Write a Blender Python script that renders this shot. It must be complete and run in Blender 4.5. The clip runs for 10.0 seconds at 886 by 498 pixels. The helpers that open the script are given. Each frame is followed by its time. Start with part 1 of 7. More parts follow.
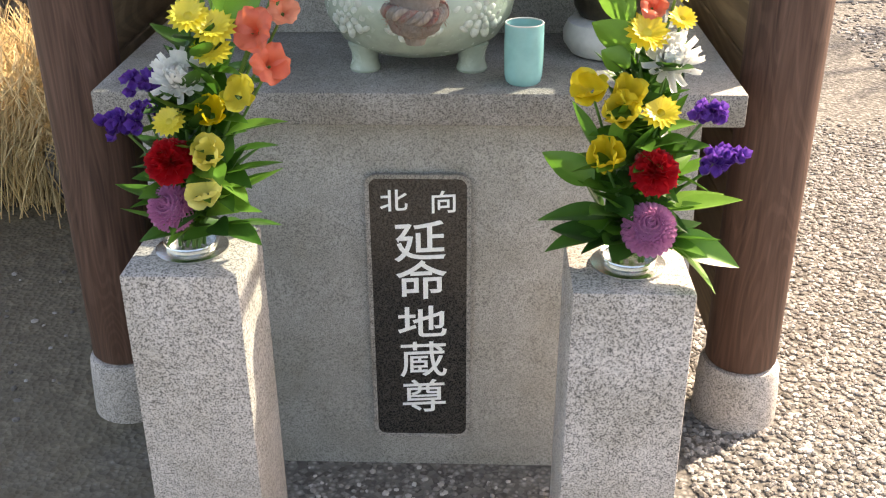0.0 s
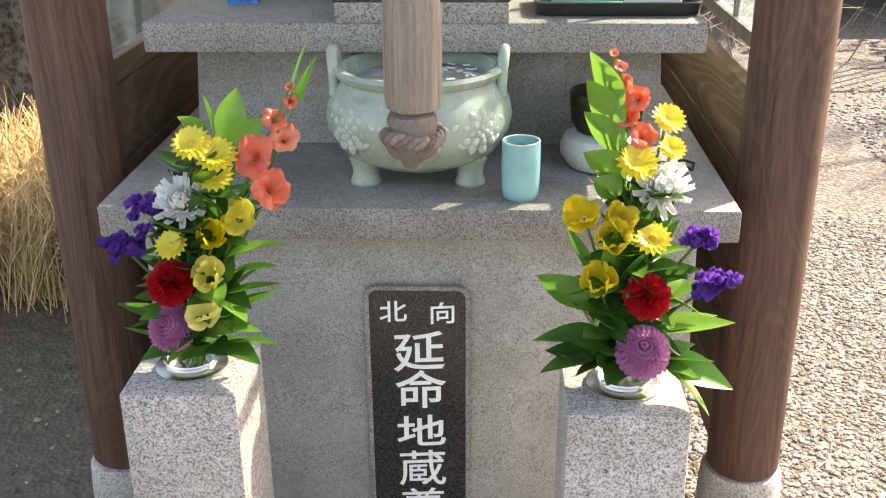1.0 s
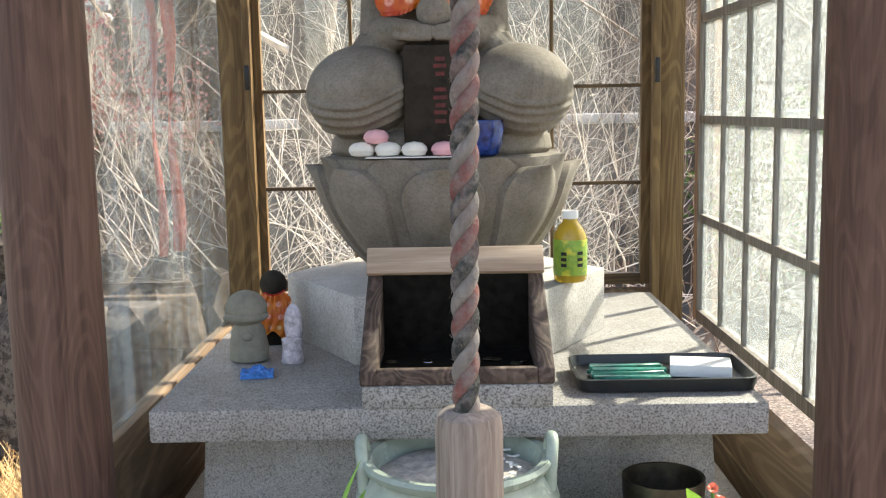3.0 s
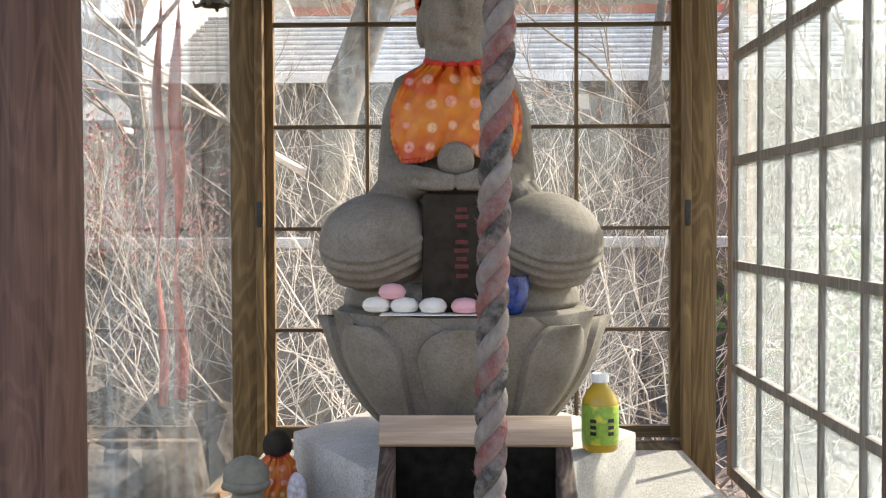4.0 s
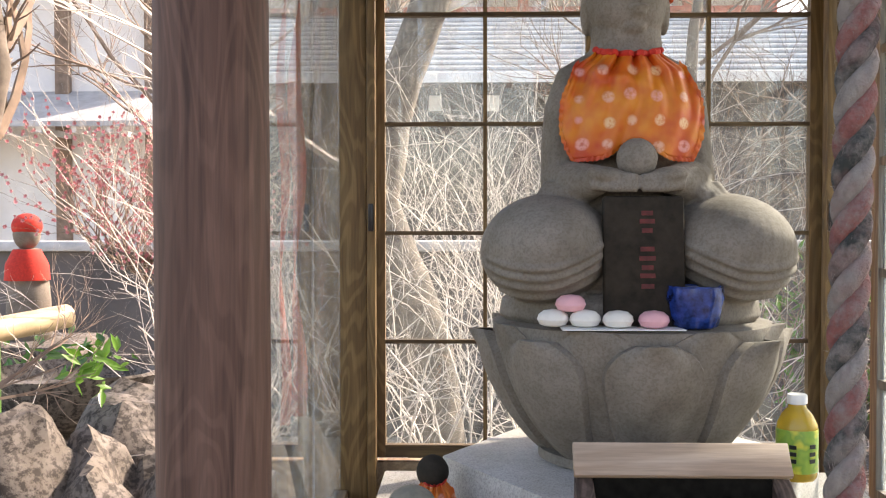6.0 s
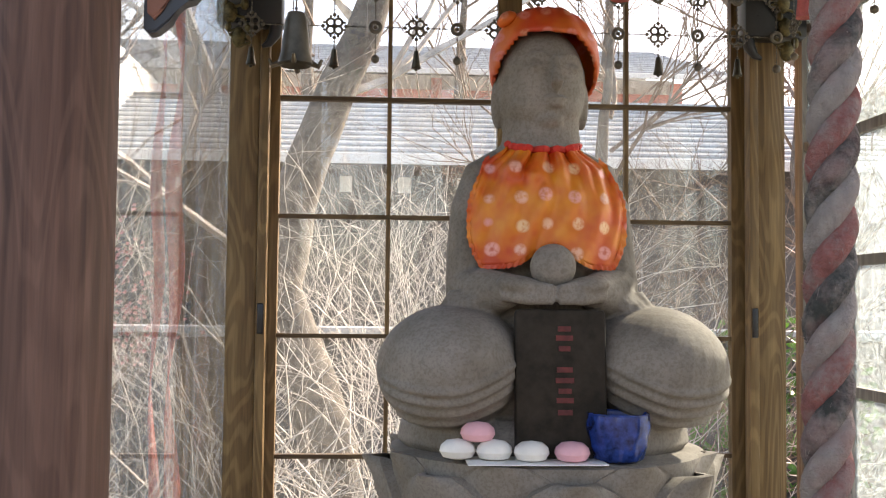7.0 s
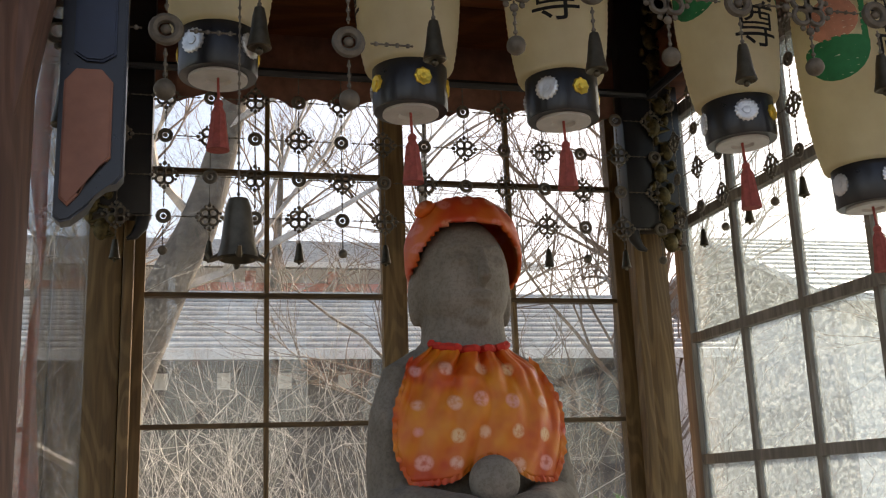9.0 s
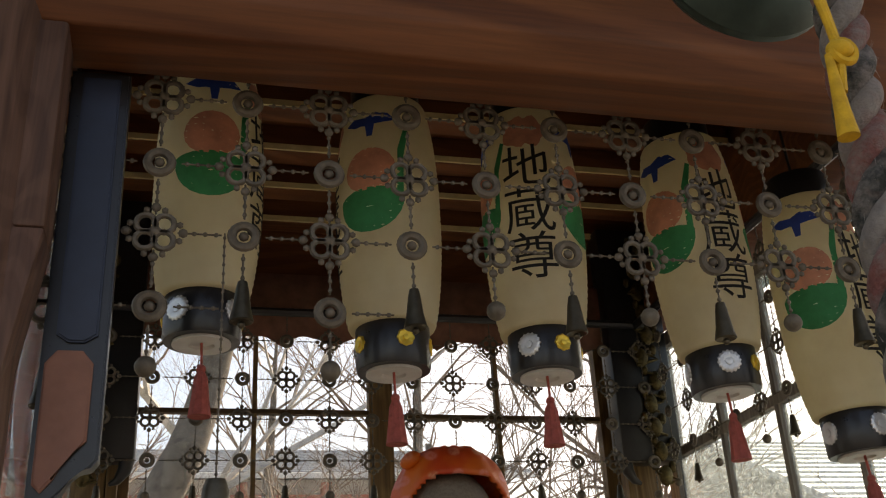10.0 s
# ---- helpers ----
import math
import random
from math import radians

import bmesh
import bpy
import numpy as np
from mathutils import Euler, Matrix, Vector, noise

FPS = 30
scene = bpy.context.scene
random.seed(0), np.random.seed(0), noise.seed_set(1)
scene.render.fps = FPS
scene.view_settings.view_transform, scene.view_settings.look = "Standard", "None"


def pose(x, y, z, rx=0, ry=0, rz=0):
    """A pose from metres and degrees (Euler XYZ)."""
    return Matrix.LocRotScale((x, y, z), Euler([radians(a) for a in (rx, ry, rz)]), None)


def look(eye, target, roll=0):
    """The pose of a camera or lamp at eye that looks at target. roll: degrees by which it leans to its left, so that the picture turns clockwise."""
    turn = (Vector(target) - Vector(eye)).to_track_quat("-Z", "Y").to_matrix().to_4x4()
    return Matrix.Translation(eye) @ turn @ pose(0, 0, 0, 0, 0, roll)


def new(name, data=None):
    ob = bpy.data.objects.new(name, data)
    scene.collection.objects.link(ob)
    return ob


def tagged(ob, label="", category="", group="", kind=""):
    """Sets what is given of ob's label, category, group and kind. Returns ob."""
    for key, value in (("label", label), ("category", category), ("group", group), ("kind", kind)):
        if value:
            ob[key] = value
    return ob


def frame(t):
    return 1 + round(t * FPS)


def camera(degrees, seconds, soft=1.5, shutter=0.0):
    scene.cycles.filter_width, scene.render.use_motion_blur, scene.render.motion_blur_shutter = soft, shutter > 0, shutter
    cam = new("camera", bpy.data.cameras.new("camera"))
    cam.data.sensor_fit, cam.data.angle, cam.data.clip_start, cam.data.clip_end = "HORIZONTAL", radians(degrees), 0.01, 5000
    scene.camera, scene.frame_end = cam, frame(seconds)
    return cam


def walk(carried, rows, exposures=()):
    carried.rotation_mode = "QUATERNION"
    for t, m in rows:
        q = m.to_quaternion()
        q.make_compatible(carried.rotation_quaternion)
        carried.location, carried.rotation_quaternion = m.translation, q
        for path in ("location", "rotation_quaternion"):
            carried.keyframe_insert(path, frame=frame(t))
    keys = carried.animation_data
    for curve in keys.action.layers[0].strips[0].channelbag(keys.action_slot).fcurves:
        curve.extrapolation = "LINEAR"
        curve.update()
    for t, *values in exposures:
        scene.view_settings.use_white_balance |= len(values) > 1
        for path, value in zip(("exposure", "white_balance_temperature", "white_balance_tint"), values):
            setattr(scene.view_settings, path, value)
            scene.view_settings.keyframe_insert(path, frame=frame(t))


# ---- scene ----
cam = camera(46.5, 10.0, soft=1.15)
PATH = [
    (0.0, (0.112, 0.001, 1.382), (0.041, 1.785, 0.478), -0.4),
    (0.5, (0.132, 0.004, 1.401), (0.042, 1.780, 0.488), -0.7),
    (1.0, (0.131, 0.011, 1.455), (0.041, 1.851, 0.681), -0.5),
    (1.5, (0.145, 0.028, 1.497), (0.032, 1.917, 0.853), -0.1),
    (2.0, (0.097, 0.066, 1.523), (0.004, 2.002, 1.028), 1.7),
    (2.5, (0.026, 0.165, 1.560), (-0.024, 2.129, 1.184), -0.6),
    (3.0, (0.000, 0.236, 1.604), (-0.023, 2.217, 1.334), -1.1),
    (3.2, (0.004, 0.270, 1.632), (-0.007, 2.256, 1.405), -1.5),
    (4.5, (-0.064, 0.465, 1.689), (-0.145, 2.463, 1.675), 0.8),
    (5.0, (-0.224, 0.515, 1.683), (-0.367, 2.508, 1.619), -0.5),
    (5.2, (-0.276, 0.515, 1.676), (-0.420, 2.509, 1.604), -0.6),
    (6.3, (-0.334, 0.631, 1.710), (-0.336, 2.631, 1.688), 0.2),
    (6.5, (-0.324, 0.682, 1.728), (-0.301, 2.681, 1.762), 0.3),
    (7.0, (-0.306, 0.794, 1.745), (-0.184, 2.787, 1.845), 0.6),
    (7.5, (-0.329, 0.887, 1.757), (-0.058, 2.849, 2.034), -0.3),
    (8.0, (-0.387, 0.967, 1.764), (0.048, 2.887, 2.117), -1.4),
    (8.5, (-0.435, 0.982, 1.765), (0.039, 2.894, 2.117), -1.1),
    (9.0, (-0.456, 0.983, 1.786), (0.024, 2.872, 2.247), -2.1),
    (9.5, (-0.458, 0.974, 1.818), (0.030, 2.811, 2.448), -3.2),
    (10.0, (-0.444, 0.957, 1.854), (0.031, 2.716, 2.684), -3.3),
]
EXPOSURES = [(0.0, 1.83, 8300, 16), (1.0, 2.0, 8200, 16), (2.0, 2.1, 8000, 16), (2.5, 1.88, 7900, 16), (3.0, 1.82, 7700, 18), (5.0, 1.65, 7550, 22), (6.5, 1.88, 7800, 23), (7.5, 1.52, 7850, 23), (8.0, 1.22, 7950, 22), (9.0, 0.95, 8000, 22), (10.0, 0.88, 8600, 21)]
walk(cam, [(t, look(eye, target, roll)) for t, eye, target, roll in PATH], EXPOSURES)

# ---- light ----
SUN_TO = Vector((0.62, 0.50, 0.62)).normalized()
world = bpy.data.worlds.new("sky")
scene.world = world
world.use_nodes = True
wn = world.node_tree.nodes
sky = wn.new("ShaderNodeTexSky")
sky.sky_type, sky.sun_disc = "NISHITA", False
sky.sun_elevation = math.asin(SUN_TO.z)
sky.sun_rotation = math.atan2(SUN_TO.x, SUN_TO.y)
sky.air_density, sky.dust_density, sky.ozone_density = 1.0, 2.0, 1.0
wn["Background"].inputs["Strength"].default_value = 0.15
world.node_tree.links.new(sky.outputs[0], wn["Background"].inputs["Color"])
sun = bpy.data.lights.new("sun", "SUN")
sun.energy, sun.angle, sun.color = 4.0, radians(0.6), (1.0, 0.95, 0.86)
sun_ob = new("sun", sun)
sun_ob.matrix_world = look(SUN_TO * 30, (0, 0, 0))

# ---- materials ----
class Mat:
    """A small builder of node materials."""

    def __init__(self, name, rough=0.6, metal=0.0, spec=0.5):
        self.m = bpy.data.materials.new(name)
        self.m.use_nodes = True
        self.t = self.m.node_tree
        self.b = self.t.nodes["Principled BSDF"]
        self.b.inputs["Roughness"].default_value = rough
        self.b.inputs["Metallic"].default_value = metal
        self.b.inputs["Specular IOR Level"].default_value = spec
        self.co = self.t.nodes.new("ShaderNodeTexCoord").outputs["Object"]

    def node(self, kind, **sets):
        n = self.t.nodes.new(kind)
        for k, v in sets.items():
            n.inputs[k].default_value = v
        return n

    def link(self, a, b):
        self.t.links.new(a, b)
        return b

    def scaled(self, s):
        n = self.node("ShaderNodeMapping")
        n.inputs["Scale"].default_value = s if isinstance(s, tuple) else (s, s, s)
        self.link(self.co, n.inputs["Vector"])
        return n.outputs[0]

    def noise(self, scale, detail=4.0, rough=0.6, stretch=(1, 1, 1), dist=0.0):
        n = self.node("ShaderNodeTexNoise", Scale=scale, Detail=detail, Roughness=rough, Distortion=dist)
        self.link(self.scaled(stretch), n.inputs["Vector"])
        return n.outputs["Fac"]

    def voronoi(self, scale, out="Distance", stretch=(1, 1, 1)):
        n = self.node("ShaderNodeTexVoronoi", Scale=scale)
        self.link(self.scaled(stretch), n.inputs["Vector"])
        return n.outputs[out]

    def ramp(self, fac, stops):
        n = self.node("ShaderNodeValToRGB")
        els = n.color_ramp.elements
        while len(els) < len(stops):
            els.new(0.5)
        for e, (p, c) in zip(els, stops):
            e.position, e.color = p, (c[0], c[1], c[2], 1)
        self.link(fac, n.inputs[0])
        return n.outputs[0]

    def mix(self, fac, a, b, mode="MIX"):
        n = self.node("ShaderNodeMix")
        n.data_type, n.blend_type = "RGBA", mode
        for v, i in ((fac, 0), (a, 6), (b, 7)):
            if isinstance(v, (int, float)):
                n.inputs[i].default_value = v
            elif isinstance(v, tuple):
                n.inputs[i].default_value = (*v, 1)
            else:
                self.link(v, n.inputs[i])
        return n.outputs[2]

    def random(self):
        return self.node("ShaderNodeObjectInfo").outputs["Random"]

    def island(self):
        return self.node("ShaderNodeNewGeometry").outputs["Random Per Island"]

    def color(self, c):
        if isinstance(c, tuple):
            self.b.inputs["Base Color"].default_value = (*c, 1)
        else:
            self.link(c, self.b.inputs["Base Color"])
        return self

    def rough(self, fac, lo, hi):
        n = self.node("ShaderNodeMapRange")
        n.inputs["To Min"].default_value, n.inputs["To Max"].default_value = lo, hi
        self.link(fac, n.inputs["Value"])
        self.link(n.outputs[0], self.b.inputs["Roughness"])
        return self

    def bump(self, fac, strength=0.3, dist=0.002):
        n = self.node("ShaderNodeBump", Strength=strength, Distance=dist)
        self.link(fac, n.inputs["Height"])
        self.link(n.outputs[0], self.b.inputs["Normal"])
        return self


def granite(name, dark, mid, light, stain=(0.7, 0.68, 0.62), grain=250.0, rough=0.6):
    m = Mat(name, rough)
    sp = m.ramp(m.noise(grain, 3, 0.7), [(0.415, dark), (0.46, mid), (0.54, light)])
    fl = m.voronoi(grain * 0.55, "Color")
    sp = m.mix(0.25, sp, m.ramp(fl, [(0.25, dark), (0.5, mid), (0.8, light)]))
    st = m.ramp(m.noise(7.0, 5, 0.65), [(0.35, stain), (0.65, (1, 1, 1))])
    m.color(m.mix(0.8, sp, st, "MULTIPLY"))
    return m.rough(m.noise(60), rough - 0.12, rough + 0.15).bump(m.noise(grain, 2), 0.25, 0.0006).m


def wood(name, dark, mid, light, axis="z", rough=0.55, ring=26.0, dist=1.2, figure=0.32):
    m = Mat(name, rough, spec=0.35)
    st = {"x": (0.05, 1, 1), "y": (1, 0.05, 1), "z": (1, 1, 0.05)}[axis]
    fine = m.noise(180.0, 4, 0.6, st)
    broad = m.noise(ring, 3, 0.55, st, dist)
    flame = m.noise(ring * 0.22, 2, 0.4, {"x": (0.16, 1, 1), "y": (1, 0.16, 1), "z": (1, 1, 0.16)}[axis], 0.4)
    mul, sn = m.node("ShaderNodeMath"), m.node("ShaderNodeMath")
    mul.operation, sn.operation = "MULTIPLY", "SINE"
    mul.inputs[1].default_value = 130.0
    m.link(flame, mul.inputs[0])
    m.link(mul.outputs[0], sn.inputs[0])
    c = m.ramp(broad, [(0.22, dark), (0.5, mid), (0.8, light)])
    c = m.mix(figure, c, m.ramp(sn.outputs[0], [(0.0, dark), (0.75, light)]))
    c = m.mix(0.5, c, m.ramp(fine, [(0.35, (0.55, 0.55, 0.55)), (0.6, (1, 1, 1))]), "MULTIPLY")
    return m.color(c).rough(fine, rough - 0.1, rough + 0.2).bump(fine, 0.3, 0.001).m


def plain(name, c, rough=0.5, metal=0.0, vary=0.15, scale=30.0, spec=0.5, bumped=0.1):
    m = Mat(name, rough, metal, spec)
    lo = tuple(v * (1 - vary) for v in c)
    hi = tuple(min(1.0, v * (1 + vary)) for v in c)
    n = m.noise(scale, 4)
    m.color(m.ramp(n, [(0.3, lo), (0.7, hi)]))
    m.rough(m.noise(scale * 3), max(0.02, rough - 0.08), min(1, rough + 0.1))
    return m.bump(m.noise(scale * 6, 3), bumped, 0.001).m


def glass_mat(name, dust=0.05, scale=90.0, streak=1.0, even=0.15, tint=(0.95, 0.985, 0.98)):
    m = bpy.data.materials.new(name)
    m.use_nodes = True
    t = m.node_tree
    t.nodes.clear()
    out = t.nodes.new("ShaderNodeOutputMaterial")
    tr, gl, df = (t.nodes.new("ShaderNodeBsdf" + k) for k in ("Transparent", "Glossy", "Translucent"))
    tr.inputs[0].default_value = (*tint, 1)
    gl.inputs["Roughness"].default_value = 0.01
    df.inputs[0].default_value = (0.68, 0.77, 0.77, 1)
    lw = t.nodes.new("ShaderNodeLayerWeight")
    lw.inputs[0].default_value = 0.5
    pw, fr = t.nodes.new("ShaderNodeMath"), t.nodes.new("ShaderNodeMath")
    pw.operation, fr.operation = "POWER", "MULTIPLY_ADD"
    pw.inputs[1].default_value = 4.0
    fr.inputs[1].default_value, fr.inputs[2].default_value = 0.85, 0.045
    t.links.new(lw.outputs["Facing"], pw.inputs[0])
    t.links.new(pw.outputs[0], fr.inputs[0])
    co = t.nodes.new("ShaderNodeTexCoord")
    nz = t.nodes.new("ShaderNodeTexNoise")
    nz.inputs["Scale"].default_value, nz.inputs["Detail"].default_value = scale, 8.0
    mp = t.nodes.new("ShaderNodeMapping")
    mp.inputs["Scale"].default_value = (1, 1, streak)
    t.links.new(co.outputs["Object"], mp.inputs["Vector"])
    t.links.new(mp.outputs[0], nz.inputs["Vector"])
    mr = t.nodes.new("ShaderNodeMapRange")
    mr.inputs["From Min"].default_value, mr.inputs["From Max"].default_value = 0.42, 0.68
    mr.inputs["To Min"].default_value, mr.inputs["To Max"].default_value = dust * even, dust * (2.0 - even)
    t.links.new(nz.outputs["Fac"], mr.inputs["Value"])
    m1, m2 = t.nodes.new("ShaderNodeMixShader"), t.nodes.new("ShaderNodeMixShader")
    t.links.new(fr.outputs[0], m1.inputs[0])
    t.links.new(tr.outputs[0], m1.inputs[1])
    t.links.new(gl.outputs[0], m1.inputs[2])
    t.links.new(mr.outputs[0], m2.inputs[0])
    t.links.new(m1.outputs[0], m2.inputs[1])
    t.links.new(df.outputs[0], m2.inputs[2])
    t.links.new(m2.outputs[0], out.inputs[0])
    return m


GRANITE = granite("light_granite", (0.085, 0.078, 0.075), (0.40, 0.36, 0.34), (0.68, 0.62, 0.585), (0.7, 0.68, 0.62), 340.0)
GRANITE_GREY = granite("grey_granite", (0.15, 0.146, 0.138), (0.31, 0.30, 0.282), (0.44, 0.425, 0.40), (0.7, 0.68, 0.62), 380.0)
GRANITE_SLAB = granite("slab_granite", (0.075, 0.070, 0.066), (0.25, 0.235, 0.22), (0.41, 0.385, 0.36), (0.62, 0.60, 0.55), 380.0)
GRANITE_DARK = granite("dark_granite", (0.10, 0.09, 0.085), (0.25, 0.235, 0.225), (0.40, 0.38, 0.36))
STATUE_STONE = granite("weathered_stone", (0.195, 0.166, 0.134), (0.226, 0.195, 0.160), (0.262, 0.228, 0.190), (0.55, 0.52, 0.46), 190.0, 0.85)
BLACK_GRANITE = granite("polished_black_granite", (0.008, 0.008, 0.008), (0.018, 0.0165, 0.015), (0.07, 0.063, 0.056), (0.8, 0.8, 0.8), 260.0, 0.13)
PILLAR_WOOD = wood("pillar_wood", (0.052, 0.025, 0.017), (0.118, 0.061, 0.043), (0.180, 0.101, 0.073), "z", 0.6, 44.0, 1.2, 0.20)
FRAME_WOOD = wood("window_frame_wood", (0.10, 0.055, 0.022), (0.20, 0.12, 0.05), (0.30, 0.19, 0.085), "z", 0.5, 40.0)
FRAME_WOOD_X = wood("window_rail_wood", (0.06, 0.034, 0.015), (0.11, 0.066, 0.03), (0.17, 0.11, 0.05), "x", 0.5, 40.0)
PANEL_WOOD = wood("dado_wood", (0.15, 0.095, 0.055), (0.27, 0.185, 0.115), (0.38, 0.28, 0.18), "y", 0.6, 18.0)
BEAM_WOOD = wood("beam_wood", (0.085, 0.026, 0.010), (0.16, 0.052, 0.019), (0.25, 0.092, 0.034), "x", 0.5, 14.0)
BLACK_LACQUER = plain("black_lacquer", (0.012, 0.012, 0.014), 0.3, 0.0, 0.3)
GLASS = glass_mat("window_glass", 0.036, 150.0, 1.0, 0.05)
GLASS_DUSTY = glass_mat("dusty_window_glass", 0.17, 130.0, 1.0, 0.3, (0.90, 0.98, 0.985))
GLASS_STREAKED = glass_mat("streaked_window_glass", 0.11, 34.0, 0.06, 0.15)

WHITE_PAINT = plain("white_lettering", (0.88, 0.88, 0.86), 0.6, 0, 0.08, 200.0)
RED_PAINT = plain("faded_red_paint", (0.11, 0.017, 0.013), 0.7, 0, 0.4, 60.0)
STEEL = plain("stainless_steel", (0.62, 0.62, 0.60), 0.22, 1.0, 0.06, 20.0)
BRONZE = plain("dark_bronze", (0.10, 0.085, 0.06), 0.42, 0.9, 0.4, 30.0)
BRONZE_GREY = plain("dull_bronze_ornament", (0.13, 0.11, 0.085), 0.6, 0.35, 0.35, 60.0)
CELADON = plain("celadon_glaze", (0.335, 0.395, 0.325), 0.24, 0.0, 0.20, 16.0)
CELADON_WORN = plain("worn_celadon_relief", (0.46, 0.50, 0.44), 0.4, 0.0, 0.3, 60.0, bumped=0.5)
CUP_GLAZE = plain("turquoise_glaze", (0.24, 0.50, 0.49), 0.18, 0.0, 0.10, 25.0)
ASH = plain("incense_ash", (0.48, 0.44, 0.38), 0.95, 0, 0.35, 60.0, bumped=0.8)
BLUE_GLAZE = plain("cobalt_glaze", (0.010, 0.035, 0.17), 0.2, 0.0, 0.8, 60.0)
WHITE_CERAMIC = plain("pale_stone_cushion", (0.56, 0.55, 0.52), 0.5, 0, 0.12, 40.0)
BLACK_PLASTIC = plain("black_plastic", (0.014, 0.016, 0.016), 0.35, 0, 0.2, 40.0)
PAPER = plain("white_paper", (0.80, 0.79, 0.75), 0.8, 0, 0.04, 40.0)
OLD_WOOD = wood("weathered_grey_wood", (0.17, 0.13, 0.105), (0.29, 0.235, 0.195), (0.40, 0.335, 0.285), "z", 0.8, 70.0, 1.2, 0.10)
BOX_WOOD = wood("worn_box_wood", (0.03, 0.018, 0.014), (0.085, 0.055, 0.042), (0.20, 0.14, 0.11), "y", 0.7, 40.0)
PLANK_WOOD = wood("pale_plank", (0.36, 0.24, 0.16), (0.48, 0.34, 0.24), (0.56, 0.42, 0.31), "x", 0.6, 20.0)
DARK = plain("near_black_interior", (0.010, 0.009, 0.007), 0.95, 0, 0.5, 50.0, 0.05)
DARK_TABLET = plain("dark_tablet", (0.032, 0.025, 0.018), 0.85, 0, 0.4, 30.0, 0.2)
BLUE_FOIL = plain("blue_foil_wrapper", (0.03, 0.22, 0.62), 0.25, 0.2, 0.4, 80.0, bumped=0.6)
GREEN_PACK = plain("green_incense_wrapping", (0.02, 0.20, 0.14), 0.3, 0, 0.5, 60.0)
GOLD = plain("gold_crest", (0.75, 0.52, 0.08), 0.35, 0.8, 0.15, 60.0)
SILVER = plain("silver_crest", (0.62, 0.62, 0.62), 0.35, 0.8, 0.15, 60.0)

# ---- mesh helpers ----
def box(bm, x0, x1, y0, y1, z0, z1, bevel=0.0, seg=2):
    vs = [bm.verts.new((x, y, z)) for x in (x0, x1) for y in (y0, y1) for z in (z0, z1)]
    fs = [bm.faces.new([vs[i] for i in q]) for q in ((0, 1, 3, 2), (4, 6, 7, 5), (0, 4, 5, 1), (2, 3, 7, 6), (0, 2, 6, 4), (1, 5, 7, 3))]
    if bevel:
        es = list({e for f in fs for e in f.edges})
        bmesh.ops.bevel(bm, geom=es, offset=bevel, segments=seg, profile=0.5, affect="EDGES")
    return vs


def prism(bm, ring, z0, z1, top=None, bevel=0.0):
    """An upright prism over the ring of (x, y); top: the upper ring where it tapers."""
    top = top or ring
    a = [bm.verts.new((x, y, z0)) for x, y in ring]
    b = [bm.verts.new((x, y, z1)) for x, y in top]
    n = len(ring)
    fs = [bm.faces.new(a[::-1]), bm.faces.new(b)]
    fs += [bm.faces.new((a[i], a[(i + 1) % n], b[(i + 1) % n], b[i])) for i in range(n)]
    if bevel:
        es = list({e for f in fs for e in f.edges})
        bmesh.ops.bevel(bm, geom=es, offset=bevel, segments=2, profile=0.5, affect="EDGES")


def lathe(bm, prof, seg=32, at=(0, 0, 0), m=None, wave=None):
    """A turned form: prof is a list of (radius, height); wave(angle, k) scales a ring's radius."""
    rings = []
    for k, (r, z) in enumerate(prof):
        ring = []
        for i in range(seg):
            a = 2 * math.pi * i / seg
            rr = r * (wave(a, k) if wave else 1.0)
            v = Vector((rr * math.cos(a), rr * math.sin(a), z))
            v = (m @ v) if m else v
            ring.append(bm.verts.new(v + Vector(at)))
        rings.append(ring)
    for a, b in zip(rings, rings[1:]):
        for i in range(seg):
            j = (i + 1) % seg
            bm.faces.new((a[i], a[j], b[j], b[i]))
    if prof[0][0] > 1e-5:
        bm.faces.new(rings[0][::-1])
    if prof[-1][0] > 1e-5:
        bm.faces.new(rings[-1])


def tube(bm, pts, radii, seg=8, caps=True):
    """A round rod along pts."""
    pts = [Vector(p) for p in pts]
    if not isinstance(radii, (list, tuple)):
        radii = [radii] * len(pts)
    rings, side = [], None
    for k, p in enumerate(pts):
        d = (pts[min(k + 1, len(pts) - 1)] - pts[max(k - 1, 0)]).normalized()
        if side is None:
            side = d.cross(Vector((0, 0, 1)) if abs(d.z) < 0.9 else Vector((1, 0, 0))).normalized()
        side = (side - d * side.dot(d)).normalized()
        up = d.cross(side)
        rings.append([bm.verts.new(p + (side * math.cos(2 * math.pi * i / seg) + up * math.sin(2 * math.pi * i / seg)) * radii[k]) for i in range(seg)])
    for a, b in zip(rings, rings[1:]):
        for i in range(seg):
            j = (i + 1) % seg
            bm.faces.new((a[i], a[j], b[j], b[i]))
    if caps:
        bm.faces.new(rings[0][::-1])
        bm.faces.new(rings[-1])


def ball(bm, c, r, u=16, v=10, m=None):
    """An ellipsoid at c with radii r."""
    r = (r, r, r) if isinstance(r, (int, float)) else r
    mat = Matrix.Translation(c) @ (m or Matrix()) @ Matrix.Diagonal((*r, 1))
    bmesh.ops.create_uvsphere(bm, u_segments=u, v_segments=v, radius=1.0, matrix=mat)


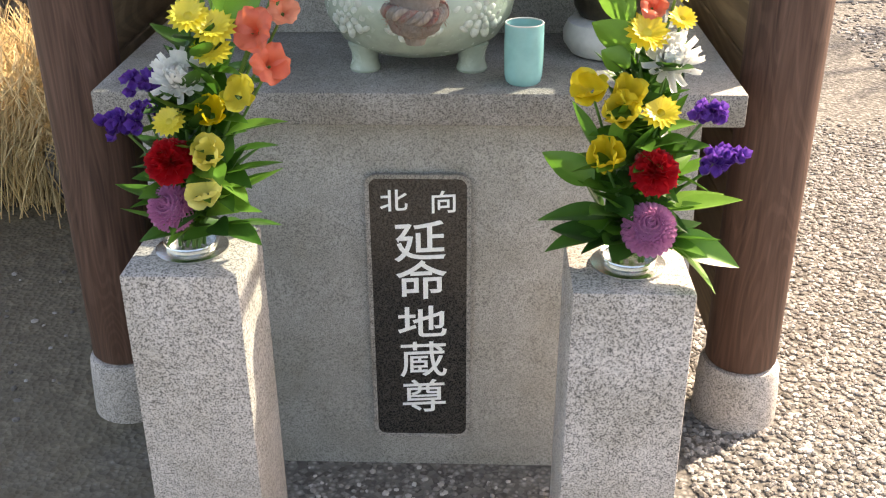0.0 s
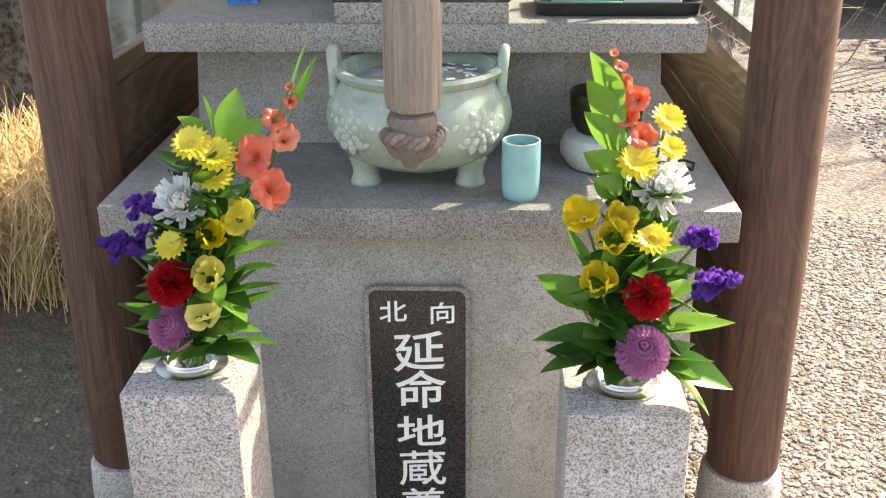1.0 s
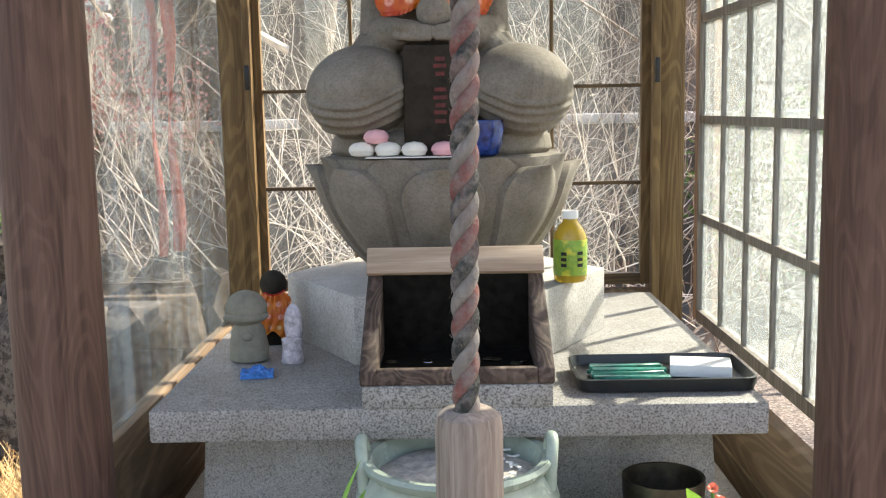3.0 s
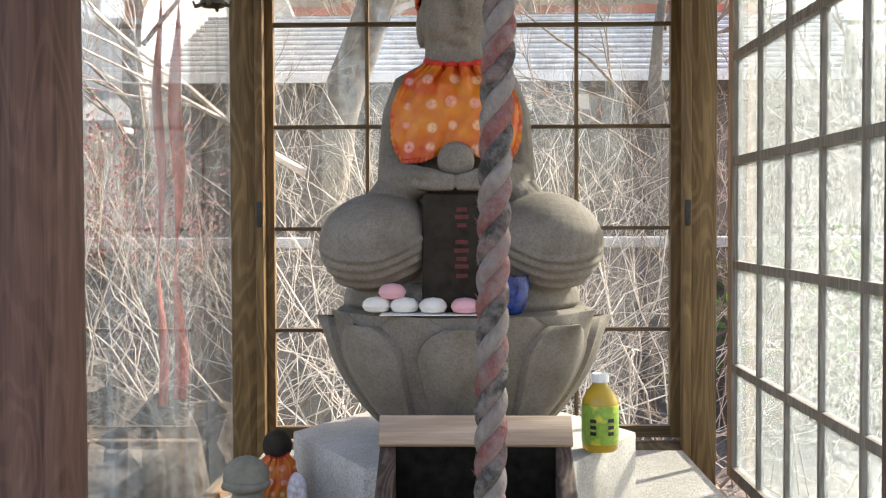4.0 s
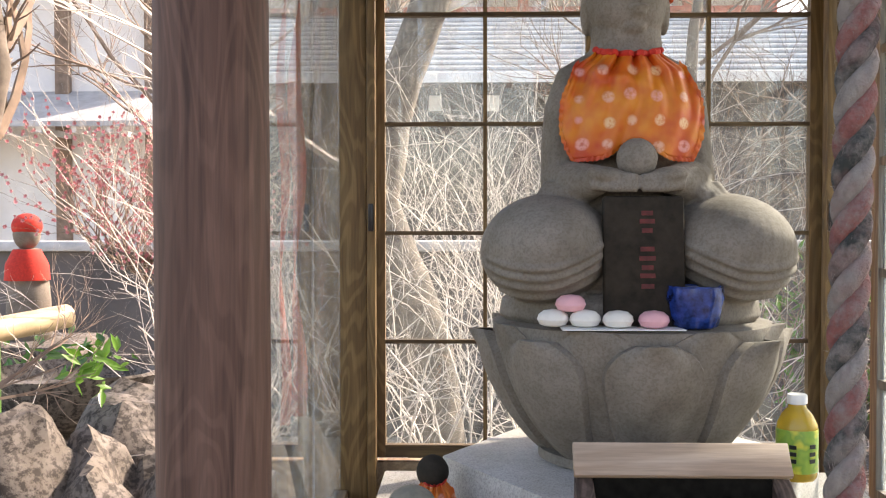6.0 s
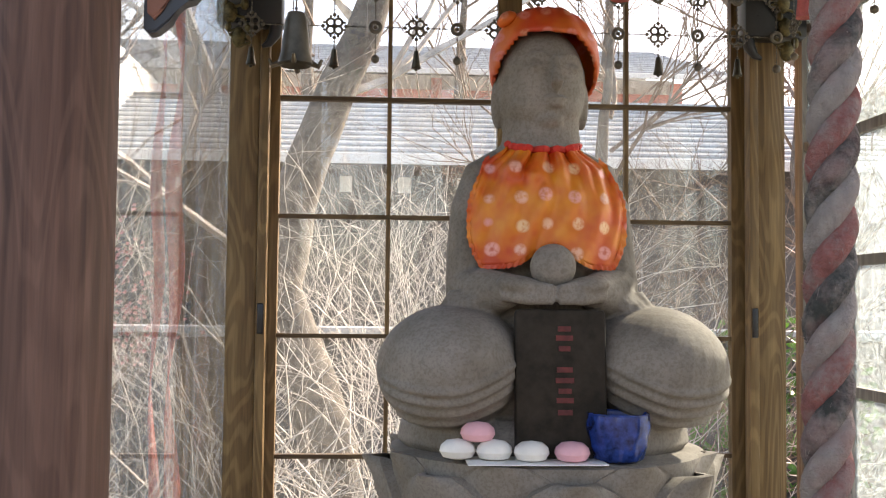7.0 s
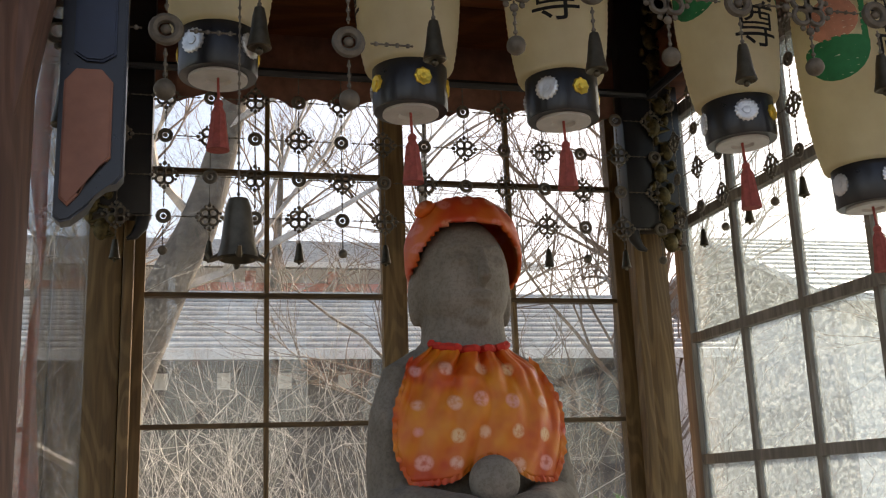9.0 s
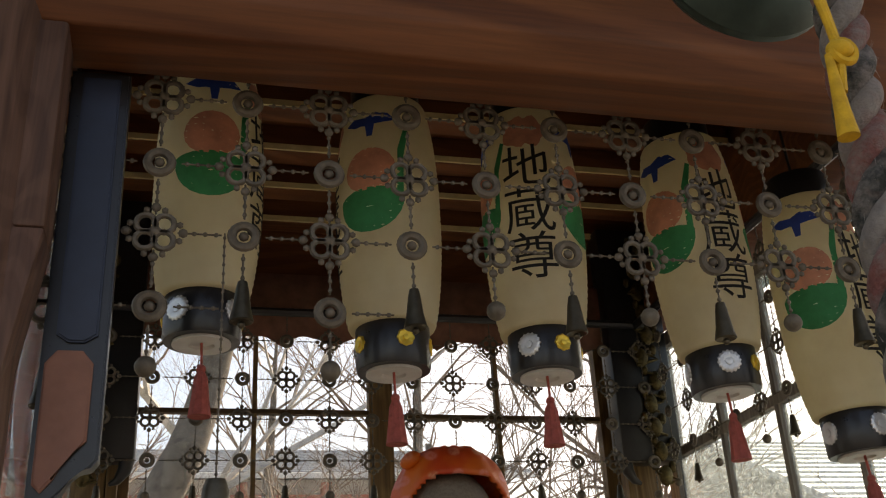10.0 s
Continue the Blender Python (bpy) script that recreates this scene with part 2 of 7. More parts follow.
def ring(bm, c, big, small, m=None, u=20, v=8):
    """A torus at c round the z axis of m."""
    mat = Matrix.Translation(c) @ (m or Matrix())
    rows = []
    for i in range(u):
        a = 2 * math.pi * i / u
        rows.append([bm.verts.new(mat @ Vector(((big + small * math.cos(b)) * math.cos(a), (big + small * math.cos(b)) * math.sin(a), small * math.sin(b))))
                     for b in (2 * math.pi * j / v for j in range(v))])
    for i in range(u):
        for j in range(v):
            bm.faces.new((rows[i][j], rows[(i + 1) % u][j], rows[(i + 1) % u][(j + 1) % v], rows[i][(j + 1) % v]))


def link_mesh(name, bm, material, smooth=True, angle=40):
    me = bpy.data.meshes.new(name)
    bmesh.ops.recalc_face_normals(bm, faces=bm.faces)
    if smooth:
        for f in bm.faces:
            f.smooth = True
        lim = radians(angle)
        for e in bm.edges:
            if len(e.link_faces) == 2 and e.calc_face_angle(0.0) > lim:
                e.smooth = False
    bm.to_mesh(me)
    bm.free()
    me.materials.append(material)
    return me


def part(name, bm, material, parent, label="", smooth=True, angle=40):
    """Links bm, built in the world's places, as one mesh under parent."""
    ob = new(name, link_mesh(name, bm, material, smooth, angle))
    if parent:
        up, base = parent, Matrix()
        while up:
            base = up.matrix_basis.copy() if up.parent is None else base
            up = up.parent
        ob.parent = parent
        if parent.parent is None:
            ob.matrix_parent_inverse = base.inverted()
    return tagged(ob, label)


def thing(name, at, label, category, group="", kind=""):
    ob = new(name)
    ob.empty_display_size = 0.02
    ob.matrix_basis = Matrix.Translation(at)
    return tagged(ob, label, category, group, kind)


def solid(name, bm, material, label, category, group="", kind="", smooth=True, angle=40):
    return tagged(part(name, bm, material, None, "", smooth, angle), label, category, group, kind)


def writing(name, text, size, material, parent, m, depth=0.001, label="", bold=0.003):
    """Raised writing as a mesh, centred on the pose m (text's x right, y up, z out)."""
    cu = bpy.data.curves.new(name, "FONT")
    cu.body, cu.size, cu.align_x, cu.align_y, cu.extrude = text, size, "CENTER", "CENTER", depth
    cu.offset = size * bold
    tmp = bpy.data.objects.new(name, cu)
    me = bpy.data.meshes.new_from_object(tmp)
    bpy.data.objects.remove(tmp)
    me.transform(m)
    me.materials.clear()
    me.materials.append(material)
    ob = new(name, me)
    if parent:
        ob.parent = parent
        if parent.parent is None:
            ob.matrix_parent_inverse = parent.matrix_basis.inverted()
    return tagged(ob, label)

# ---- setting: ground and pavilion ----
def ground_material():
    m = Mat("gravel_ground", 0.9)
    big = m.noise(0.9, 5, 0.6)
    peb = m.voronoi(70.0, "Distance")
    col = m.voronoi(70.0, "Color")
    grav = m.mix(0.75, m.ramp(col, [(0.1, (0.15, 0.135, 0.12)), (0.5, (0.28, 0.26, 0.235)), (0.9, (0.45, 0.425, 0.39))]),
                 m.ramp(peb, [(0.0, (1, 1, 1)), (0.45, (0.25, 0.24, 0.22))]), "MULTIPLY")
    soil = m.ramp(m.noise(22.0, 6, 0.7), [(0.3, (0.095, 0.078, 0.052)), (0.55, (0.155, 0.13, 0.09)), (0.78, (0.27, 0.23, 0.165))])
    sep = m.node("ShaderNodeSeparateXYZ")
    m.link(m.co, sep.inputs[0])
    mr = m.node("ShaderNodeMapRange")
    mr.inputs["From Min"].default_value, mr.inputs["From Max"].default_value = -0.75, -0.35
    wob = m.node("ShaderNodeMath")
    wob.operation = "ADD"
    m.link(sep.outputs[0], wob.inputs[0])
    m.link(m.noise(5.0), wob.inputs[1])
    sub = m.node("ShaderNodeMath")
    sub.operation = "SUBTRACT"
    m.link(wob.outputs[0], sub.inputs[0])
    sub.inputs[1].default_value = 0.5
    m.link(sub.outputs[0], mr.inputs["Value"])
    # soil turns paler from about y 4, to brighten the lower rear panes
    pale_soil = m.ramp(m.noise(30.0, 6, 0.7), [(0.3, (0.30, 0.26, 0.20)), (0.6, (0.44, 0.40, 0.32)), (0.8, (0.55, 0.51, 0.43))])
    far = m.node("ShaderNodeMapRange")
    far.inputs["From Min"].default_value, far.inputs["From Max"].default_value = 3.6, 4.4
    m.link(sep.outputs[1], far.inputs["Value"])
    m.color(m.mix(mr.outputs[0], m.mix(far.outputs[0], soil, pale_soil), grav))
    return m.bump(peb, 0.8, 0.006).m


GROUND = ground_material()
bm = bmesh.new()
bmesh.ops.create_grid(bm, x_segments=40, y_segments=40, size=400.0)
solid("ground", bm, GROUND, "gravel and bare soil ground reaching the horizon", "ground", kind="structure")

PX, PY, BACK = 0.687, 1.94, 3.245


def pillar(x, y, top):
    t = thing("pillar", (x, y, 0), "round dark brown wooden pillar on a granite footing", "pillar", "pavilion pillars", "structure")
    b = bmesh.new()
    lathe(b, [(0.092, -0.02), (0.092, 0.0), (0.089, 0.08), (0.086, 0.128), (0.080, 0.14), (0.072, 0.142)], 40, (x, y, 0))
    part("footing", b, GRANITE, t, "round light granite footing")
    b = bmesh.new()
    lathe(b, [(0.070, 0.142), (0.076, 0.15), (0.076, 0.6), (0.076, 1.6), (0.075, top)], 40, (x, y, 0))
    part("shaft", b, PILLAR_WOOD, t)


for sx in (-1, 1):
    pillar(-0.673 if sx < 0 else PX, PY, 2.95)
    bm = bmesh.new()
    box(bm, sx * 0.627 - 0.045, sx * 0.627 + 0.045, BACK + 0.034, BACK + 0.12, 0.0, 2.95, 0.006)
    solid("corner_post", bm, PILLAR_WOOD, "square brown wooden corner post behind the rear window", "post", "pavilion corner posts", "structure")


def glazed_wall(name, label, origin, along, width, z0, zbar, cols, parent_kind="structure", glass=None, bar=0.010, sash=0.045, woods=None, rail=0.010):
    """A glazed wall of sashes: origin is its lower end, along its direction; cols are the sashes' spans and panes."""
    glass = glass or GLASS
    up_wood, rail_wood = woods or (FRAME_WOOD, FRAME_WOOD_X)
    ax = Vector(along)
    nx = Vector((-ax.y, ax.x, 0))
    t = thing(name, origin, label, "window", kind=parent_kind)

    def slab(b, u0, u1, v0, v1, w0, w1, bev=0.0):
        vs = box(b, u0, u1, v0, v1, w0, w1, 0)
        for v in vs:
            p = v.co.copy()
            v.co = Vector(origin) + ax * p.x + nx * p.y + Vector((0, 0, p.z))

    zt = zbar[-1]
    for k, (u0, u1, panes) in enumerate(cols):
        off = 0.012 if k % 2 else -0.012
        for (a, c) in ((u0, u0 + sash), (u1 - sash, u1)):
            b = bmesh.new()
            slab(b, a, c, off - 0.014, off + 0.014, z0, zt)
            part("stile", b, up_wood, t)
        for z in (zbar[0], zbar[-1]):
            b = bmesh.new()
            slab(b, u0 + sash, u1 - sash, off - 0.013, off + 0.013, z - 0.02, z + 0.012)
            part("rail", b, rail_wood, t)
        for z in zbar[1:-1]:
            b = bmesh.new()
            slab(b, u0 + sash, u1 - sash, off - 0.010, off + 0.010, z - rail / 2, z + rail / 2)
            part("glazing_bar", b, rail_wood, t)
        inner = (u1 - u0 - 2 * sash)
        for i in range(1, panes):
            u = u0 + sash + inner * i / panes
            b = bmesh.new()
            slab(b, u - bar / 2, u + bar / 2, off - 0.009, off + 0.009, z0, zt)
            part("glazing_bar", b, up_wood, t)
        for i in range(panes):
            for z_a, z_b in zip(zbar, zbar[1:]):
                b = bmesh.new()
                w0, w1 = u0 + sash + inner * i / panes, u0 + sash + inner * (i + 1) / panes
                slab(b, w0, w1, off - 0.0015, off + 0.0015, z_a, z_b)
                part("pane", b, glass, t)
    return t


PALE_BAR = wood("weathered_pale_bar", (0.15, 0.13, 0.105), (0.24, 0.215, 0.185), (0.33, 0.30, 0.265), "z", 0.7, 30.0)
ROWS_Z = [1.10, 1.38, 1.66, 1.94, 2.22, 2.50, 2.78]
glazed_wall("window_1", "wooden sliding window with square panes behind the statue", (-0.59, BACK, 0), (1, 0, 0), 1.18, 1.08, ROWS_Z,
            [(0.0, 0.605, 2), (0.575, 1.18, 2)])
glazed_wall("window_2", "side window with a grid of dusty panes", (0.70, PY + 0.07, 0), (0, 1, 0), 1.22, 0.98, [1.0, 1.28, 1.56, 1.84, 2.12, 2.40, 2.68],
            [(0.0, 1.22, 5)], glass=GLASS_DUSTY, bar=0.014, woods=(PALE_BAR, PALE_BAR), rail=0.022)


def left_window():
    t = thing("window_3", (-0.66, PY + 0.07, 0.98), "large plain reflecting side window pane in a wooden frame", "window", kind="structure")
    for y0, y1 in ((2.01, 2.62), (2.62, 3.22)):
        b = bmesh.new()
        box(b, -0.6615, -0.6585, y0, y1, 1.0, 2.68)
        part("pane", b, GLASS_STREAKED, t)
    b = bmesh.new()
    box(b, -0.68, -0.64, 2.01, 3.22, 0.95, 1.0, 0.003)
    part("rail", b, PANEL_WOOD, t)
    b = bmesh.new()
    box(b, -0.68, -0.64, 2.01, 3.22, 2.68, 2.72, 0.003)
    part("rail", b, PANEL_WOOD, t)


left_window()
# jambs beside the rear window
for sx in (-1, 1):
    bm = bmesh.new()
    box(bm, sx * 0.625 - 0.035, sx * 0.625 + 0.035, BACK - 0.05, BACK + 0.03, 0.9, 2.95, 0.004)
    solid("jamb", bm, FRAME_WOOD, "brown wooden jamb beside the rear window", "trim", kind="structure")
    bm = bmesh.new()
    box(bm, sx * 0.577 - 0.011, sx * 0.577 + 0.011, BACK - 0.07, BACK - 0.03, 0.9, 2.95, 0.003)
    solid("trim", bm, FRAME_WOOD, "narrow upright wooden fillet beside the rear window", "trim", kind="structure")
    # boards under the side windows
    t = thing("wall_east" if sx > 0 else "wall_west", (sx * 0.66, 2.6, 0.1), "horizontal brown boards under the side window", "wall", kind="structure")
    for k in range(5):
        bm = bmesh.new()
        z = 0.12 + k * 0.166
        box(bm, sx * 0.66 - 0.018, sx * 0.66 + 0.018, PY + 0.06, BACK, z, z + 0.163, 0.003, 1)
        part("board", bm, PANEL_WOOD, t)
t = thing("wall_south", (0, BACK, 0.1), "horizontal brown boards under the rear window", "wall", kind="structure")
for k in range(6):
    bm = bmesh.new()
    z = 0.1 + k * 0.162
    box(bm, -0.64, 0.64, BACK - 0.02, BACK + 0.02, z, z + 0.159, 0.003, 1)
    part("board", bm, PANEL_WOOD, t)
bm = bmesh.new()
box(bm, -0.66, 0.66, BACK - 0.03, BACK + 0.03, 2.80, 2.98, 0.004)
solid("wall_south_upper", bm, BEAM_WOOD, "brown board over the rear window", "wall", kind="structure")

# finger pulls beside the rear window
for sx in (-1, 1):
    bm = bmesh.new()
    box(bm, sx * 0.577 - 0.007, sx * 0.577 + 0.007, BACK - 0.0735, BACK - 0.0705, 1.665, 1.735, 0.003)
    solid("finger_pull", bm, BLACK_LACQUER, "small dark finger pull on the window post", "handle", "finger pulls", "structure")

# beams
bm = bmesh.new()
prism(bm, [(PY - 0.060, 2.575), (PY - 0.036, 2.54), (PY + 0.05, 2.54), (PY + 0.05, 2.72), (PY - 0.060, 2.72)], -1.05, 1.05, None, 0.004)
bm.transform(Matrix(((0, 0, 1, 0), (1, 0, 0, 0), (0, 1, 0, 0), (0, 0, 0, 1))))
solid("beam_front", bm, BEAM_WOOD, "reddish wooden beam across the front pillars", "beam", kind="structure")
for sx in (-1, 1):
    bm = bmesh.new()
    box(bm, sx * PX - 0.05, sx * PX + 0.05, PY + 0.05, BACK, 2.72, 2.86, 0.006)
    solid("beam_side", bm, BEAM_WOOD, "reddish wooden beam along the side", "beam", kind="structure")
# unseen boards added above the beams, so that less light reaches the ceiling
bm = bmesh.new()
box(bm, -0.80, 0.80, PY - 0.02, PY + 0.02, 2.72, 3.0, 0.003)
solid("closing_board_front", bm, BEAM_WOOD, "reddish board added over the front beam to shut out light", "trim", kind="structure")
for sx in (-1, 1):
    bm = bmesh.new()
    box(bm, sx * PX - 0.015, sx * PX + 0.015, PY + 0.02, BACK, 2.86, 3.0, 0.003)
    solid("closing_board_side", bm, BEAM_WOOD, "reddish board added over the side beam to shut out light", "trim", kind="structure")
bm = bmesh.new()
box(bm, -0.8, 0.8, 1.8, 3.4, 3.0, 3.04)
solid("ceiling", bm, BEAM_WOOD, "dark brown boarded ceiling", "ceiling", kind="structure")

# roof
bm = bmesh.new()
apex = bm.verts.new((0, 2.6, 4.0))
r0 = [bm.verts.new(p) for p in ((-1.35, 1.10, 3.14), (1.35, 1.10, 3.14), (1.35, 3.85, 3.14), (-1.35, 3.85, 3.14))]
r1 = [bm.verts.new((v.co.x, v.co.y, 3.06)) for v in r0]
for i in range(4):
    j = (i + 1) % 4
    bm.faces.new((r0[i], r0[j], apex))
    bm.faces.new((r1[i], r1[j], r0[j], r0[i]))
bm.faces.new(r1[::-1])
solid("roof", bm, plain("roof_copper", (0.10, 0.14, 0.12), 0.6), "hipped pavilion roof with deep eaves", "roof", kind="structure", smooth=False)

# ---- stone altar ----
t = thing("stone_altar", (0, 1.74, 0), "light granite altar block with an overhanging slab, on gravel", "altar")
bm = bmesh.new()
prism(bm, [(-0.515, 1.73), (0.515, 1.73), (0.515, 2.9), (-0.515, 2.9)], -0.02, 0.764, [(-0.505, 1.745), (0.505, 1.745), (0.505, 2.9), (-0.505, 2.9)], 0.006)
part("body", bm, GRANITE_GREY, t)
bm = bmesh.new()
box(bm, -0.565, 0.565, 1.69, 2.6, 0.764, 0.824, 0.005)
part("slab", bm, GRANITE_SLAB, t)

t = thing("upper_altar", (0, 2.08, 0.824), "grey granite upper step with a thick slab, standing on the altar", "altar")
bm = bmesh.new()
prism(bm, [(-0.482, 2.075), (0.482, 2.075), (0.482, 2.9), (-0.482, 2.9)], 0.824, 1.043, [(-0.468, 2.085), (0.468, 2.085), (0.468, 2.9), (-0.468, 2.9)], 0.004)
part("body", bm, GRANITE_GREY, t)
bm = bmesh.new()
box(bm, -0.53, 0.53, 1.94, 3.0, 1.043, 1.10, 0.005)
part("slab", bm, GRANITE_DARK, t)
bm = bmesh.new()
box(bm, -0.163, 0.163, 1.937, 2.25, 1.098, 1.138, 0.004)
part("riser", bm, GRANITE_DARK, t)

PLINTH_STONE = granite("pale_plinth_stone", (0.30, 0.285, 0.27), (0.42, 0.40, 0.375), (0.52, 0.495, 0.465))
# vase stands
for sx, y in ((-1, 1.42), (1, 1.385)):
    bm = bmesh.new()
    x = sx * 0.335
    prism(bm, [(x - 0.092, y - 0.092), (x + 0.092, y - 0.092), (x + 0.092, y + 0.092), (x - 0.092, y + 0.092)], -0.02, 0.657,
          [(x - 0.089, y - 0.089), (x + 0.089, y - 0.089), (x + 0.089, y + 0.089), (x - 0.089, y + 0.089)], 0.004)
    solid("vase_stand", bm, GRANITE, "square light granite post holding a steel flower vase", "stone post", "vase stands")

# lotus seat
bm = bmesh.new()
C = (-0.022, 2.545)
hexa = [(C[0] + 0.36 * math.cos(radians(60 * k)), C[1] + 0.36 * math.sin(radians(60 * k))) for k in range(6)]
prism(bm, hexa, 1.10, 1.24, None, 0.004)
solid("pedestal", bm, PLINTH_STONE, "hexagonal light granite plinth on the upper slab", "plinth")

# ---- inscription plaque ----
def round_rect(x0, x1, z0, z1, r, n=6):
    pts = []
    for cx, cz, a0 in ((x1 - r, z1 - r, 0), (x0 + r, z1 - r, 90), (x0 + r, z0 + r, 180), (x1 - r, z0 + r, 270)):
        pts += [(cx + r * math.cos(radians(a0 + 90 * k / n)), cz + r * math.sin(radians(a0 + 90 * k / n))) for k in range(n + 1)]
    return pts


def plate(b, pts, y0, y1):
    f = [b.verts.new((x, y0, z)) for x, z in pts]
    g = [b.verts.new((x, y1, z)) for x, z in pts]
    n = len(pts)
    b.faces.new(f)
    b.faces.new(g[::-1])
    for i in range(n):
        b.faces.new((f[i], f[(i + 1) % n], g[(i + 1) % n], g[i]))


t = thing("inscription_plaque", (0, 1.73, 0.09), "polished black granite plaque with white characters on the altar front", "plaque")
bm = bmesh.new()
plate(bm, round_rect(-0.092, 0.088, 0.080, 0.650, 0.016), 1.727, 1.745)
part("panel", bm, BLACK_GRANITE, t)
bm = bmesh.new()
outer, inner = round_rect(-0.100, 0.096, 0.072, 0.658, 0.022), round_rect(-0.092, 0.088, 0.080, 0.650, 0.016)
n = len(outer)
va, vb, vc = ([bm.verts.new((x, y, z)) for x, z in p] for p, y in ((outer, 1.733), (outer, 1.7245), (inner, 1.7255)))
vd = [bm.verts.new((x, 1.733, z)) for x, z in inner]
for p, q in ((va, vb), (vb, vc), (vc, vd)):
    for i in range(n):
        bm.faces.new((p[i], p[(i + 1) % n], q[(i + 1) % n], q[i]))
part("border", bm, GRANITE_SLAB, t)
for ch, x, z, size in (("北", -0.047, 0.603, 0.050), ("向", 0.045, 0.601, 0.050), ("延", 0.0, 0.517, 0.094), ("命", 0.002, 0.434, 0.094),
                       ("地", 0.002, 0.342, 0.094), ("蔵", 0.003, 0.256, 0.092), ("尊", 0.003, 0.168, 0.090)):
    lean = Matrix(((1.06, 0.0, 0, 0), (0.07, 0.80 if ch == "地" else 0.93, 0, 0), (0, 0, 1, 0), (0, 0, 0, 1)))
    writing("character", ch, size, WHITE_PAINT, t, pose(x, 1.7262, z, 90, 0, 0) @ lean, 0.0008, "", 0.004 if ch in "蔵尊" else 0.010)

# ---- incense burner ----
BX, BY = -0.003, 1.885
t = thing("incense_burner", (BX, BY, 0.824), "pale green celadon incense burner with ears, filled with ash", "incense burner")
bm = bmesh.new()
lathe(bm, [(0.05, 0.852), (0.10, 0.858), (0.145, 0.882), (0.168, 0.918), (0.174, 0.945), (0.168, 0.975), (0.152, 1.000), (0.146, 1.008), (0.146, 1.014),
           (0.155, 1.022), (0.158, 1.030), (0.154, 1.037), (0.142, 1.036), (0.137, 1.020), (0.134, 1.0), (0.05, 0.99)], 56, (BX, BY, 0))
part("bowl", bm, CELADON, t)
bm = bmesh.new()
lathe(bm, [(0.135, 1.000), (0.11, 1.012), (0.07, 1.008), (0.03, 1.016), (0.0001, 1.014)], 40, (BX, BY, 0), wave=lambda a, k: 1 + 0.03 * math.sin(5 * a + k))
for v in bm.verts:
    v.co.z += 0.006 * noise.noise(v.co * 30)
part("ash_bed", bm, ASH, t, "grey incense ash")
for k in (210, 330, 90):
    bm = bmesh.new()
    fx, fy = BX + 0.112 * math.cos(radians(k)), BY + 0.112 * math.sin(radians(k))
    lathe(bm, [(0.027, 0.824), (0.029, 0.829), (0.024, 0.842), (0.025, 0.858), (0.031, 0.874), (0.02, 0.885)], 20, (fx, fy, 0))
    part("foot", bm, CELADON, t)
for sx in (-1, 1):
    bm = bmesh.new()
    pts = [(BX + sx * (0.152 + 0.006 * math.sin(a * math.pi)), BY + 0.034 * math.cos(a * math.pi) * (1.0 if a in (0, 1) else 0.9),
            0.985 + 0.078 * math.sin(a * math.pi) ** 0.6) for a in (0, .06, .15, .28, .4, .5, .6, .72, .85, .94, 1)]
    tube(bm, pts, 0.0105, 10)
    part("ear", bm, CELADON, t)
for ang in (226, 314, 270):
    bm = bmesh.new()
    d = Vector((math.cos(radians(ang)), math.sin(radians(ang)), 0))
    q = d.to_track_quat("Z", "Y").to_matrix().to_4x4()
    c = Vector((BX, BY, 0.942)) + d * 0.168
    for lay, (rad, n, sz) in enumerate(((0.034, 9, 0.0125), (0.021, 7, 0.0105), (0.009, 4, 0.0080))):
        for k in range(n):
            a = 2 * math.pi * (k + 0.5 * lay) / n
            dx, dy = rad * math.cos(a), 0.92 * rad * math.sin(a)
            sink = (dx * dx + dy * dy) / 0.34
            ball(bm, c + q.to_3x3() @ Vector((dx, dy, 0.001 * lay - sink)), (sz, sz * 0.8, 0.0055), 8, 6, q @ Matrix.Rotation(a, 4, "Z"))
    for sx in (-1, 1):
        for k in range(3):
            e = c + q.to_3x3() @ Vector((sx * (0.040 + 0.006 * k), -0.020 + 0.018 * k, -0.006 - 0.001 * k))
            ball(bm, e, (0.012, 0.006, 0.004), 8, 6, q @ Matrix.Rotation(sx * (0.5 - 0.5 * k), 4, "Z"))
    part("relief_flower", bm, CELADON_WORN, t, "raised worn peony relief")
rnd = random.Random(77)
for k in range(26):
    bm = bmesh.new()
    a, rr = rnd.uniform(-1.1, 1.3), rnd.uniform(0.03, 0.115)
    box(bm, -rnd.uniform(0.004, 0.009), rnd.uniform(0.004, 0.009), -0.0022, 0.0022, -0.0012, 0.0012)
    bm.transform(pose(BX + rr * math.cos(a), BY + rr * math.sin(a), 1.0165, rnd.uniform(-12, 12), rnd.uniform(-15, 15), rnd.uniform(0, 360)))
    part("incense_stub", bm, PAPER, t, "burnt pale incense scrap")

# ---- tea cup, singing bowl, striker ----
t = thing("tea_cup", (0.185, 1.755, 0.824), "tall turquoise glazed tea cup holding dark tea", "cup")
bm = bmesh.new()
lathe(bm, [(0.027, 0.824), (0.031, 0.828), (0.0335, 0.84), (0.0345, 0.88), (0.034, 0.926), (0.033, 0.930), (0.0315, 0.929), (0.031, 0.90), (0.015, 0.835)], 32, (0.185, 1.755, 0))
part("body", bm, CUP_GLAZE, t)
bm = bmesh.new()
ring(bm, (0.185, 1.755, 0.9295), 0.0325, 0.0014)
part("rim", bm, WHITE_CERAMIC, t, "pale unglazed rim")
bm = bmesh.new()
lathe(bm, [(0.0312, 0.914), (0.0001, 0.9142)], 24, (0.185, 1.755, 0))
part("tea", bm, plain("dark_tea", (0.05, 0.025, 0.012), 0.08), t, "dark brown tea")

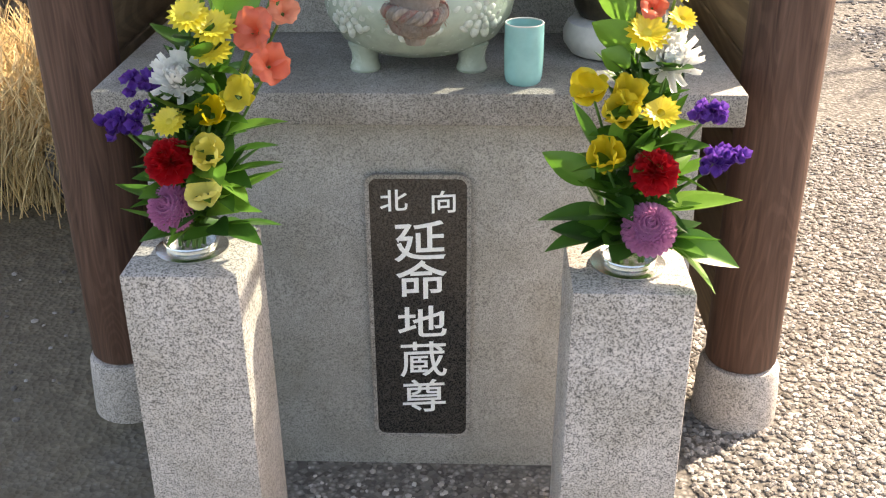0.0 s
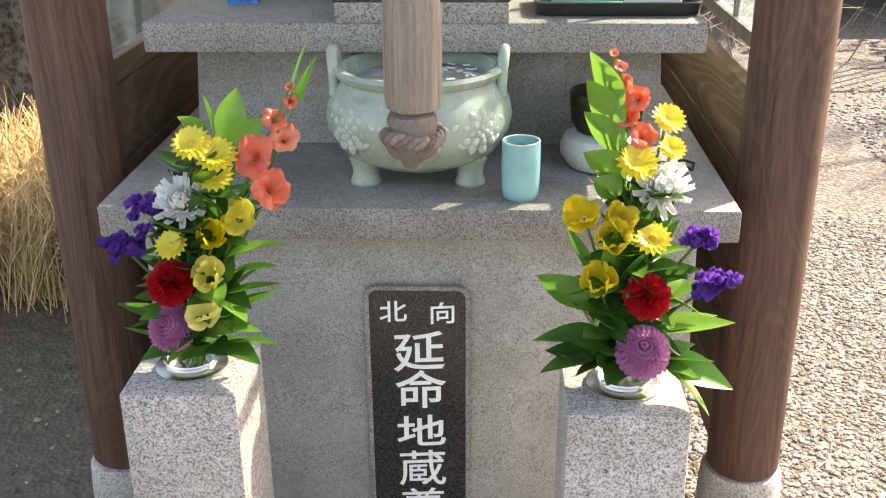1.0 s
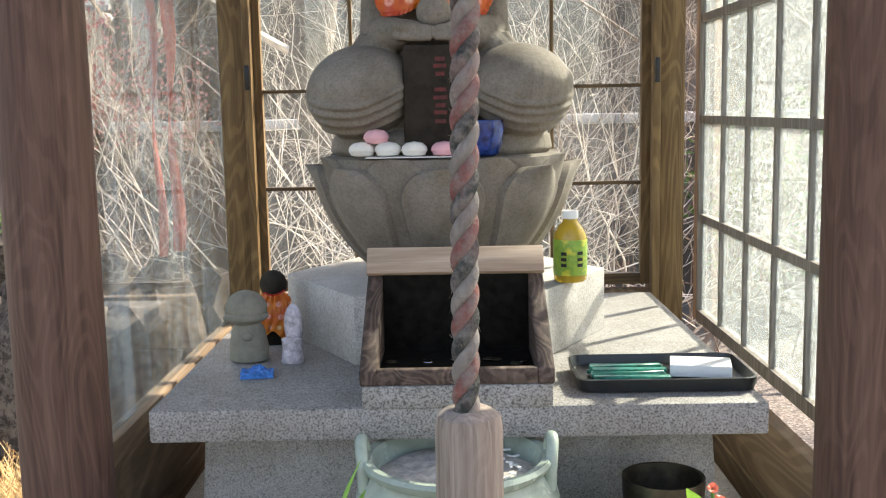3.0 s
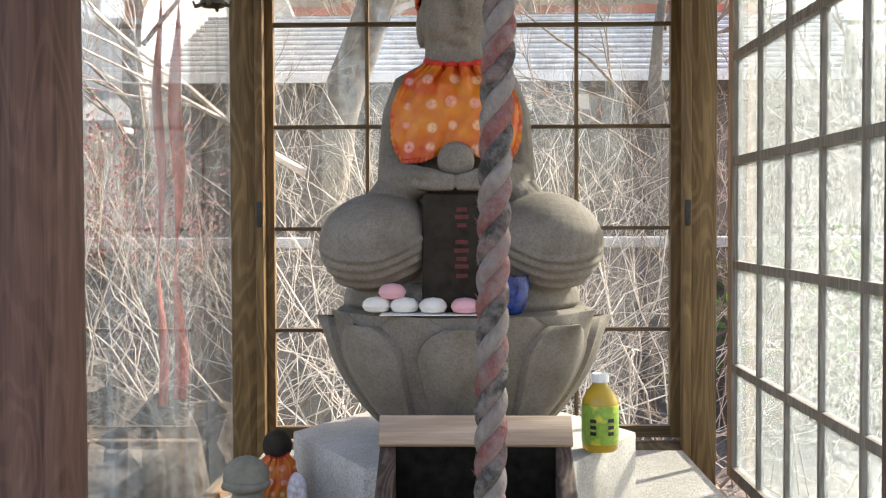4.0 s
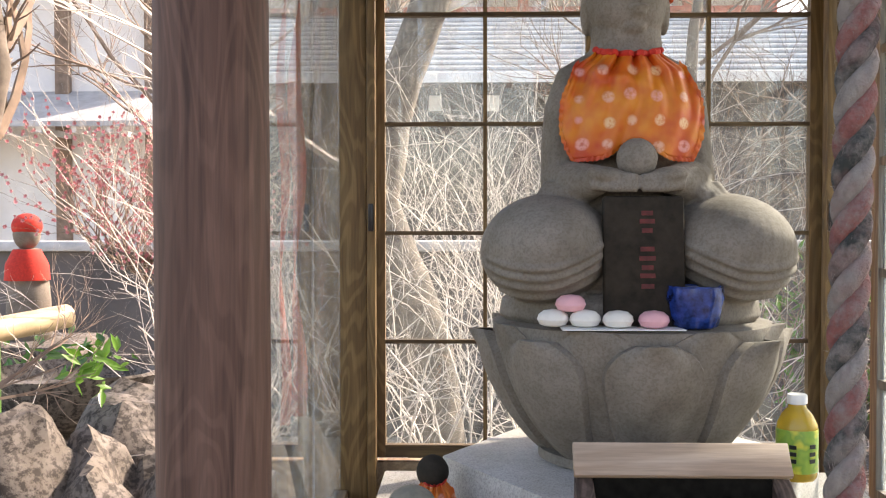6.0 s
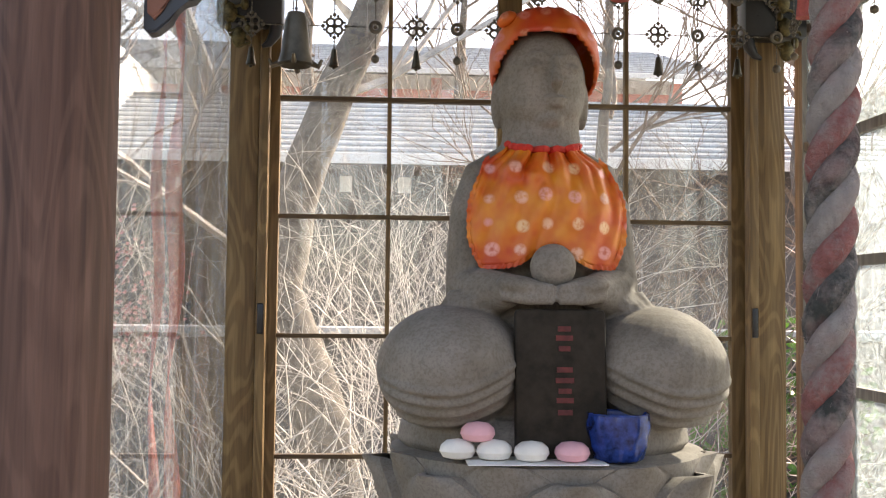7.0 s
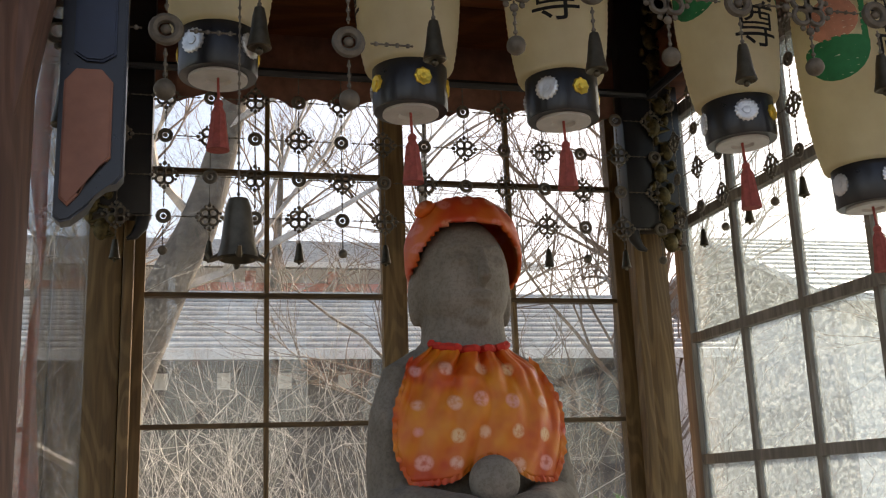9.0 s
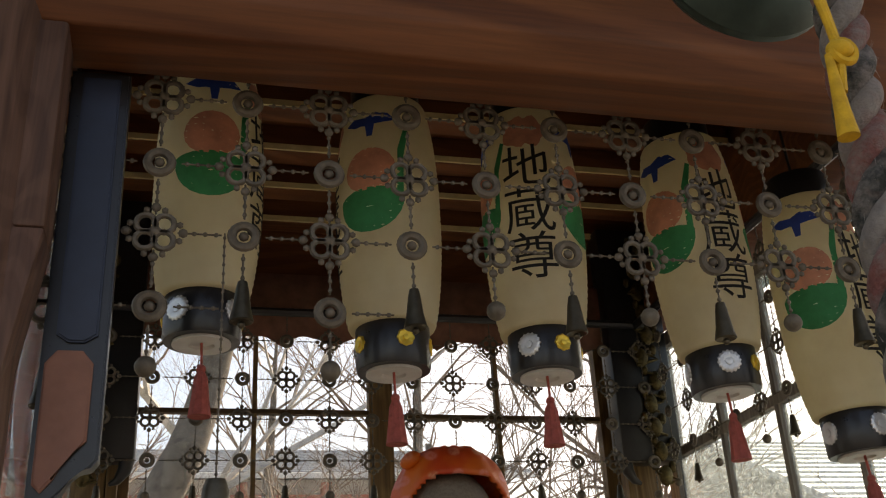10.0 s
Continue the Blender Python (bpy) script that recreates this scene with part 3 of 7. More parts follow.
SX, SY = 0.352, 1.945
t = thing("bowl_cushion", (SX, SY, 0.824), "pale round cushion under the bronze bowl", "cushion")
bm = bmesh.new()
lathe(bm, [(0.05, 0.824), (0.072, 0.828), (0.086, 0.848), (0.087, 0.866), (0.077, 0.886), (0.055, 0.893), (0.0001, 0.890)], 40, (SX, SY, 0), wave=lambda a, k: 1 + 0.015 * math.sin(3 * a + k))
part("pad", bm, WHITE_CERAMIC, t)
t = thing("singing_bowl", (SX, SY, 0.890), "dark bronze singing bowl resting on a round cushion", "bowl")
bm = bmesh.new()
lathe(bm, [(0.04, 0.891), (0.056, 0.896), (0.067, 0.915), (0.070, 0.945), (0.071, 0.968), (0.0705, 0.971), (0.066, 0.970), (0.065, 0.945), (0.06, 0.915), (0.04, 0.902), (0.0001, 0.90)], 40, (SX, SY, 0))
part("bowl", bm, BRONZE, t)
t = thing("bowl_striker", (0.44, 1.79, 0.838), "short striker with a black end lying on the slab", "striker")
bm = bmesh.new()
tube(bm, [(0.448, 1.735, 0.840), (0.448, 1.74, 0.840), (0.440, 1.80, 0.840)], [0.013, 0.0155, 0.0155], 16)
part("head", bm, BLACK_PLASTIC, t)
bm = bmesh.new()
tube(bm, [(0.440, 1.80, 0.840), (0.428, 1.88, 0.838)], 0.011, 14)
part("handle", bm, PAPER, t, "pale wrapped handle")
bm = bmesh.new()
pts = [(0.47 + 0.045 * math.cos(a) + 0.01 * math.sin(3 * a), 1.90 + 0.03 * math.sin(a), 0.829 + 0.012 * abs(math.sin(2 * a))) for a in [k * 0.45 for k in range(15)]]
tube(bm, pts, 0.003, 6)
solid("black_cord", bm, BLACK_PLASTIC, "loose black cord lying on the slab", "cord")

# ---- offering box ----
t = thing("offering_box", (0, 1.95, 1.138), "dark weathered wooden offering box with a sloping open top", "offering box")
for sx in (-1, 1):
    bm = bmesh.new()
    x0, x1 = sorted((sx * 0.166, sx * 0.138))
    prof = [(1.938, 1.138), (2.185, 1.138), (2.185, 1.300), (1.938, 1.165)]
    a = [bm.verts.new((x0, y, z)) for y, z in prof]
    b = [bm.verts.new((x1, y, z)) for y, z in prof]
    bm.faces.new(a), bm.faces.new(b[::-1])
    for i in range(4):
        bm.faces.new((a[i], a[(i + 1) % 4], b[(i + 1) % 4], b[i]))
    bmesh.ops.bevel(bm, geom=bm.edges[:], offset=0.003, segments=1, affect="EDGES")
    part("side", bm, BOX_WOOD, t)
bm = bmesh.new()
box(bm, -0.138, 0.138, 1.940, 1.958, 1.138, 1.166, 0.003)
part("front_lip", bm, BOX_WOOD, t)
# back and floor are near black, far darker than the box's wood
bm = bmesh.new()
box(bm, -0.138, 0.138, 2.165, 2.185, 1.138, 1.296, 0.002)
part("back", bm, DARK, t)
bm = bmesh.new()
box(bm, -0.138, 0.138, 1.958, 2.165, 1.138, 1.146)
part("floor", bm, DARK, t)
random.seed(5)
for k in range(16):
    bm = bmesh.new()
    lathe(bm, [(0.0105, 0), (0.011, 0.0008), (0.0105, 0.0016)], 14, (random.uniform(-0.12, 0.12), random.uniform(1.97, 2.08), 1.147 + 0.0018 * (k % 3)))
    solid("coin", bm, BRONZE if k % 3 else STEEL, "small worn coin lying in the offering box", "coin", "coins in the box")
bm = bmesh.new()
box(bm, -0.168, 0.168, -0.028, 0.028, -0.006, 0.006, 0.002)
bm.transform(pose(0, 2.178, 1.317, 52, 0, -0.4))
solid("box_board", bm, PLANK_WOOD, "pale wooden board resting on the offering box", "board")

# ---- tray of incense ----
t = thing("incense_tray", (0.37, 2.10, 1.10), "black rounded tray holding green incense bundles and a white box", "tray")


def rr_xy(cx, cy, hx, hy, r, n=5):
    return [(cx + px, cy + py) for px, py in round_rect(-hx, hx, -hy, hy, r, n)]


bm = bmesh.new()
TX, TY = 0.372, 2.095
levels = [(0.148, 0.086, 1.101), (0.156, 0.093, 1.104), (0.160, 0.097, 1.126), (0.156, 0.093, 1.127), (0.150, 0.088, 1.108)]
rings = [[bm.verts.new((x, y, z)) for x, y in rr_xy(TX, TY, hx, hy, 0.025)] for hx, hy, z in levels]
for a, b in zip(rings, rings[1:]):
    for i in range(len(a)):
        bm.faces.new((a[i], a[(i + 1) % len(a)], b[(i + 1) % len(a)], b[i]))
bm.faces.new(rings[0][::-1]), bm.faces.new(rings[-1])
part("tray", bm, BLACK_PLASTIC, t)
for k in range(9):
    bm = bmesh.new()
    box(bm, -0.068, 0.068, -0.006, 0.006, -0.004, 0.004, 0.0015, 1)
    bm.transform(pose(TX - 0.062 + 0.004 * (k % 3), TY - 0.068 + 0.0135 * k, 1.115 + 0.004 * (k % 2), 12 * (k % 3 - 1), 0, 4 * (k % 4 - 1.5)))
    solid("incense_packet", bm, GREEN_PACK, "green wrapped incense packet lying in the tray", "incense", "incense bundles")
bm = bmesh.new()
box(bm, -0.055, 0.055, -0.036, 0.036, -0.011, 0.011, 0.0015)
bm.transform(pose(TX + 0.078, TY + 0.005, 1.1215, 0, 0, -12))
solid("white_box", bm, PAPER, "small white paper box lying in the tray", "box")

# ---- bottle ----
t = thing("tea_bottle", (0.241, 2.374, 1.24), "small plastic green tea bottle with a white cap, on the plinth", "bottle")
TEA = Mat("bottled_tea", 0.12)
TEA.color((0.62, 0.40, 0.04))
TEA.b.inputs["Transmission Weight"].default_value = 0.35
BO = (0.241, 2.374, 0)
bm = bmesh.new()
lathe(bm, [(0.030, 1.241), (0.034, 1.246), (0.0348, 1.256), (0.0348, 1.330), (0.034, 1.338), (0.026, 1.355), (0.016, 1.366), (0.0145, 1.372)], 32, BO)
part("bottle", bm, TEA.m, t)
LAB = Mat("bottle_label", 0.35)
LAB.color(LAB.ramp(LAB.noise(26, 2), [(0.40, (0.62, 0.58, 0.06)), (0.5, (0.20, 0.36, 0.05)), (0.62, (0.30, 0.45, 0.06))]))
bm = bmesh.new()
lathe(bm, [(0.0352, 1.256), (0.0356, 1.258), (0.0356, 1.328), (0.0352, 1.330)], 32, BO)
part("label", bm, LAB.m, t, "green and yellow printed sleeve")
for a, z in ((-118, 1.278), (-118, 1.290), (-118, 1.302), (-62, 1.278), (-62, 1.290), (-62, 1.303)):
    bm = bmesh.new()
    d = Vector((math.cos(radians(a)), math.sin(radians(a)), 0))
    q = d.to_track_quat("Z", "Y").to_matrix().to_4x4()
    box(bm, -0.006, 0.006, -0.0035, 0.0035, -0.0006, 0.0008)
    bm.transform(Matrix.Translation(Vector((BO[0], BO[1], z)) + d * 0.0358) @ q)
    part("print_bar", bm, BLACK_PLASTIC, t, "dark printed bar")
bm = bmesh.new()
lathe(bm, [(0.0155, 1.372), (0.017, 1.373), (0.017, 1.386), (0.0155, 1.389), (0.0001, 1.389)], 28, BO, wave=lambda a, k: 1 + 0.02 * math.sin(20 * a))
part("cap", bm, PAPER, t, "white screw cap")

# ---- small figures ----
TERRA = plain("grey_clay", (0.24, 0.22, 0.17), 0.85, 0, 0.15, 60.0)
bm = bmesh.new()
J = Vector((-0.424, 2.295, 1.10))
lathe(bm, [(0.034, 0), (0.040, 0.004), (0.040, 0.03), (0.034, 0.065), (0.026, 0.080)], 28, J, Matrix.Diagonal((1, 0.85, 1)))
ball(bm, J + Vector((-0.003, 0, 0.108)), (0.043, 0.040, 0.038), 24, 16)
ring(bm, J + Vector((-0.003, 0, 0.094)), 0.036, 0.009, None, 28, 10)
ball(bm, J + Vector((-0.036, -0.012, 0.092)), (0.012, 0.012, 0.009), 12, 8)
ball(bm, J + Vector((0.026, -0.012, 0.092)), (0.010, 0.012, 0.009), 12, 8)
ball(bm, J + Vector((0.004, -0.034, 0.058)), (0.012, 0.006, 0.010), 12, 8)
solid("clay_figure", bm, TERRA, "small round-headed grey clay figure on the slab", "figurine")
bm = bmesh.new()
lathe(bm, [(0.026, 0), (0.030, 0.01), (0.028, 0.08), (0.02, 0.11)], 24, (-0.397, 2.453, 1.10))
ball(bm, (-0.397, 2.449, 1.232), (0.030, 0.029, 0.031), 20, 14)
solid("dark_figure", bm, DARK_TABLET, "small dark-headed figure wearing an orange bib", "figurine")

# ---- lotus seat ----
def lotus_profile(v):
    """Radius and height along a petal from foot (0) to rim (1)."""
    r = 0.160 + 0.116 * math.sin(min(1.0, v * 1.05) * math.pi / 2) ** 0.85
    return r, 1.262 + 0.240 * v


t = thing("lotus_seat", (C[0], C[1], 1.24), "carved grey stone lotus seat with broad pointed petals", "lotus seat")
bm = bmesh.new()
lathe(bm, [(0.16, 1.24), (0.175, 1.244), (0.175, 1.262)] + [(lotus_profile(v / 12)[0] - 0.014, lotus_profile(v / 12)[1]) for v in range(13)] + [(0.25, 1.505), (0.0001, 1.507)], 64, (C[0], C[1], 0))
part("core", bm, STATUE_STONE, t)


def petal(ang, half, out, top, keel=0.022):
    b = bmesh.new()
    nu, nv = 17, 16
    grid = []
    for j in range(nv + 1):
        v = j / nv
        r, z = lotus_profile(v * top)
        w = half * (0.78 + 0.32 * math.sin(v * math.pi * 0.72)) * (1.0 if v < 0.72 else math.sqrt(max(0.0, 1 - ((v - 0.72) / 0.30) ** 2)) * 0.92 + 0.08)
        row = []
        for i in range(nu):
            u = 2 * i / (nu - 1) - 1
            a = radians(ang + u * w)
            edge = 1 - abs(u) ** 3
            lip = 0.011 * math.exp(-((abs(u) - 0.86) / 0.09) ** 2)
            rr = r + out + keel * (1 - u * u) - 0.012 * (1 - edge) + lip + 0.016 * max(0.0, v - 0.85) / 0.15 * (1 - abs(u))
            row.append(b.verts.new((C[0] + rr * math.cos(a), C[1] + rr * math.sin(a), z + 0.004 * (1 - abs(u)) * v)))
        grid.append(row)
    for j in range(nv):
        for i in range(nu - 1):
            b.faces.new((grid[j][i], grid[j][i + 1], grid[j + 1][i + 1], grid[j + 1][i]))
    ret = bmesh.ops.extrude_face_region(b, geom=b.faces[:])
    for e in ret["geom"]:
        if isinstance(e, bmesh.types.BMVert):
            d = Vector((e.co.x - C[0], e.co.y - C[1], 0)).normalized()
            e.co -= d * 0.016
    part("petal", b, STATUE_STONE, t, angle=60)


for k in range(8):
    petal(k * 45 + 22.5, 22.0, -0.018, 1.0, 0.010)
for k in range(8):
    petal(k * 45, 18.5, -0.003, 0.92)

# ---- statue ----
cx = C[0] - 0.004
BX0 = -0.036
HX, HY = BX0 + 0.002, 2.535
bm = bmesh.new()
lathe(bm, [(0.22, 1.50), (0.235, 1.515), (0.23, 1.545), (0.20, 1.56)], 48, (cx, C[1], 0), Matrix.Diagonal((1.05, 0.8, 1)))
KNEE = (0.120, 0.150, 0.100)
for sx in (-1, 1):
    kx, ky, kz = cx + sx * 0.164, 2.455, 1.640
    ball(bm, (kx, ky, kz), KNEE, 32, 22, pose(0, 0, 0, 0, sx * 6, 0))
    ball(bm, (cx + sx * 0.085, 2.53, 1.61), (0.13, 0.135, 0.095), 24, 16)
    # curved folds of the robe across the knee
    for k in range(4):
        pts = []
        for i in range(19):
            u = -0.93 + 1.80 * i / 18
            dz = -0.030 - 0.017 * k + 0.046 * max(0.0, u) ** 1.4 + 0.030 * max(0.0, -u) ** 2.2
            deep = 1 - u * u - (dz / KNEE[2]) ** 2
            if deep > 0.02:
                pts.append((kx - sx * u * KNEE[0], ky - KNEE[1] * math.sqrt(deep) - 0.0005, kz + dz + sx * 0.010 * u * sx))
        if len(pts) > 3:
            tube(bm, pts, [0.0062 * min(1.0, 0.35 + 0.3 * min(j, len(pts) - 1 - j)) for j in range(len(pts))], 8)
    # sleeve from shoulder to elbow, then forward to the lap
    tube(bm, [(BX0 + sx * 0.060, 2.545, 1.985), (BX0 + sx * 0.092, 2.535, 1.955), (BX0 + sx * 0.108, 2.525, 1.90), (BX0 + sx * 0.112, 2.52, 1.83), (BX0 + sx * 0.112, 2.50, 1.765), (BX0 + sx * 0.098, 2.45, 1.758), (BX0 + sx * 0.065, 2.40, 1.762)],
         [0.026, 0.040, 0.044, 0.047, 0.050, 0.042, 0.026], 16)
    # the sleeve's end spreads over the thigh in soft pleats
    for k in range(4):
        o = BX0 + sx * (0.098 + 0.022 * k)
        tube(bm, [(o - sx * 0.020, 2.47 - 0.006 * k, 1.785 - 0.010 * k), (o, 2.435, 1.760 - 0.013 * k), (o + sx * 0.030, 2.42, 1.732 - 0.012 * k)], [0.016, 0.018, 0.012], 10)
    # fingers laid one over the other under the jewel
    for k in range(4):
        tube(bm, [(BX0 + sx * 0.078, 2.395 - 0.004 * k, 1.780 - 0.008 * k), (BX0 + sx * 0.042, 2.368 - 0.003 * k, 1.770 - 0.007 * k), (BX0 + sx * 0.004, 2.358, 1.765 - 0.006 * k)], [0.012, 0.010, 0.007], 8)
    ball(bm, (BX0 + sx * 0.050, 2.385, 1.768), (0.040, 0.034, 0.017), 18, 12, pose(0, 0, 0, 0, sx * -10, 0))
    ball(bm, (HX + sx * 0.073, HY + 0.012, 2.085), (0.012, 0.018, 0.045), 12, 10)
lathe(bm, [(0.150, 1.64), (0.142, 1.74), (0.130, 1.84), (0.122, 1.90), (0.108, 1.955), (0.086, 1.988), (0.070, 2.010)], 40, (BX0, 2.545, 0), Matrix.Diagonal((1.0, 0.70, 1)))
lathe(bm, [(0.078, 1.97), (0.069, 2.00), (0.066, 2.03), (0.064, 2.06)], 28, (HX, HY, 0))
ball(bm, (HX, HY, 2.110), (0.076, 0.082, 0.104), 32, 24)
ball(bm, (HX, HY - 0.022, 2.078), (0.066, 0.058, 0.052), 24, 16)
ball(bm, (HX + 0.004, HY - 0.058, 2.046), (0.026, 0.020, 0.016), 16, 10)
# plain, worn suggestion of nose, brow and mouth
FX = HX + 0.012
tube(bm, [(FX, HY - 0.077, 2.150), (FX, HY - 0.089, 2.120), (FX, HY - 0.099, 2.103), (FX, HY - 0.083, 2.094)], [0.006, 0.008, 0.012, 0.008], 10)
ball(bm, (FX, HY - 0.079, 2.078), (0.020, 0.012, 0.0055), 12, 8)
ball(bm, (FX, HY - 0.077, 2.068), (0.015, 0.012, 0.0055), 12, 8)
for sx in (-1, 1):
    brow = []
    for dx, z in ((0.012, 2.146), (0.024, 2.153), (0.036, 2.153), (0.046, 2.147)):
        x = FX + sx * dx
        brow.append((x, HY - 0.082 * math.sqrt(max(0.05, 1 - ((x - HX) / 0.076) ** 2 - ((z - 2.110) / 0.104) ** 2)) + 0.001, z))
    tube(bm, brow, [0.004, 0.0058, 0.0055, 0.003], 8)
    x = FX + sx * 0.027
    ball(bm, (x, HY - 0.082 * math.sqrt(1 - ((x - HX) / 0.076) ** 2 - 0.04) + 0.005, 2.130), (0.016, 0.010, 0.008), 12, 8)
statue = solid("seated_statue", bm, STATUE_STONE, "seated grey stone statue with wide robed knees, on a lotus seat", "statue")
rm = statue.modifiers.new("weld", "REMESH")
rm.mode, rm.voxel_size, rm.use_smooth_shade = "VOXEL", 0.0034, True
sm = statue.modifiers.new("soften", "SMOOTH")
sm.factor, sm.iterations = 0.5, 2

bm = bmesh.new()
ball(bm, (BX0 + 0.001, 2.396, 1.800), (0.036, 0.033, 0.036), 28, 18)
solid("stone_jewel", bm, STATUE_STONE, "round stone jewel held in the lap of the statue", "jewel")

t = thing("memorial_tablet", (cx - 0.003, 2.345, 1.508), "dark upright tablet with faded red writing, before the statue", "tablet")
bm = bmesh.new()
box(bm, -0.070, 0.070, -0.012, 0.012, 0.0, 0.226, 0.007)
bm.transform(pose(cx - 0.003, 2.350, 1.508, -5, 0, 0))
part("board", bm, DARK_TABLET, t)
for z, w in ((0.196, 0.020), (0.182, 0.026), (0.166, 0.018), (0.134, 0.024), (0.118, 0.028), (0.102, 0.020), (0.088, 0.026), (0.070, 0.022)):
    bm = bmesh.new()
    box(bm, -w / 2, w / 2, -0.0136, -0.0118, z - 0.0045, z + 0.0035, 0)
    bm.transform(pose(cx + 0.002, 2.350, 1.508, -5, 0, 0))
    part("writing_bar", bm, RED_PAINT, t, "faded red written mark")

# ---- cloth: bib and cap ----
def spotted(name, spot_scale, red=0.0, size=1.0):
    m = Mat(name, 0.5)
    base = m.ramp(m.noise(11, 3), [(0.36, (0.52, 0.045, 0.007)), (0.48, (0.62, 0.12, 0.009)), (0.64, (0.70, 0.23, 0.014))])
    n = m.node("ShaderNodeTexVoronoi", Scale=spot_scale, Randomness=0.22)
    n.feature = "F1"
    m.link(m.scaled((1, 0.0, 1.0)), n.inputs["Vector"])
    disc = m.ramp(n.outputs["Distance"], [(0.0, (0.25, 0.25, 0.25)), (0.05 * size, (0.35, 0.35, 0.35)), (0.10 * size, (0.9, 0.9, 0.9)), (0.20 * size, (0.8, 0.8, 0.8)), (0.28 * size, (0, 0, 0))])
    tone = m.ramp(n.outputs["Color"], [(0.3, (0.80, 0.36, 0.30)), (0.5, (0.82, 0.58, 0.30)), (0.8, (0.78, 0.34, 0.36))])
    broken = m.ramp(m.noise(130, 3), [(0.36, (0.35, 0.35, 0.35)), (0.52, (1, 1, 1))])
    m.color(m.mix(red, m.mix(m.mix(1.0, disc, broken, "MULTIPLY"), base, tone), (0.55, 0.045, 0.012)))
    return m.bump(m.noise(700, 2), 0.3, 0.0006).m


CLOTH = spotted("spotted_orange_cloth", 22.0)
SMALL_CLOTH = spotted("small_spotted_orange_cloth", 42.0)
CAP_CLOTH = spotted("red_orange_cap_cloth", 27.0, 0.55)
RED_CLOTH = plain("red_binding", (0.55, 0.03, 0.015), 0.8, 0, 0.2, 80.0)


def ease(p, a, b):
    f = max(0.0, min(1.0, (p - a) / (b - a)))
    return f * f * (3 - 2 * f)


def bib(name, at, w, h, mat, label, size=1.0):
    """A gathered bib whose neck's middle is at at: w its half width, h its drop; the lower edge arches up in the middle."""
    t = thing(name, at, label, "bib")
    nu, nv = 81, 44

    def spot(u, v, lift=0.0):
        half = w * (0.50 + 0.32 * ease(v, 0.0, 0.22) + 0.18 * ease(v, 0.15, 0.62) - 0.05 * ease(v, 0.85, 1.0))
        low = h * (1.0 - 0.185 * math.exp(-(u / 0.27) ** 2) - 0.12 * ease(abs(u), 0.82, 1.0))
        neck = -0.085 * h * u * u
        drop = neck * (1 - v) + low * v
        x = half * math.sin(u * 1.1) / math.sin(1.1)
        y = w * (0.40 * u * u - 0.34 * math.sin(min(1.0, v * 1.25) * 1.9) - 0.05 * v)
        gather = (1 - v) ** 1.6
        y += size * 0.0095 * gather * math.sin(u * 15 + 1.2 * math.sin(4 * u) + 1.0) + size * 0.004 * gather * math.sin(u * 34)
        y += size * 0.0050 * v * math.sin(u * 8.5 + 2.5 * v) + size * 0.0032 * math.sin(u * 19 + 11 * v)
        # a slack fold across one side of the chest
        y -= size * 0.010 * math.exp(-((v - 0.30 - 0.22 * u) / 0.055) ** 2) * math.exp(-((u + 0.45) / 0.38) ** 2)
        return Vector((at[0] + x, at[1] + y - lift, at[2] - drop))

    b = bmesh.new()
    grid = [[b.verts.new(spot(2 * i / (nu - 1) - 1, j / nv)) for i in range(nu)] for j in range(nv + 1)]
    for j in range(nv):
        for i in range(nu - 1):
            b.faces.new((grid[j][i], grid[j][i + 1], grid[j + 1][i + 1], grid[j + 1][i]))
    ob = part("cloth", b, mat, t, angle=80)
    s = ob.modifiers.new("thick", "SOLIDIFY")
    s.thickness = 0.002 * size
    # waved frill round the sides and the lower edge
    rim = [(-1, v / 40) for v in range(6, 41)] + [(u / 40 - 1, 1.0) for u in range(1, 80)] + [(1, v / 40) for v in range(40, 5, -1)]
    b = bmesh.new()
    rows = []
    for k, (u, v) in enumerate(rim):
        p = spot(u, v)
        c = spot(u * 0.6, 0.62)
        out = Vector((p.x - c.x, 0, p.z - c.z)).normalized()
        wave = math.sin(k * 1.9) * 0.0035 * size
        rows.append([b.verts.new(p - out * 0.003 * size + Vector((0, -0.0022 * size, 0))), b.verts.new(p + out * (0.003 * size) + Vector((0, wave * 0.6 - 0.002 * size, 0))),
                     b.verts.new(p + out * (0.0075 + 0.0012 * math.sin(k * 2.3)) * size + Vector((0, wave - 0.001 * size, 0)))])
    for p, q in zip(rows, rows[1:]):
        for i in range(2):
            b.faces.new((p[i], p[i + 1], q[i + 1], q[i]))
    part("frill", b, mat, t, "waved frill along the edge", angle=180)
    b = bmesh.new()
    tube(b, [spot(2 * i / 40 - 1, 0.0, 0.002 * size) + Vector((0, 0, 0.002 * size)) for i in range(41)], 0.0062 * size, 8)
    part("binding", b, RED_CLOTH, t, "red gathered neck binding")
    return t


bib("cloth_bib", (BX0 + 0.001, 2.452, 1.990), 0.124, 0.187, CLOTH, "bright orange cloth bib with pale flower spots, tied on the statue")
bib("small_bib", (-0.394, 2.420, 1.212), 0.044, 0.090, SMALL_CLOTH, "orange flowered bib tied on a small figure", 0.3)

bm = bmesh.new()
ball(bm, (0, 0, 0), (0.091, 0.095, 0.104), 72, 48)
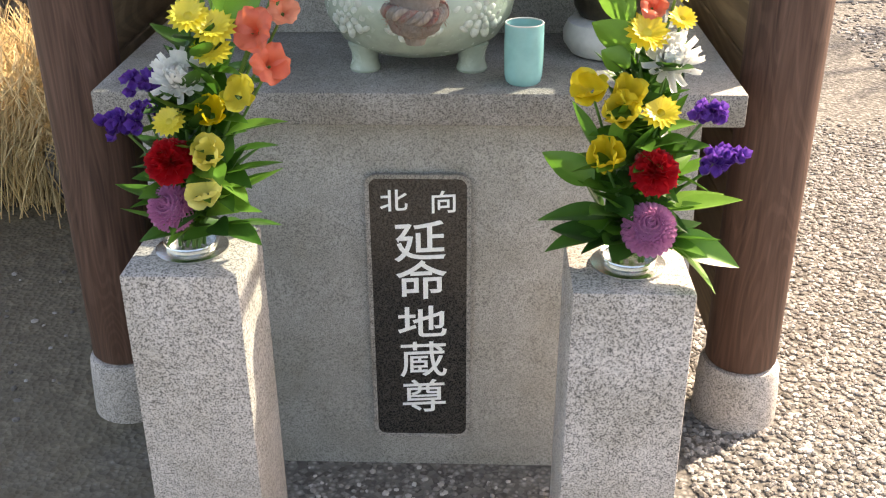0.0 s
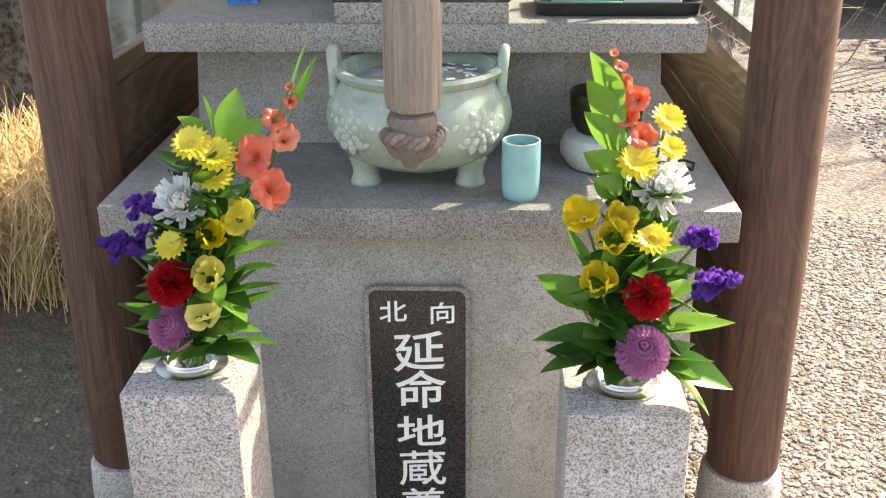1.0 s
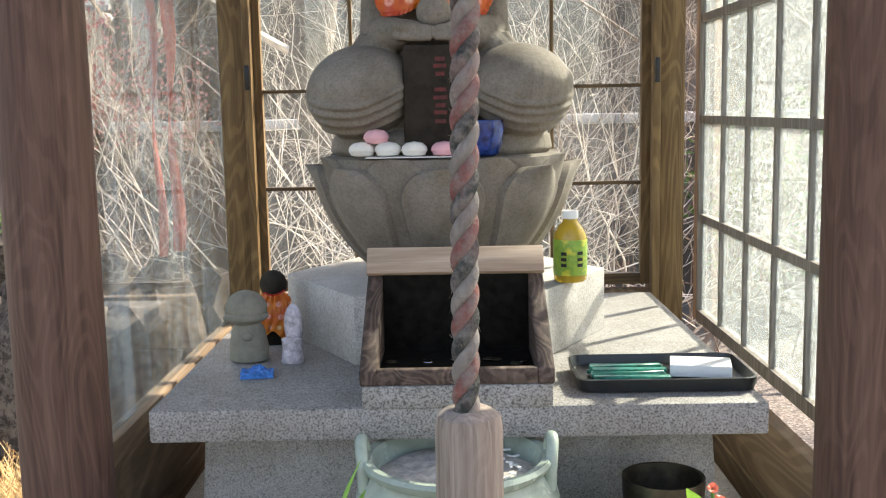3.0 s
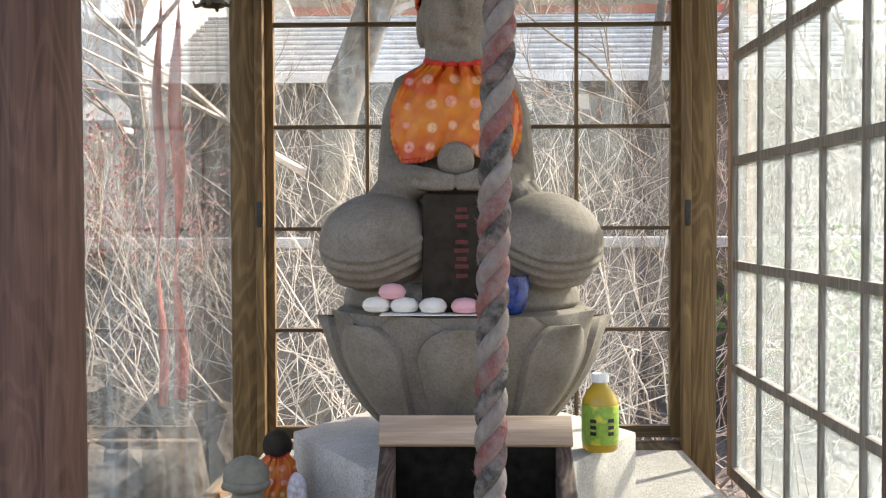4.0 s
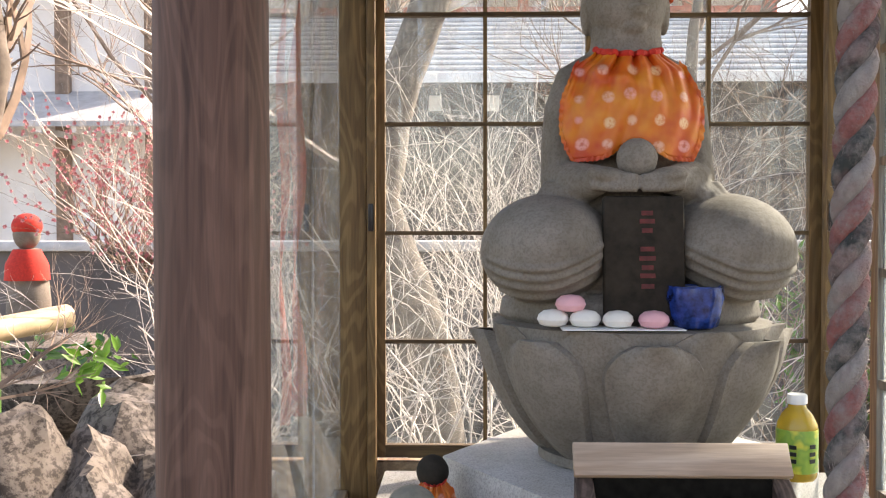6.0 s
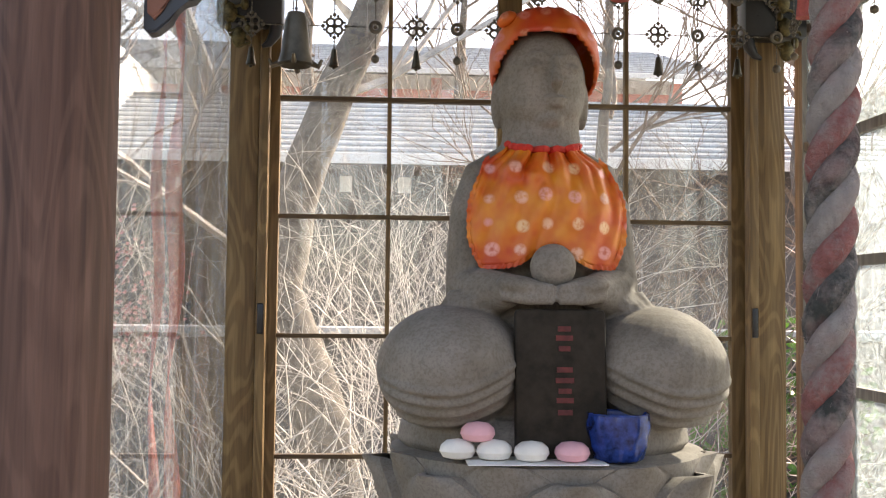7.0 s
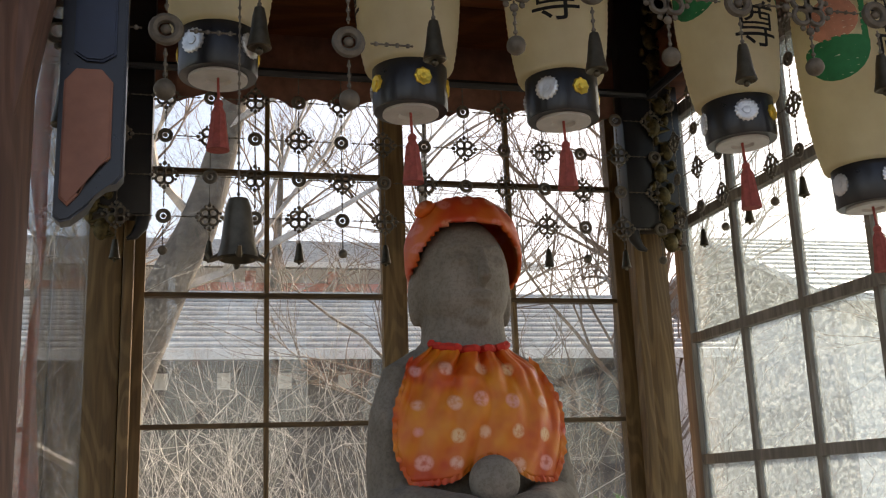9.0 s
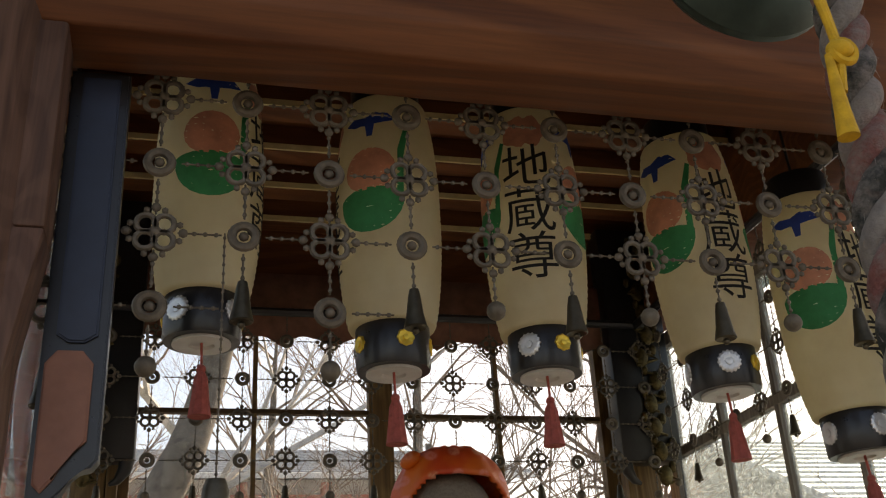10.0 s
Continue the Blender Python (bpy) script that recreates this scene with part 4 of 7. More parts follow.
# cut along a line that runs high over the brow and low over the ears
dead = []
for f in bm.faces:
    p = f.calc_center_median()
    low = 0.036 - 0.066 * ease(p.y, -0.092, -0.015) - 0.030 * ease(p.y, -0.015, 0.07)
    if p.z < low:
        dead.append(f)
bmesh.ops.delete(bm, geom=dead, context="FACES")
for v in bm.verts:
    a = math.atan2(v.co.y, v.co.x)
    k = max(0.0, v.co.z / 0.104)
    v.co *= 1 + 0.026 * math.sin(15 * a + 1.5 * math.sin(3 * a)) * k * (1.15 - k) * 2 + 0.022 * noise.noise(v.co * 34)
    v.co.z -= 0.010 * k ** 6
bm.transform(pose(HX + 0.006, HY + 0.006, 2.150, -4, 3, 0))
t = thing("cloth_hat", (HX, HY, 2.15), "red and orange gathered cloth cap on the statue's head", "cap")
cap = part("crown", bm, CAP_CLOTH, t, angle=80)
s = cap.modifiers.new("thick", "SOLIDIFY")
s.thickness, s.offset = 0.006, 0.0
bm = bmesh.new()
ball(bm, (0, 0, 0), (0.020, 0.014, 0.012), 14, 10)
for v in bm.verts:
    v.co *= 1 + 0.2 * noise.noise(v.co * 90)
bm.transform(pose(HX - 0.062, HY - 0.030, 2.222, 0, -35, 20))
part("bow", bm, CAP_CLOTH, t, "small gathered knot of cloth")

# ---- offerings on the lotus ----
PINK_CAKE = plain("pink_rice_cake", (0.80, 0.42, 0.45), 0.7, 0, 0.05, 60.0)
WHITE_CAKE = plain("white_rice_cake", (0.80, 0.76, 0.68), 0.7, 0, 0.05, 60.0)
bm = bmesh.new()
box(bm, -0.175, 0.03, 2.285, 2.365, 1.508, 1.5095)
solid("offering_paper", bm, PAPER, "sheet of white paper on the lotus rim", "paper")
for x, y, z, mat in ((-0.186, 2.345, 1.5095, WHITE_CAKE), (-0.132, 2.335, 1.5095, WHITE_CAKE), (-0.156, 2.345, 1.535, PINK_CAKE), (-0.078, 2.322, 1.5095, WHITE_CAKE), (-0.018, 2.318, 1.5095, PINK_CAKE)):
    bm = bmesh.new()
    lathe(bm, [(0.012, 0), (0.022, 0.003), (0.027, 0.012), (0.025, 0.020), (0.017, 0.027), (0.0001, 0.030)], 24, (x, y, z), wave=lambda a, k: 1 + 0.02 * math.sin(2 * a + x * 90))
    solid("rice_cake", bm, mat, "round pink rice cake on the lotus rim" if mat is PINK_CAKE else "round white rice cake on the lotus rim", "rice cake", "rice cakes")
t = thing("blue_cup", (0.056, 2.340, 1.507), "dark blue faceted glazed cup standing on the lotus rim", "cup")
bm = bmesh.new()
lathe(bm, [(0.030, 1.507), (0.036, 1.511), (0.044, 1.535), (0.047, 1.560), (0.046, 1.578), (0.044, 1.578), (0.042, 1.55), (0.0001, 1.53)], 40, (0.056, 2.340, 0),
      wave=lambda a, k: 1 + (0.05 * math.cos(9 * a + (math.pi if k % 2 else 0)) if 0 < k < 4 else 0))
part("body", bm, BLUE_GLAZE, t)
bm = bmesh.new()
ring(bm, (0.056, 2.340, 1.578), 0.045, 0.0018, None, 32, 8)
part("rim", bm, BLUE_GLAZE, t)

# wrapped sweets beside the figures
bm = bmesh.new()
lathe(bm, [(0.022, 0), (0.024, 0.004), (0.020, 0.03), (0.022, 0.05), (0.0001, 0.056)], 18, (-0.332, 2.272, 1.10), Matrix.Diagonal((1, 0.7, 1)))
ball(bm, (-0.330, 2.285, 1.175), (0.020, 0.012, 0.044), 16, 12)
solid("wrapped_toy", bm, plain("pale_cellophane", (0.52, 0.47, 0.50), 0.2, 0, 0.4, 90.0, bumped=0.5), "small pale figure wrapped in crinkled cellophane", "toy")
bm = bmesh.new()
bmesh.ops.create_grid(bm, x_segments=14, y_segments=10, size=0.5, matrix=Matrix.Diagonal((0.062, 0.05, 1, 1)))
for v in bm.verts:
    v.co.z = 0.010 + 0.010 * noise.noise(v.co * 60) + 0.006 * noise.noise(v.co * 140)
ret = bmesh.ops.extrude_face_region(bm, geom=bm.faces[:])
for e in ret["geom"]:
    if isinstance(e, bmesh.types.BMVert):
        e.co.z = 0.0005
bm.transform(pose(-0.385, 2.170, 1.10, 0, 0, 8))
solid("sweet_packet", bm, BLUE_FOIL, "crumpled blue foil packet lying on the slab", "packet", smooth=False)

# ---- bell rope ----
def strand_mat(name, c):
    m = Mat(name, 0.9)
    st = m.ramp(m.noise(120, 3, 0.6, (1, 1, 0.5)), [(0.3, tuple(v * 0.6 for v in c)), (0.65, c)])
    fade = m.mix(m.ramp(m.noise(45, 4, 0.7), [(0.40, (0, 0, 0)), (0.64, (0.8, 0.8, 0.8))]), st, (0.34, 0.30, 0.27))
    m.color(m.mix(m.ramp(m.noise(22, 3), [(0.52, (0, 0, 0)), (0.7, (0.45, 0.45, 0.45))]), fade, (0.36, 0.17, 0.15)))
    return m.bump(m.noise(260, 4, 0.75), 1.0, 0.009).m


t = thing("bell_rope", (0.015, 1.525, 0.96), "thick twisted rope of pale, red and green strands, wooden grip", "rope")


def rope_line(z):
    return Vector((0.011 + 0.040 * ((z - 1.2) / 1.3) ** 2, 1.520, z))


for ph, (nm, c) in enumerate((("pale", (0.42, 0.38, 0.34)), ("red", (0.38, 0.14, 0.12)), ("green", (0.060, 0.070, 0.062)))):
    bm = bmesh.new()
    pts = []
    for k in range(320):
        z = 1.205 + (3.062 - 1.205) * k / 319
        a = 2 * math.pi * (z / 0.0875 + ph / 3)
        w = 1.0 + 0.10 * (z - 1.2) / 1.3
        pts.append(rope_line(z) + Vector((math.cos(a), math.sin(a), 0)) * 0.0086 * w)
    tube(bm, pts, [0.0097 * (1.0 + 0.10 * (p.z - 1.2) / 1.3) for p in pts], 12)
    part("strand", bm, strand_mat("rope_" + nm, c), t, {"pale": "off-white strand", "red": "faded red strand", "green": "dark green strand"}[nm], angle=80)
rnd = random.Random(9)
bm = bmesh.new()
for k in range(900):
    z = rnd.uniform(1.22, 2.6)
    a = rnd.uniform(0, 6.283)
    o = rope_line(z) + Vector((math.cos(a), math.sin(a), 0)) * 0.0165
    e = o + Vector((math.cos(a) * rnd.uniform(0.001, 0.006), math.sin(a) * rnd.uniform(0.001, 0.006), rnd.uniform(-0.012, 0.012)))
    s = Vector((0.0004, 0, 0.0004))
    bm.faces.new([bm.verts.new(p) for p in (o - s, o + s, e)])
tagged(part("frayed_fibre", bm, strand_mat("loose_fibre", (0.42, 0.36, 0.32)), t, "loose frayed fibres", smooth=False), kind="stuff")
bm = bmesh.new()
lathe(bm, [(0.030, 1.044), (0.040, 1.050), (0.0425, 1.065), (0.0425, 1.195), (0.040, 1.212), (0.030, 1.220)], 36, (0.014, 1.525, 0), wave=lambda a, k: 1 + 0.045 * math.cos(4 * a + 0.7))
part("grip", bm, OLD_WOOD, t, "weathered grey wooden grip")
bm = bmesh.new()
lathe(bm, [(0.020, 1.046), (0.036, 1.040), (0.039, 1.030), (0.036, 1.018), (0.038, 1.010), (0.043, 1.000), (0.042, 0.990), (0.034, 0.976), (0.018, 0.968), (0.014, 0.956), (0.0001, 0.952)], 36, (0.012, 1.525, 0),
      wave=lambda a, k: 1 + 0.05 * math.sin(11 * a + 2 * k) * (k > 2))
part("knot", bm, strand_mat("rope_end", (0.42, 0.33, 0.28)), t, "frayed rope end bound into a knot")
KNOT_RED = strand_mat("rope_end_red", (0.40, 0.13, 0.10))
for ph in range(3):
    bm = bmesh.new()
    pts = []
    for k in range(61):
        a = 2 * math.pi * k / 60
        tw = 7 * a + ph * 2.094
        pts.append((0.012 + (0.0415 + 0.0045 * math.cos(tw)) * math.cos(a), 1.525 + (0.0415 + 0.0045 * math.cos(tw)) * math.sin(a), 1.006 + 0.004 * math.sin(a * 2) + 0.0065 * math.sin(tw)))
    tube(bm, pts, 0.0058, 8)
    part("knot_strand", bm, KNOT_RED if ph == 0 else OLD_WOOD if ph == 1 else strand_mat("rope_end_pale", (0.44, 0.39, 0.34)), t, "twisted strand bound round the rope end", angle=80)
rnd = random.Random(19)
bm = bmesh.new()
for k in range(160):
    a = rnd.uniform(0, 6.283)
    o = Vector((0.012 + 0.044 * math.cos(a), 1.525 + 0.044 * math.sin(a), rnd.uniform(0.985, 1.022)))
    e = o + Vector((math.cos(a) * rnd.uniform(0.002, 0.010), math.sin(a) * rnd.uniform(0.002, 0.010), rnd.uniform(-0.014, 0.008)))
    q = Vector((0.0005, 0, 0.0005))
    bm.faces.new([bm.verts.new(p) for p in (o - q, o + q, e)])
tagged(part("frayed_fibre", bm, KNOT_RED, t, "loose frayed fibres", smooth=False), kind="stuff")

# ---- bouquets ----
def leaf_mat(name, lo, hi):
    m = Mat(name, 0.38)
    c = m.ramp(m.random(), [(0.1, lo), (0.9, hi)])
    m.color(m.mix(0.35, c, m.ramp(m.noise(60, 3), [(0.3, (0.5, 0.5, 0.5)), (0.7, (1.0, 1.0, 1.0))]), "MULTIPLY"))
    tr = m.node("ShaderNodeBsdfTranslucent")
    m.link(c, tr.inputs[0])
    mx = m.node("ShaderNodeMixShader", Fac=0.35)
    m.link(m.b.outputs[0], mx.inputs[1])
    m.link(tr.outputs[0], mx.inputs[2])
    m.link(mx.outputs[0], m.t.nodes["Material Output"].inputs[0])
    return m.m


LEAF = leaf_mat("glossy_leaf", (0.025, 0.09, 0.015), (0.09, 0.24, 0.03))
LEAF_PALE = leaf_mat("young_leaf", (0.10, 0.26, 0.03), (0.20, 0.40, 0.06))
STEM = plain("flower_stem", (0.08, 0.18, 0.04), 0.5)
PETAL = {k: leaf_mat("petal_" + k, lo, hi) for k, lo, hi in (
    ("pink", (0.54, 0.17, 0.38), (0.68, 0.32, 0.54)), ("red", (0.50, 0.008, 0.015), (0.66, 0.02, 0.03)), ("yellow", (0.80, 0.60, 0.025), (0.87, 0.74, 0.09)),
    ("cream", (0.80, 0.70, 0.10), (0.86, 0.79, 0.26)), ("white", (0.84, 0.84, 0.79), (0.90, 0.90, 0.87)), ("purple", (0.14, 0.05, 0.36), (0.26, 0.10, 0.52)),
    ("orange", (0.80, 0.17, 0.09), (0.86, 0.33, 0.19)))}


def blade(b, m, length, width, cup=0.2, bend=0.3, n=7, tip=1.0):
    """A leaf or petal along +x of m, bent upwards; two rows of quads with a midrib."""
    rows = []
    for k in range(n + 1):
        s = k / n
        w = width * (math.sin(math.pi * s ** (0.75 * tip)) ** 0.9) * 0.5 + 0.0006
        x = length * s * (1 - 0.15 * bend * s)
        z = length * bend * s * s
        rows.append([b.verts.new(m @ Vector((x, sy * w, z + cup * w * abs(sy)))) for sy in (-1, -0.5, 0, 0.5, 1)])
    for p, q in zip(rows, rows[1:]):
        for i in range(4):
            b.faces.new((p[i], p[i + 1], q[i + 1], q[i]))


def facing(c, d, spin=0.0):
    """A pose at c whose z points along d."""
    return Matrix.Translation(c) @ Vector(d).normalized().to_track_quat("Z", "Y").to_matrix().to_4x4() @ Matrix.Rotation(spin, 4, "Z")


def head_pompon(b, c, d, r, rings=12):
    """A dense ball of short blunt petals."""
    m0 = facing(c, d)
    ball(b, c, r * 0.74, 14, 10)
    for k in range(rings):
        tilt = radians(88 - 118 * k / (rings - 1))
        n = max(5, int(25 * math.cos(tilt * 0.85)))
        for i in range(n):
            m = m0 @ Matrix.Rotation(2 * math.pi * (i + 0.5 * (k % 2)) / n, 4, "Z") @ Matrix.Rotation(-tilt, 4, "Y") @ Matrix.Translation((r * 0.60, 0, 0))
            blade(b, m, r * 0.42, r * 0.22, 0.9, 0.35, 3, 1.9)


def head_daisy(b, c, d, r, n=17, lay=2):
    m0 = facing(c, d)
    for q in range(lay):
        for i in range(n):
            m = m0 @ Matrix.Rotation(2 * math.pi * (i + q * 0.5) / n, 4, "Z") @ Matrix.Rotation(radians(-6 - 20 * q), 4, "Y")
            blade(b, m @ Matrix.Translation((r * 0.14, 0, 0)), r * (0.88 - 0.16 * q), r * 0.27, 0.25, 0.04, 4, 2.1)


def head_spider(b, c, d, r):
    """Many narrow blunt petals that curl inwards at their ends."""
    m0 = facing(c, d)
    rnd = random.Random(int(c[0] * 1000))
    for i in range(78):
        tilt = -20 + 105 * (i / 77) ** 0.8
        m = m0 @ Matrix.Rotation(i * 2.39996 + rnd.uniform(-.15, .15), 4, "Z") @ Matrix.Rotation(radians(-tilt), 4, "Y")
        ln, rows, turn = r * rnd.uniform(0.78, 1.0) * (1.0 - 0.25 * i / 77), [], rnd.uniform(1.2, 2.3)
        x = z = 0.0
        for k in range(7):
            u = k / 6
            w = r * (0.05 + 0.055 * math.sin(math.pi * min(1.0, u * 0.72 + 0.1)))
            rows.append([b.verts.new(m @ Vector((r * 0.08 + x, w * sy, z + w * 0.8 * abs(sy)))) for sy in (-1, 0, 1)])
            a = turn * max(0.0, u - 0.25)
            x, z = x + ln / 6 * math.cos(a), z + ln / 6 * math.sin(a)
        for p, q in zip(rows, rows[1:]):
            for j in range(2):
                b.faces.new((p[j], p[j + 1], q[j + 1], q[j]))


def head_carnation(b, c, d, r):
    m0 = facing(c, d)
    rnd = random.Random(7)
    for k in range(5):
        n = 9 - k
        for i in range(n):
            m = m0 @ Matrix.Rotation(2 * math.pi * (i + 0.4 * k) / n + rnd.uniform(-.2, .2), 4, "Z") @ Matrix.Rotation(radians(-8 - 19 * k), 4, "Y")
            rows = []
            for s in range(5):
                u = s / 4
                w = r * (0.10 + 0.42 * u)
                rows.append([b.verts.new(m @ Vector((r * (0.1 + 0.85 * u), w * t, r * 0.10 * u * math.sin(9 * t + i + k)))) for t in (-1, -.66, -.33, 0, .33, .66, 1)])
            for p, q in zip(rows, rows[1:]):
                for j in range(6):
                    b.faces.new((p[j], p[j + 1], q[j + 1], q[j]))


def head_ruffle(b, c, d, r, n=5):
    """A sweet pea or gladiolus bloom: a few broad waved petals."""
    m0 = facing(c, d)
    rnd = random.Random(int(abs(c[2]) * 5000))
    for i in range(n):
        m = m0 @ Matrix.Rotation(2 * math.pi * i / n + rnd.uniform(-.3, .3), 4, "Z") @ Matrix.Rotation(radians(-rnd.uniform(15, 62)), 4, "Y")
        rows = []
        for s in range(6):
            u = s / 5
            w = r * 0.62 * math.sin(math.pi * (0.12 + 0.80 * u)) ** 0.7
            rows.append([b.verts.new(m @ Vector((r * 1.05 * u, w * t, r * (0.28 * u * u + 0.10 * u * math.sin(5 * t + 2 * i) - 0.25 * (1 - u) * (1 - t * t))))) for t in (-1, -.6, -.2, .2, .6, 1)])
        for p, q in zip(rows, rows[1:]):
            for j in range(5):
                b.faces.new((p[j], p[j + 1], q[j + 1], q[j]))


def head_statice(b, c, d, r):
    rnd = random.Random(int(abs(c[0]) * 7000))
    for i in range(26):
        p = Vector(c) + Vector((rnd.uniform(-1, 1) * r * 0.8, rnd.uniform(-.5, .5) * r, rnd.uniform(-.45, .45) * r))
        m0 = facing(p, (rnd.uniform(-.6, .6), -0.6, rnd.uniform(0, 1)))
        for k in range(4):
            blade(b, m0 @ Matrix.Rotation(k * 1.57, 4, "Z") @ Matrix.Rotation(-0.7, 4, "Y"), r * 0.50, r * 0.42, 0.5, 0.3, 3)


def head_glad(b, c, d, r):
    """A gladiolus bloom: a funnel of six broad ruffled petals that overlap and turn back at the rim."""
    rnd = random.Random(int(abs(c[2]) * 9000) + int(abs(c[0]) * 4000))
    d = Vector(d).normalized() + Vector((rnd.uniform(-.55, .55), rnd.uniform(-.2, .2), rnd.uniform(-.35, .35)))
    m0 = facing(Vector(c) - d.normalized() * r * 0.45, d)
    for i in range(6):
        m = m0 @ Matrix.Rotation(2 * math.pi * i / 6 + rnd.uniform(-.12, .12), 4, "Z")
        grow, back, ph = rnd.uniform(0.88, 1.08), rnd.uniform(0.7, 1.15), rnd.uniform(0, 6)
        rows = []
        for k in range(8):
            u = k / 7
            flare = 0.10 + back * u ** 1.6
            x = r * grow * (0.06 + 0.86 * u * math.sin(0.35 + 0.85 * flare))
            z = r * grow * (1.15 * u - 0.62 * u * u * back)
            w = r * 0.58 * math.sin(math.pi * (0.10 + 0.78 * u ** 1.1)) ** 0.8
            rows.append([b.verts.new(m @ Vector((x - 0.22 * w * sy * sy, w * sy, z + r * 0.09 * u * math.sin(4.2 * sy + ph) + 0.14 * w * (1 - sy * sy)))) for sy in (-1, -0.6, -0.2, 0.2, 0.6, 1)])
        for p, q in zip(rows, rows[1:]):
            for j in range(5):
                b.faces.new((p[j], p[j + 1], q[j + 1], q[j]))


HEADS = {"glad": head_glad, "pompon": head_pompon, "daisy": head_daisy, "spider": head_spider, "carnation": head_carnation, "ruffle": head_ruffle, "statice": head_statice}


def bouquet(vx, vy, flowers, leaves, seed, shift=0.0, lean=0.0):
    rnd = random.Random(seed)
    z0 = 0.657
    v = thing("flower_vase", (vx, vy, z0), "stainless steel flower vase sunk into the granite post", "vase", "flower vases")
    b = bmesh.new()
    lathe(b, [(0.050, z0 - 0.02), (0.052, z0 + 0.001), (0.056, z0 + 0.003), (0.056, z0 + 0.006), (0.049, z0 + 0.008), (0.040, z0 + 0.010), (0.040, z0 + 0.015), (0.043, z0 + 0.018),
              (0.042, z0 + 0.020), (0.038, z0 + 0.018), (0.037, z0 + 0.006), (0.0001, z0 + 0.004)], 40, (vx, vy, 0))
    part("vase", b, STEEL, v)
    t = thing("bouquet", (vx, vy, z0 + 0.03), "mixed bouquet of bright flowers and green leaves in a steel vase", "bouquet", "bouquets")
    foot = Vector((vx, vy, z0 + 0.012))
    for kind, col, dx, dy, dz, r in flowers:
        hi = max(0.0, dz - 0.25)
        c = Vector((vx + dx + shift + lean * hi, vy + dy, z0 + dz * (1 - 0.5 * hi)))
        d = Vector((dx * 2.0 + rnd.uniform(-.15, .15), -0.75 + rnd.uniform(-.1, .1), 0.62 if kind != "daisy" else 0.9))
        b = bmesh.new()
        r *= {"pompon": 1.0, "carnation": 1.0, "statice": 1.0, "glad": 0.88}.get(kind, 1.15)
        HEADS[kind](b, c, d, r)
        part({"pompon": "chrysanthemum", "daisy": "daisy", "spider": "spider_chrysanthemum", "carnation": "carnation", "ruffle": "blossom", "glad": "gladiolus", "statice": "statice"}[kind],
             b, PETAL[col], t, col + " flower", angle=180)
        b = bmesh.new()
        q = foot + Vector((rnd.uniform(-.02, .02), rnd.uniform(-.02, .02), 0))
        mid = q.lerp(c, 0.5) + Vector((dx * -0.12, 0.015, 0.01))
        tube(b, [q, mid, c - d.normalized() * r * 0.25], [0.0028, 0.0024, 0.0022], 6)
        part("stem", b, STEM, t)
        if kind in ("daisy", "pompon"):
            b = bmesh.new()
            lathe(b, [(0.004, -r * 0.5), (r * 0.42, -r * 0.1), (r * 0.45, 0.0)] if kind == "pompon" else [(r * 0.05, -r * 0.02), (r * 0.26, 0.001), (r * 0.2, r * 0.1), (0.0001, r * 0.13)], 12, c,
                  facing((0, 0, 0), d).to_3x3())
            part("flower_eye" if kind == "daisy" else "calyx", b, PETAL["yellow"] if kind == "daisy" else STEM, t)
    for dx, dy, dz, yaw, pitch, ln, wd, pale in leaves:
        b = bmesh.new()
        hi = max(0.0, dz - 0.25)
        m = pose(vx + dx + shift + lean * hi, vy + dy, z0 + dz * (1 - 0.5 * hi)) @ Matrix.Rotation(radians(yaw), 4, "Z") @ Matrix.Rotation(radians(-pitch), 4, "Y") @ Matrix.Rotation(radians(rnd.uniform(50, 85) if pitch >= 30 and wd > 0.02 else rnd.uniform(-35, 35)), 4, "X")
        blade(b, m, ln * 0.80, wd * (1.35 if pitch >= 30 else 1.1), 0.35, rnd.uniform(-0.25, 0.15), 8)
        part("leaf", b, LEAF_PALE if pale else LEAF, t, angle=180)
    for k in range(72):
        b = bmesh.new()
        m = pose(vx + shift + rnd.uniform(-.035, .035), vy + rnd.uniform(-.035, .03), z0 + 0.048 + 0.20 * rnd.random() ** 1.4) @ Matrix.Rotation(rnd.uniform(2.6, 6.8), 4, "Z") @ Matrix.Rotation(radians(-rnd.uniform(-12, 42)), 4, "Y") @ Matrix.Rotation(rnd.uniform(-.6, .6), 4, "X")
        blade(b, m, rnd.uniform(0.055, 0.085), rnd.uniform(0.030, 0.042), 0.3, rnd.uniform(-0.3, 0.1), 8)
        part("leaf", b, LEAF_PALE if rnd.random() < 0.3 else LEAF, t, angle=180)
    for k in range(95):
        a, h = rnd.uniform(0, 360), rnd.uniform(0.07, 0.33)
        b = bmesh.new()
        m = pose(vx + shift + rnd.uniform(-.045, .045) * (1.1 - 1.6 * h) + 0.06 * h * (1 if vx < 0 else 0.6), vy + rnd.uniform(-.03, .05), z0 + h) @ Matrix.Rotation(radians(a), 4, "Z") @ Matrix.Rotation(radians(-rnd.uniform(0, 60)), 4, "Y")
        blade(b, m, rnd.uniform(0.05, 0.085), rnd.uniform(0.024, 0.040), 0.35, 0.0, 6)
        part("leaf", b, LEAF, t, angle=180)
    return t


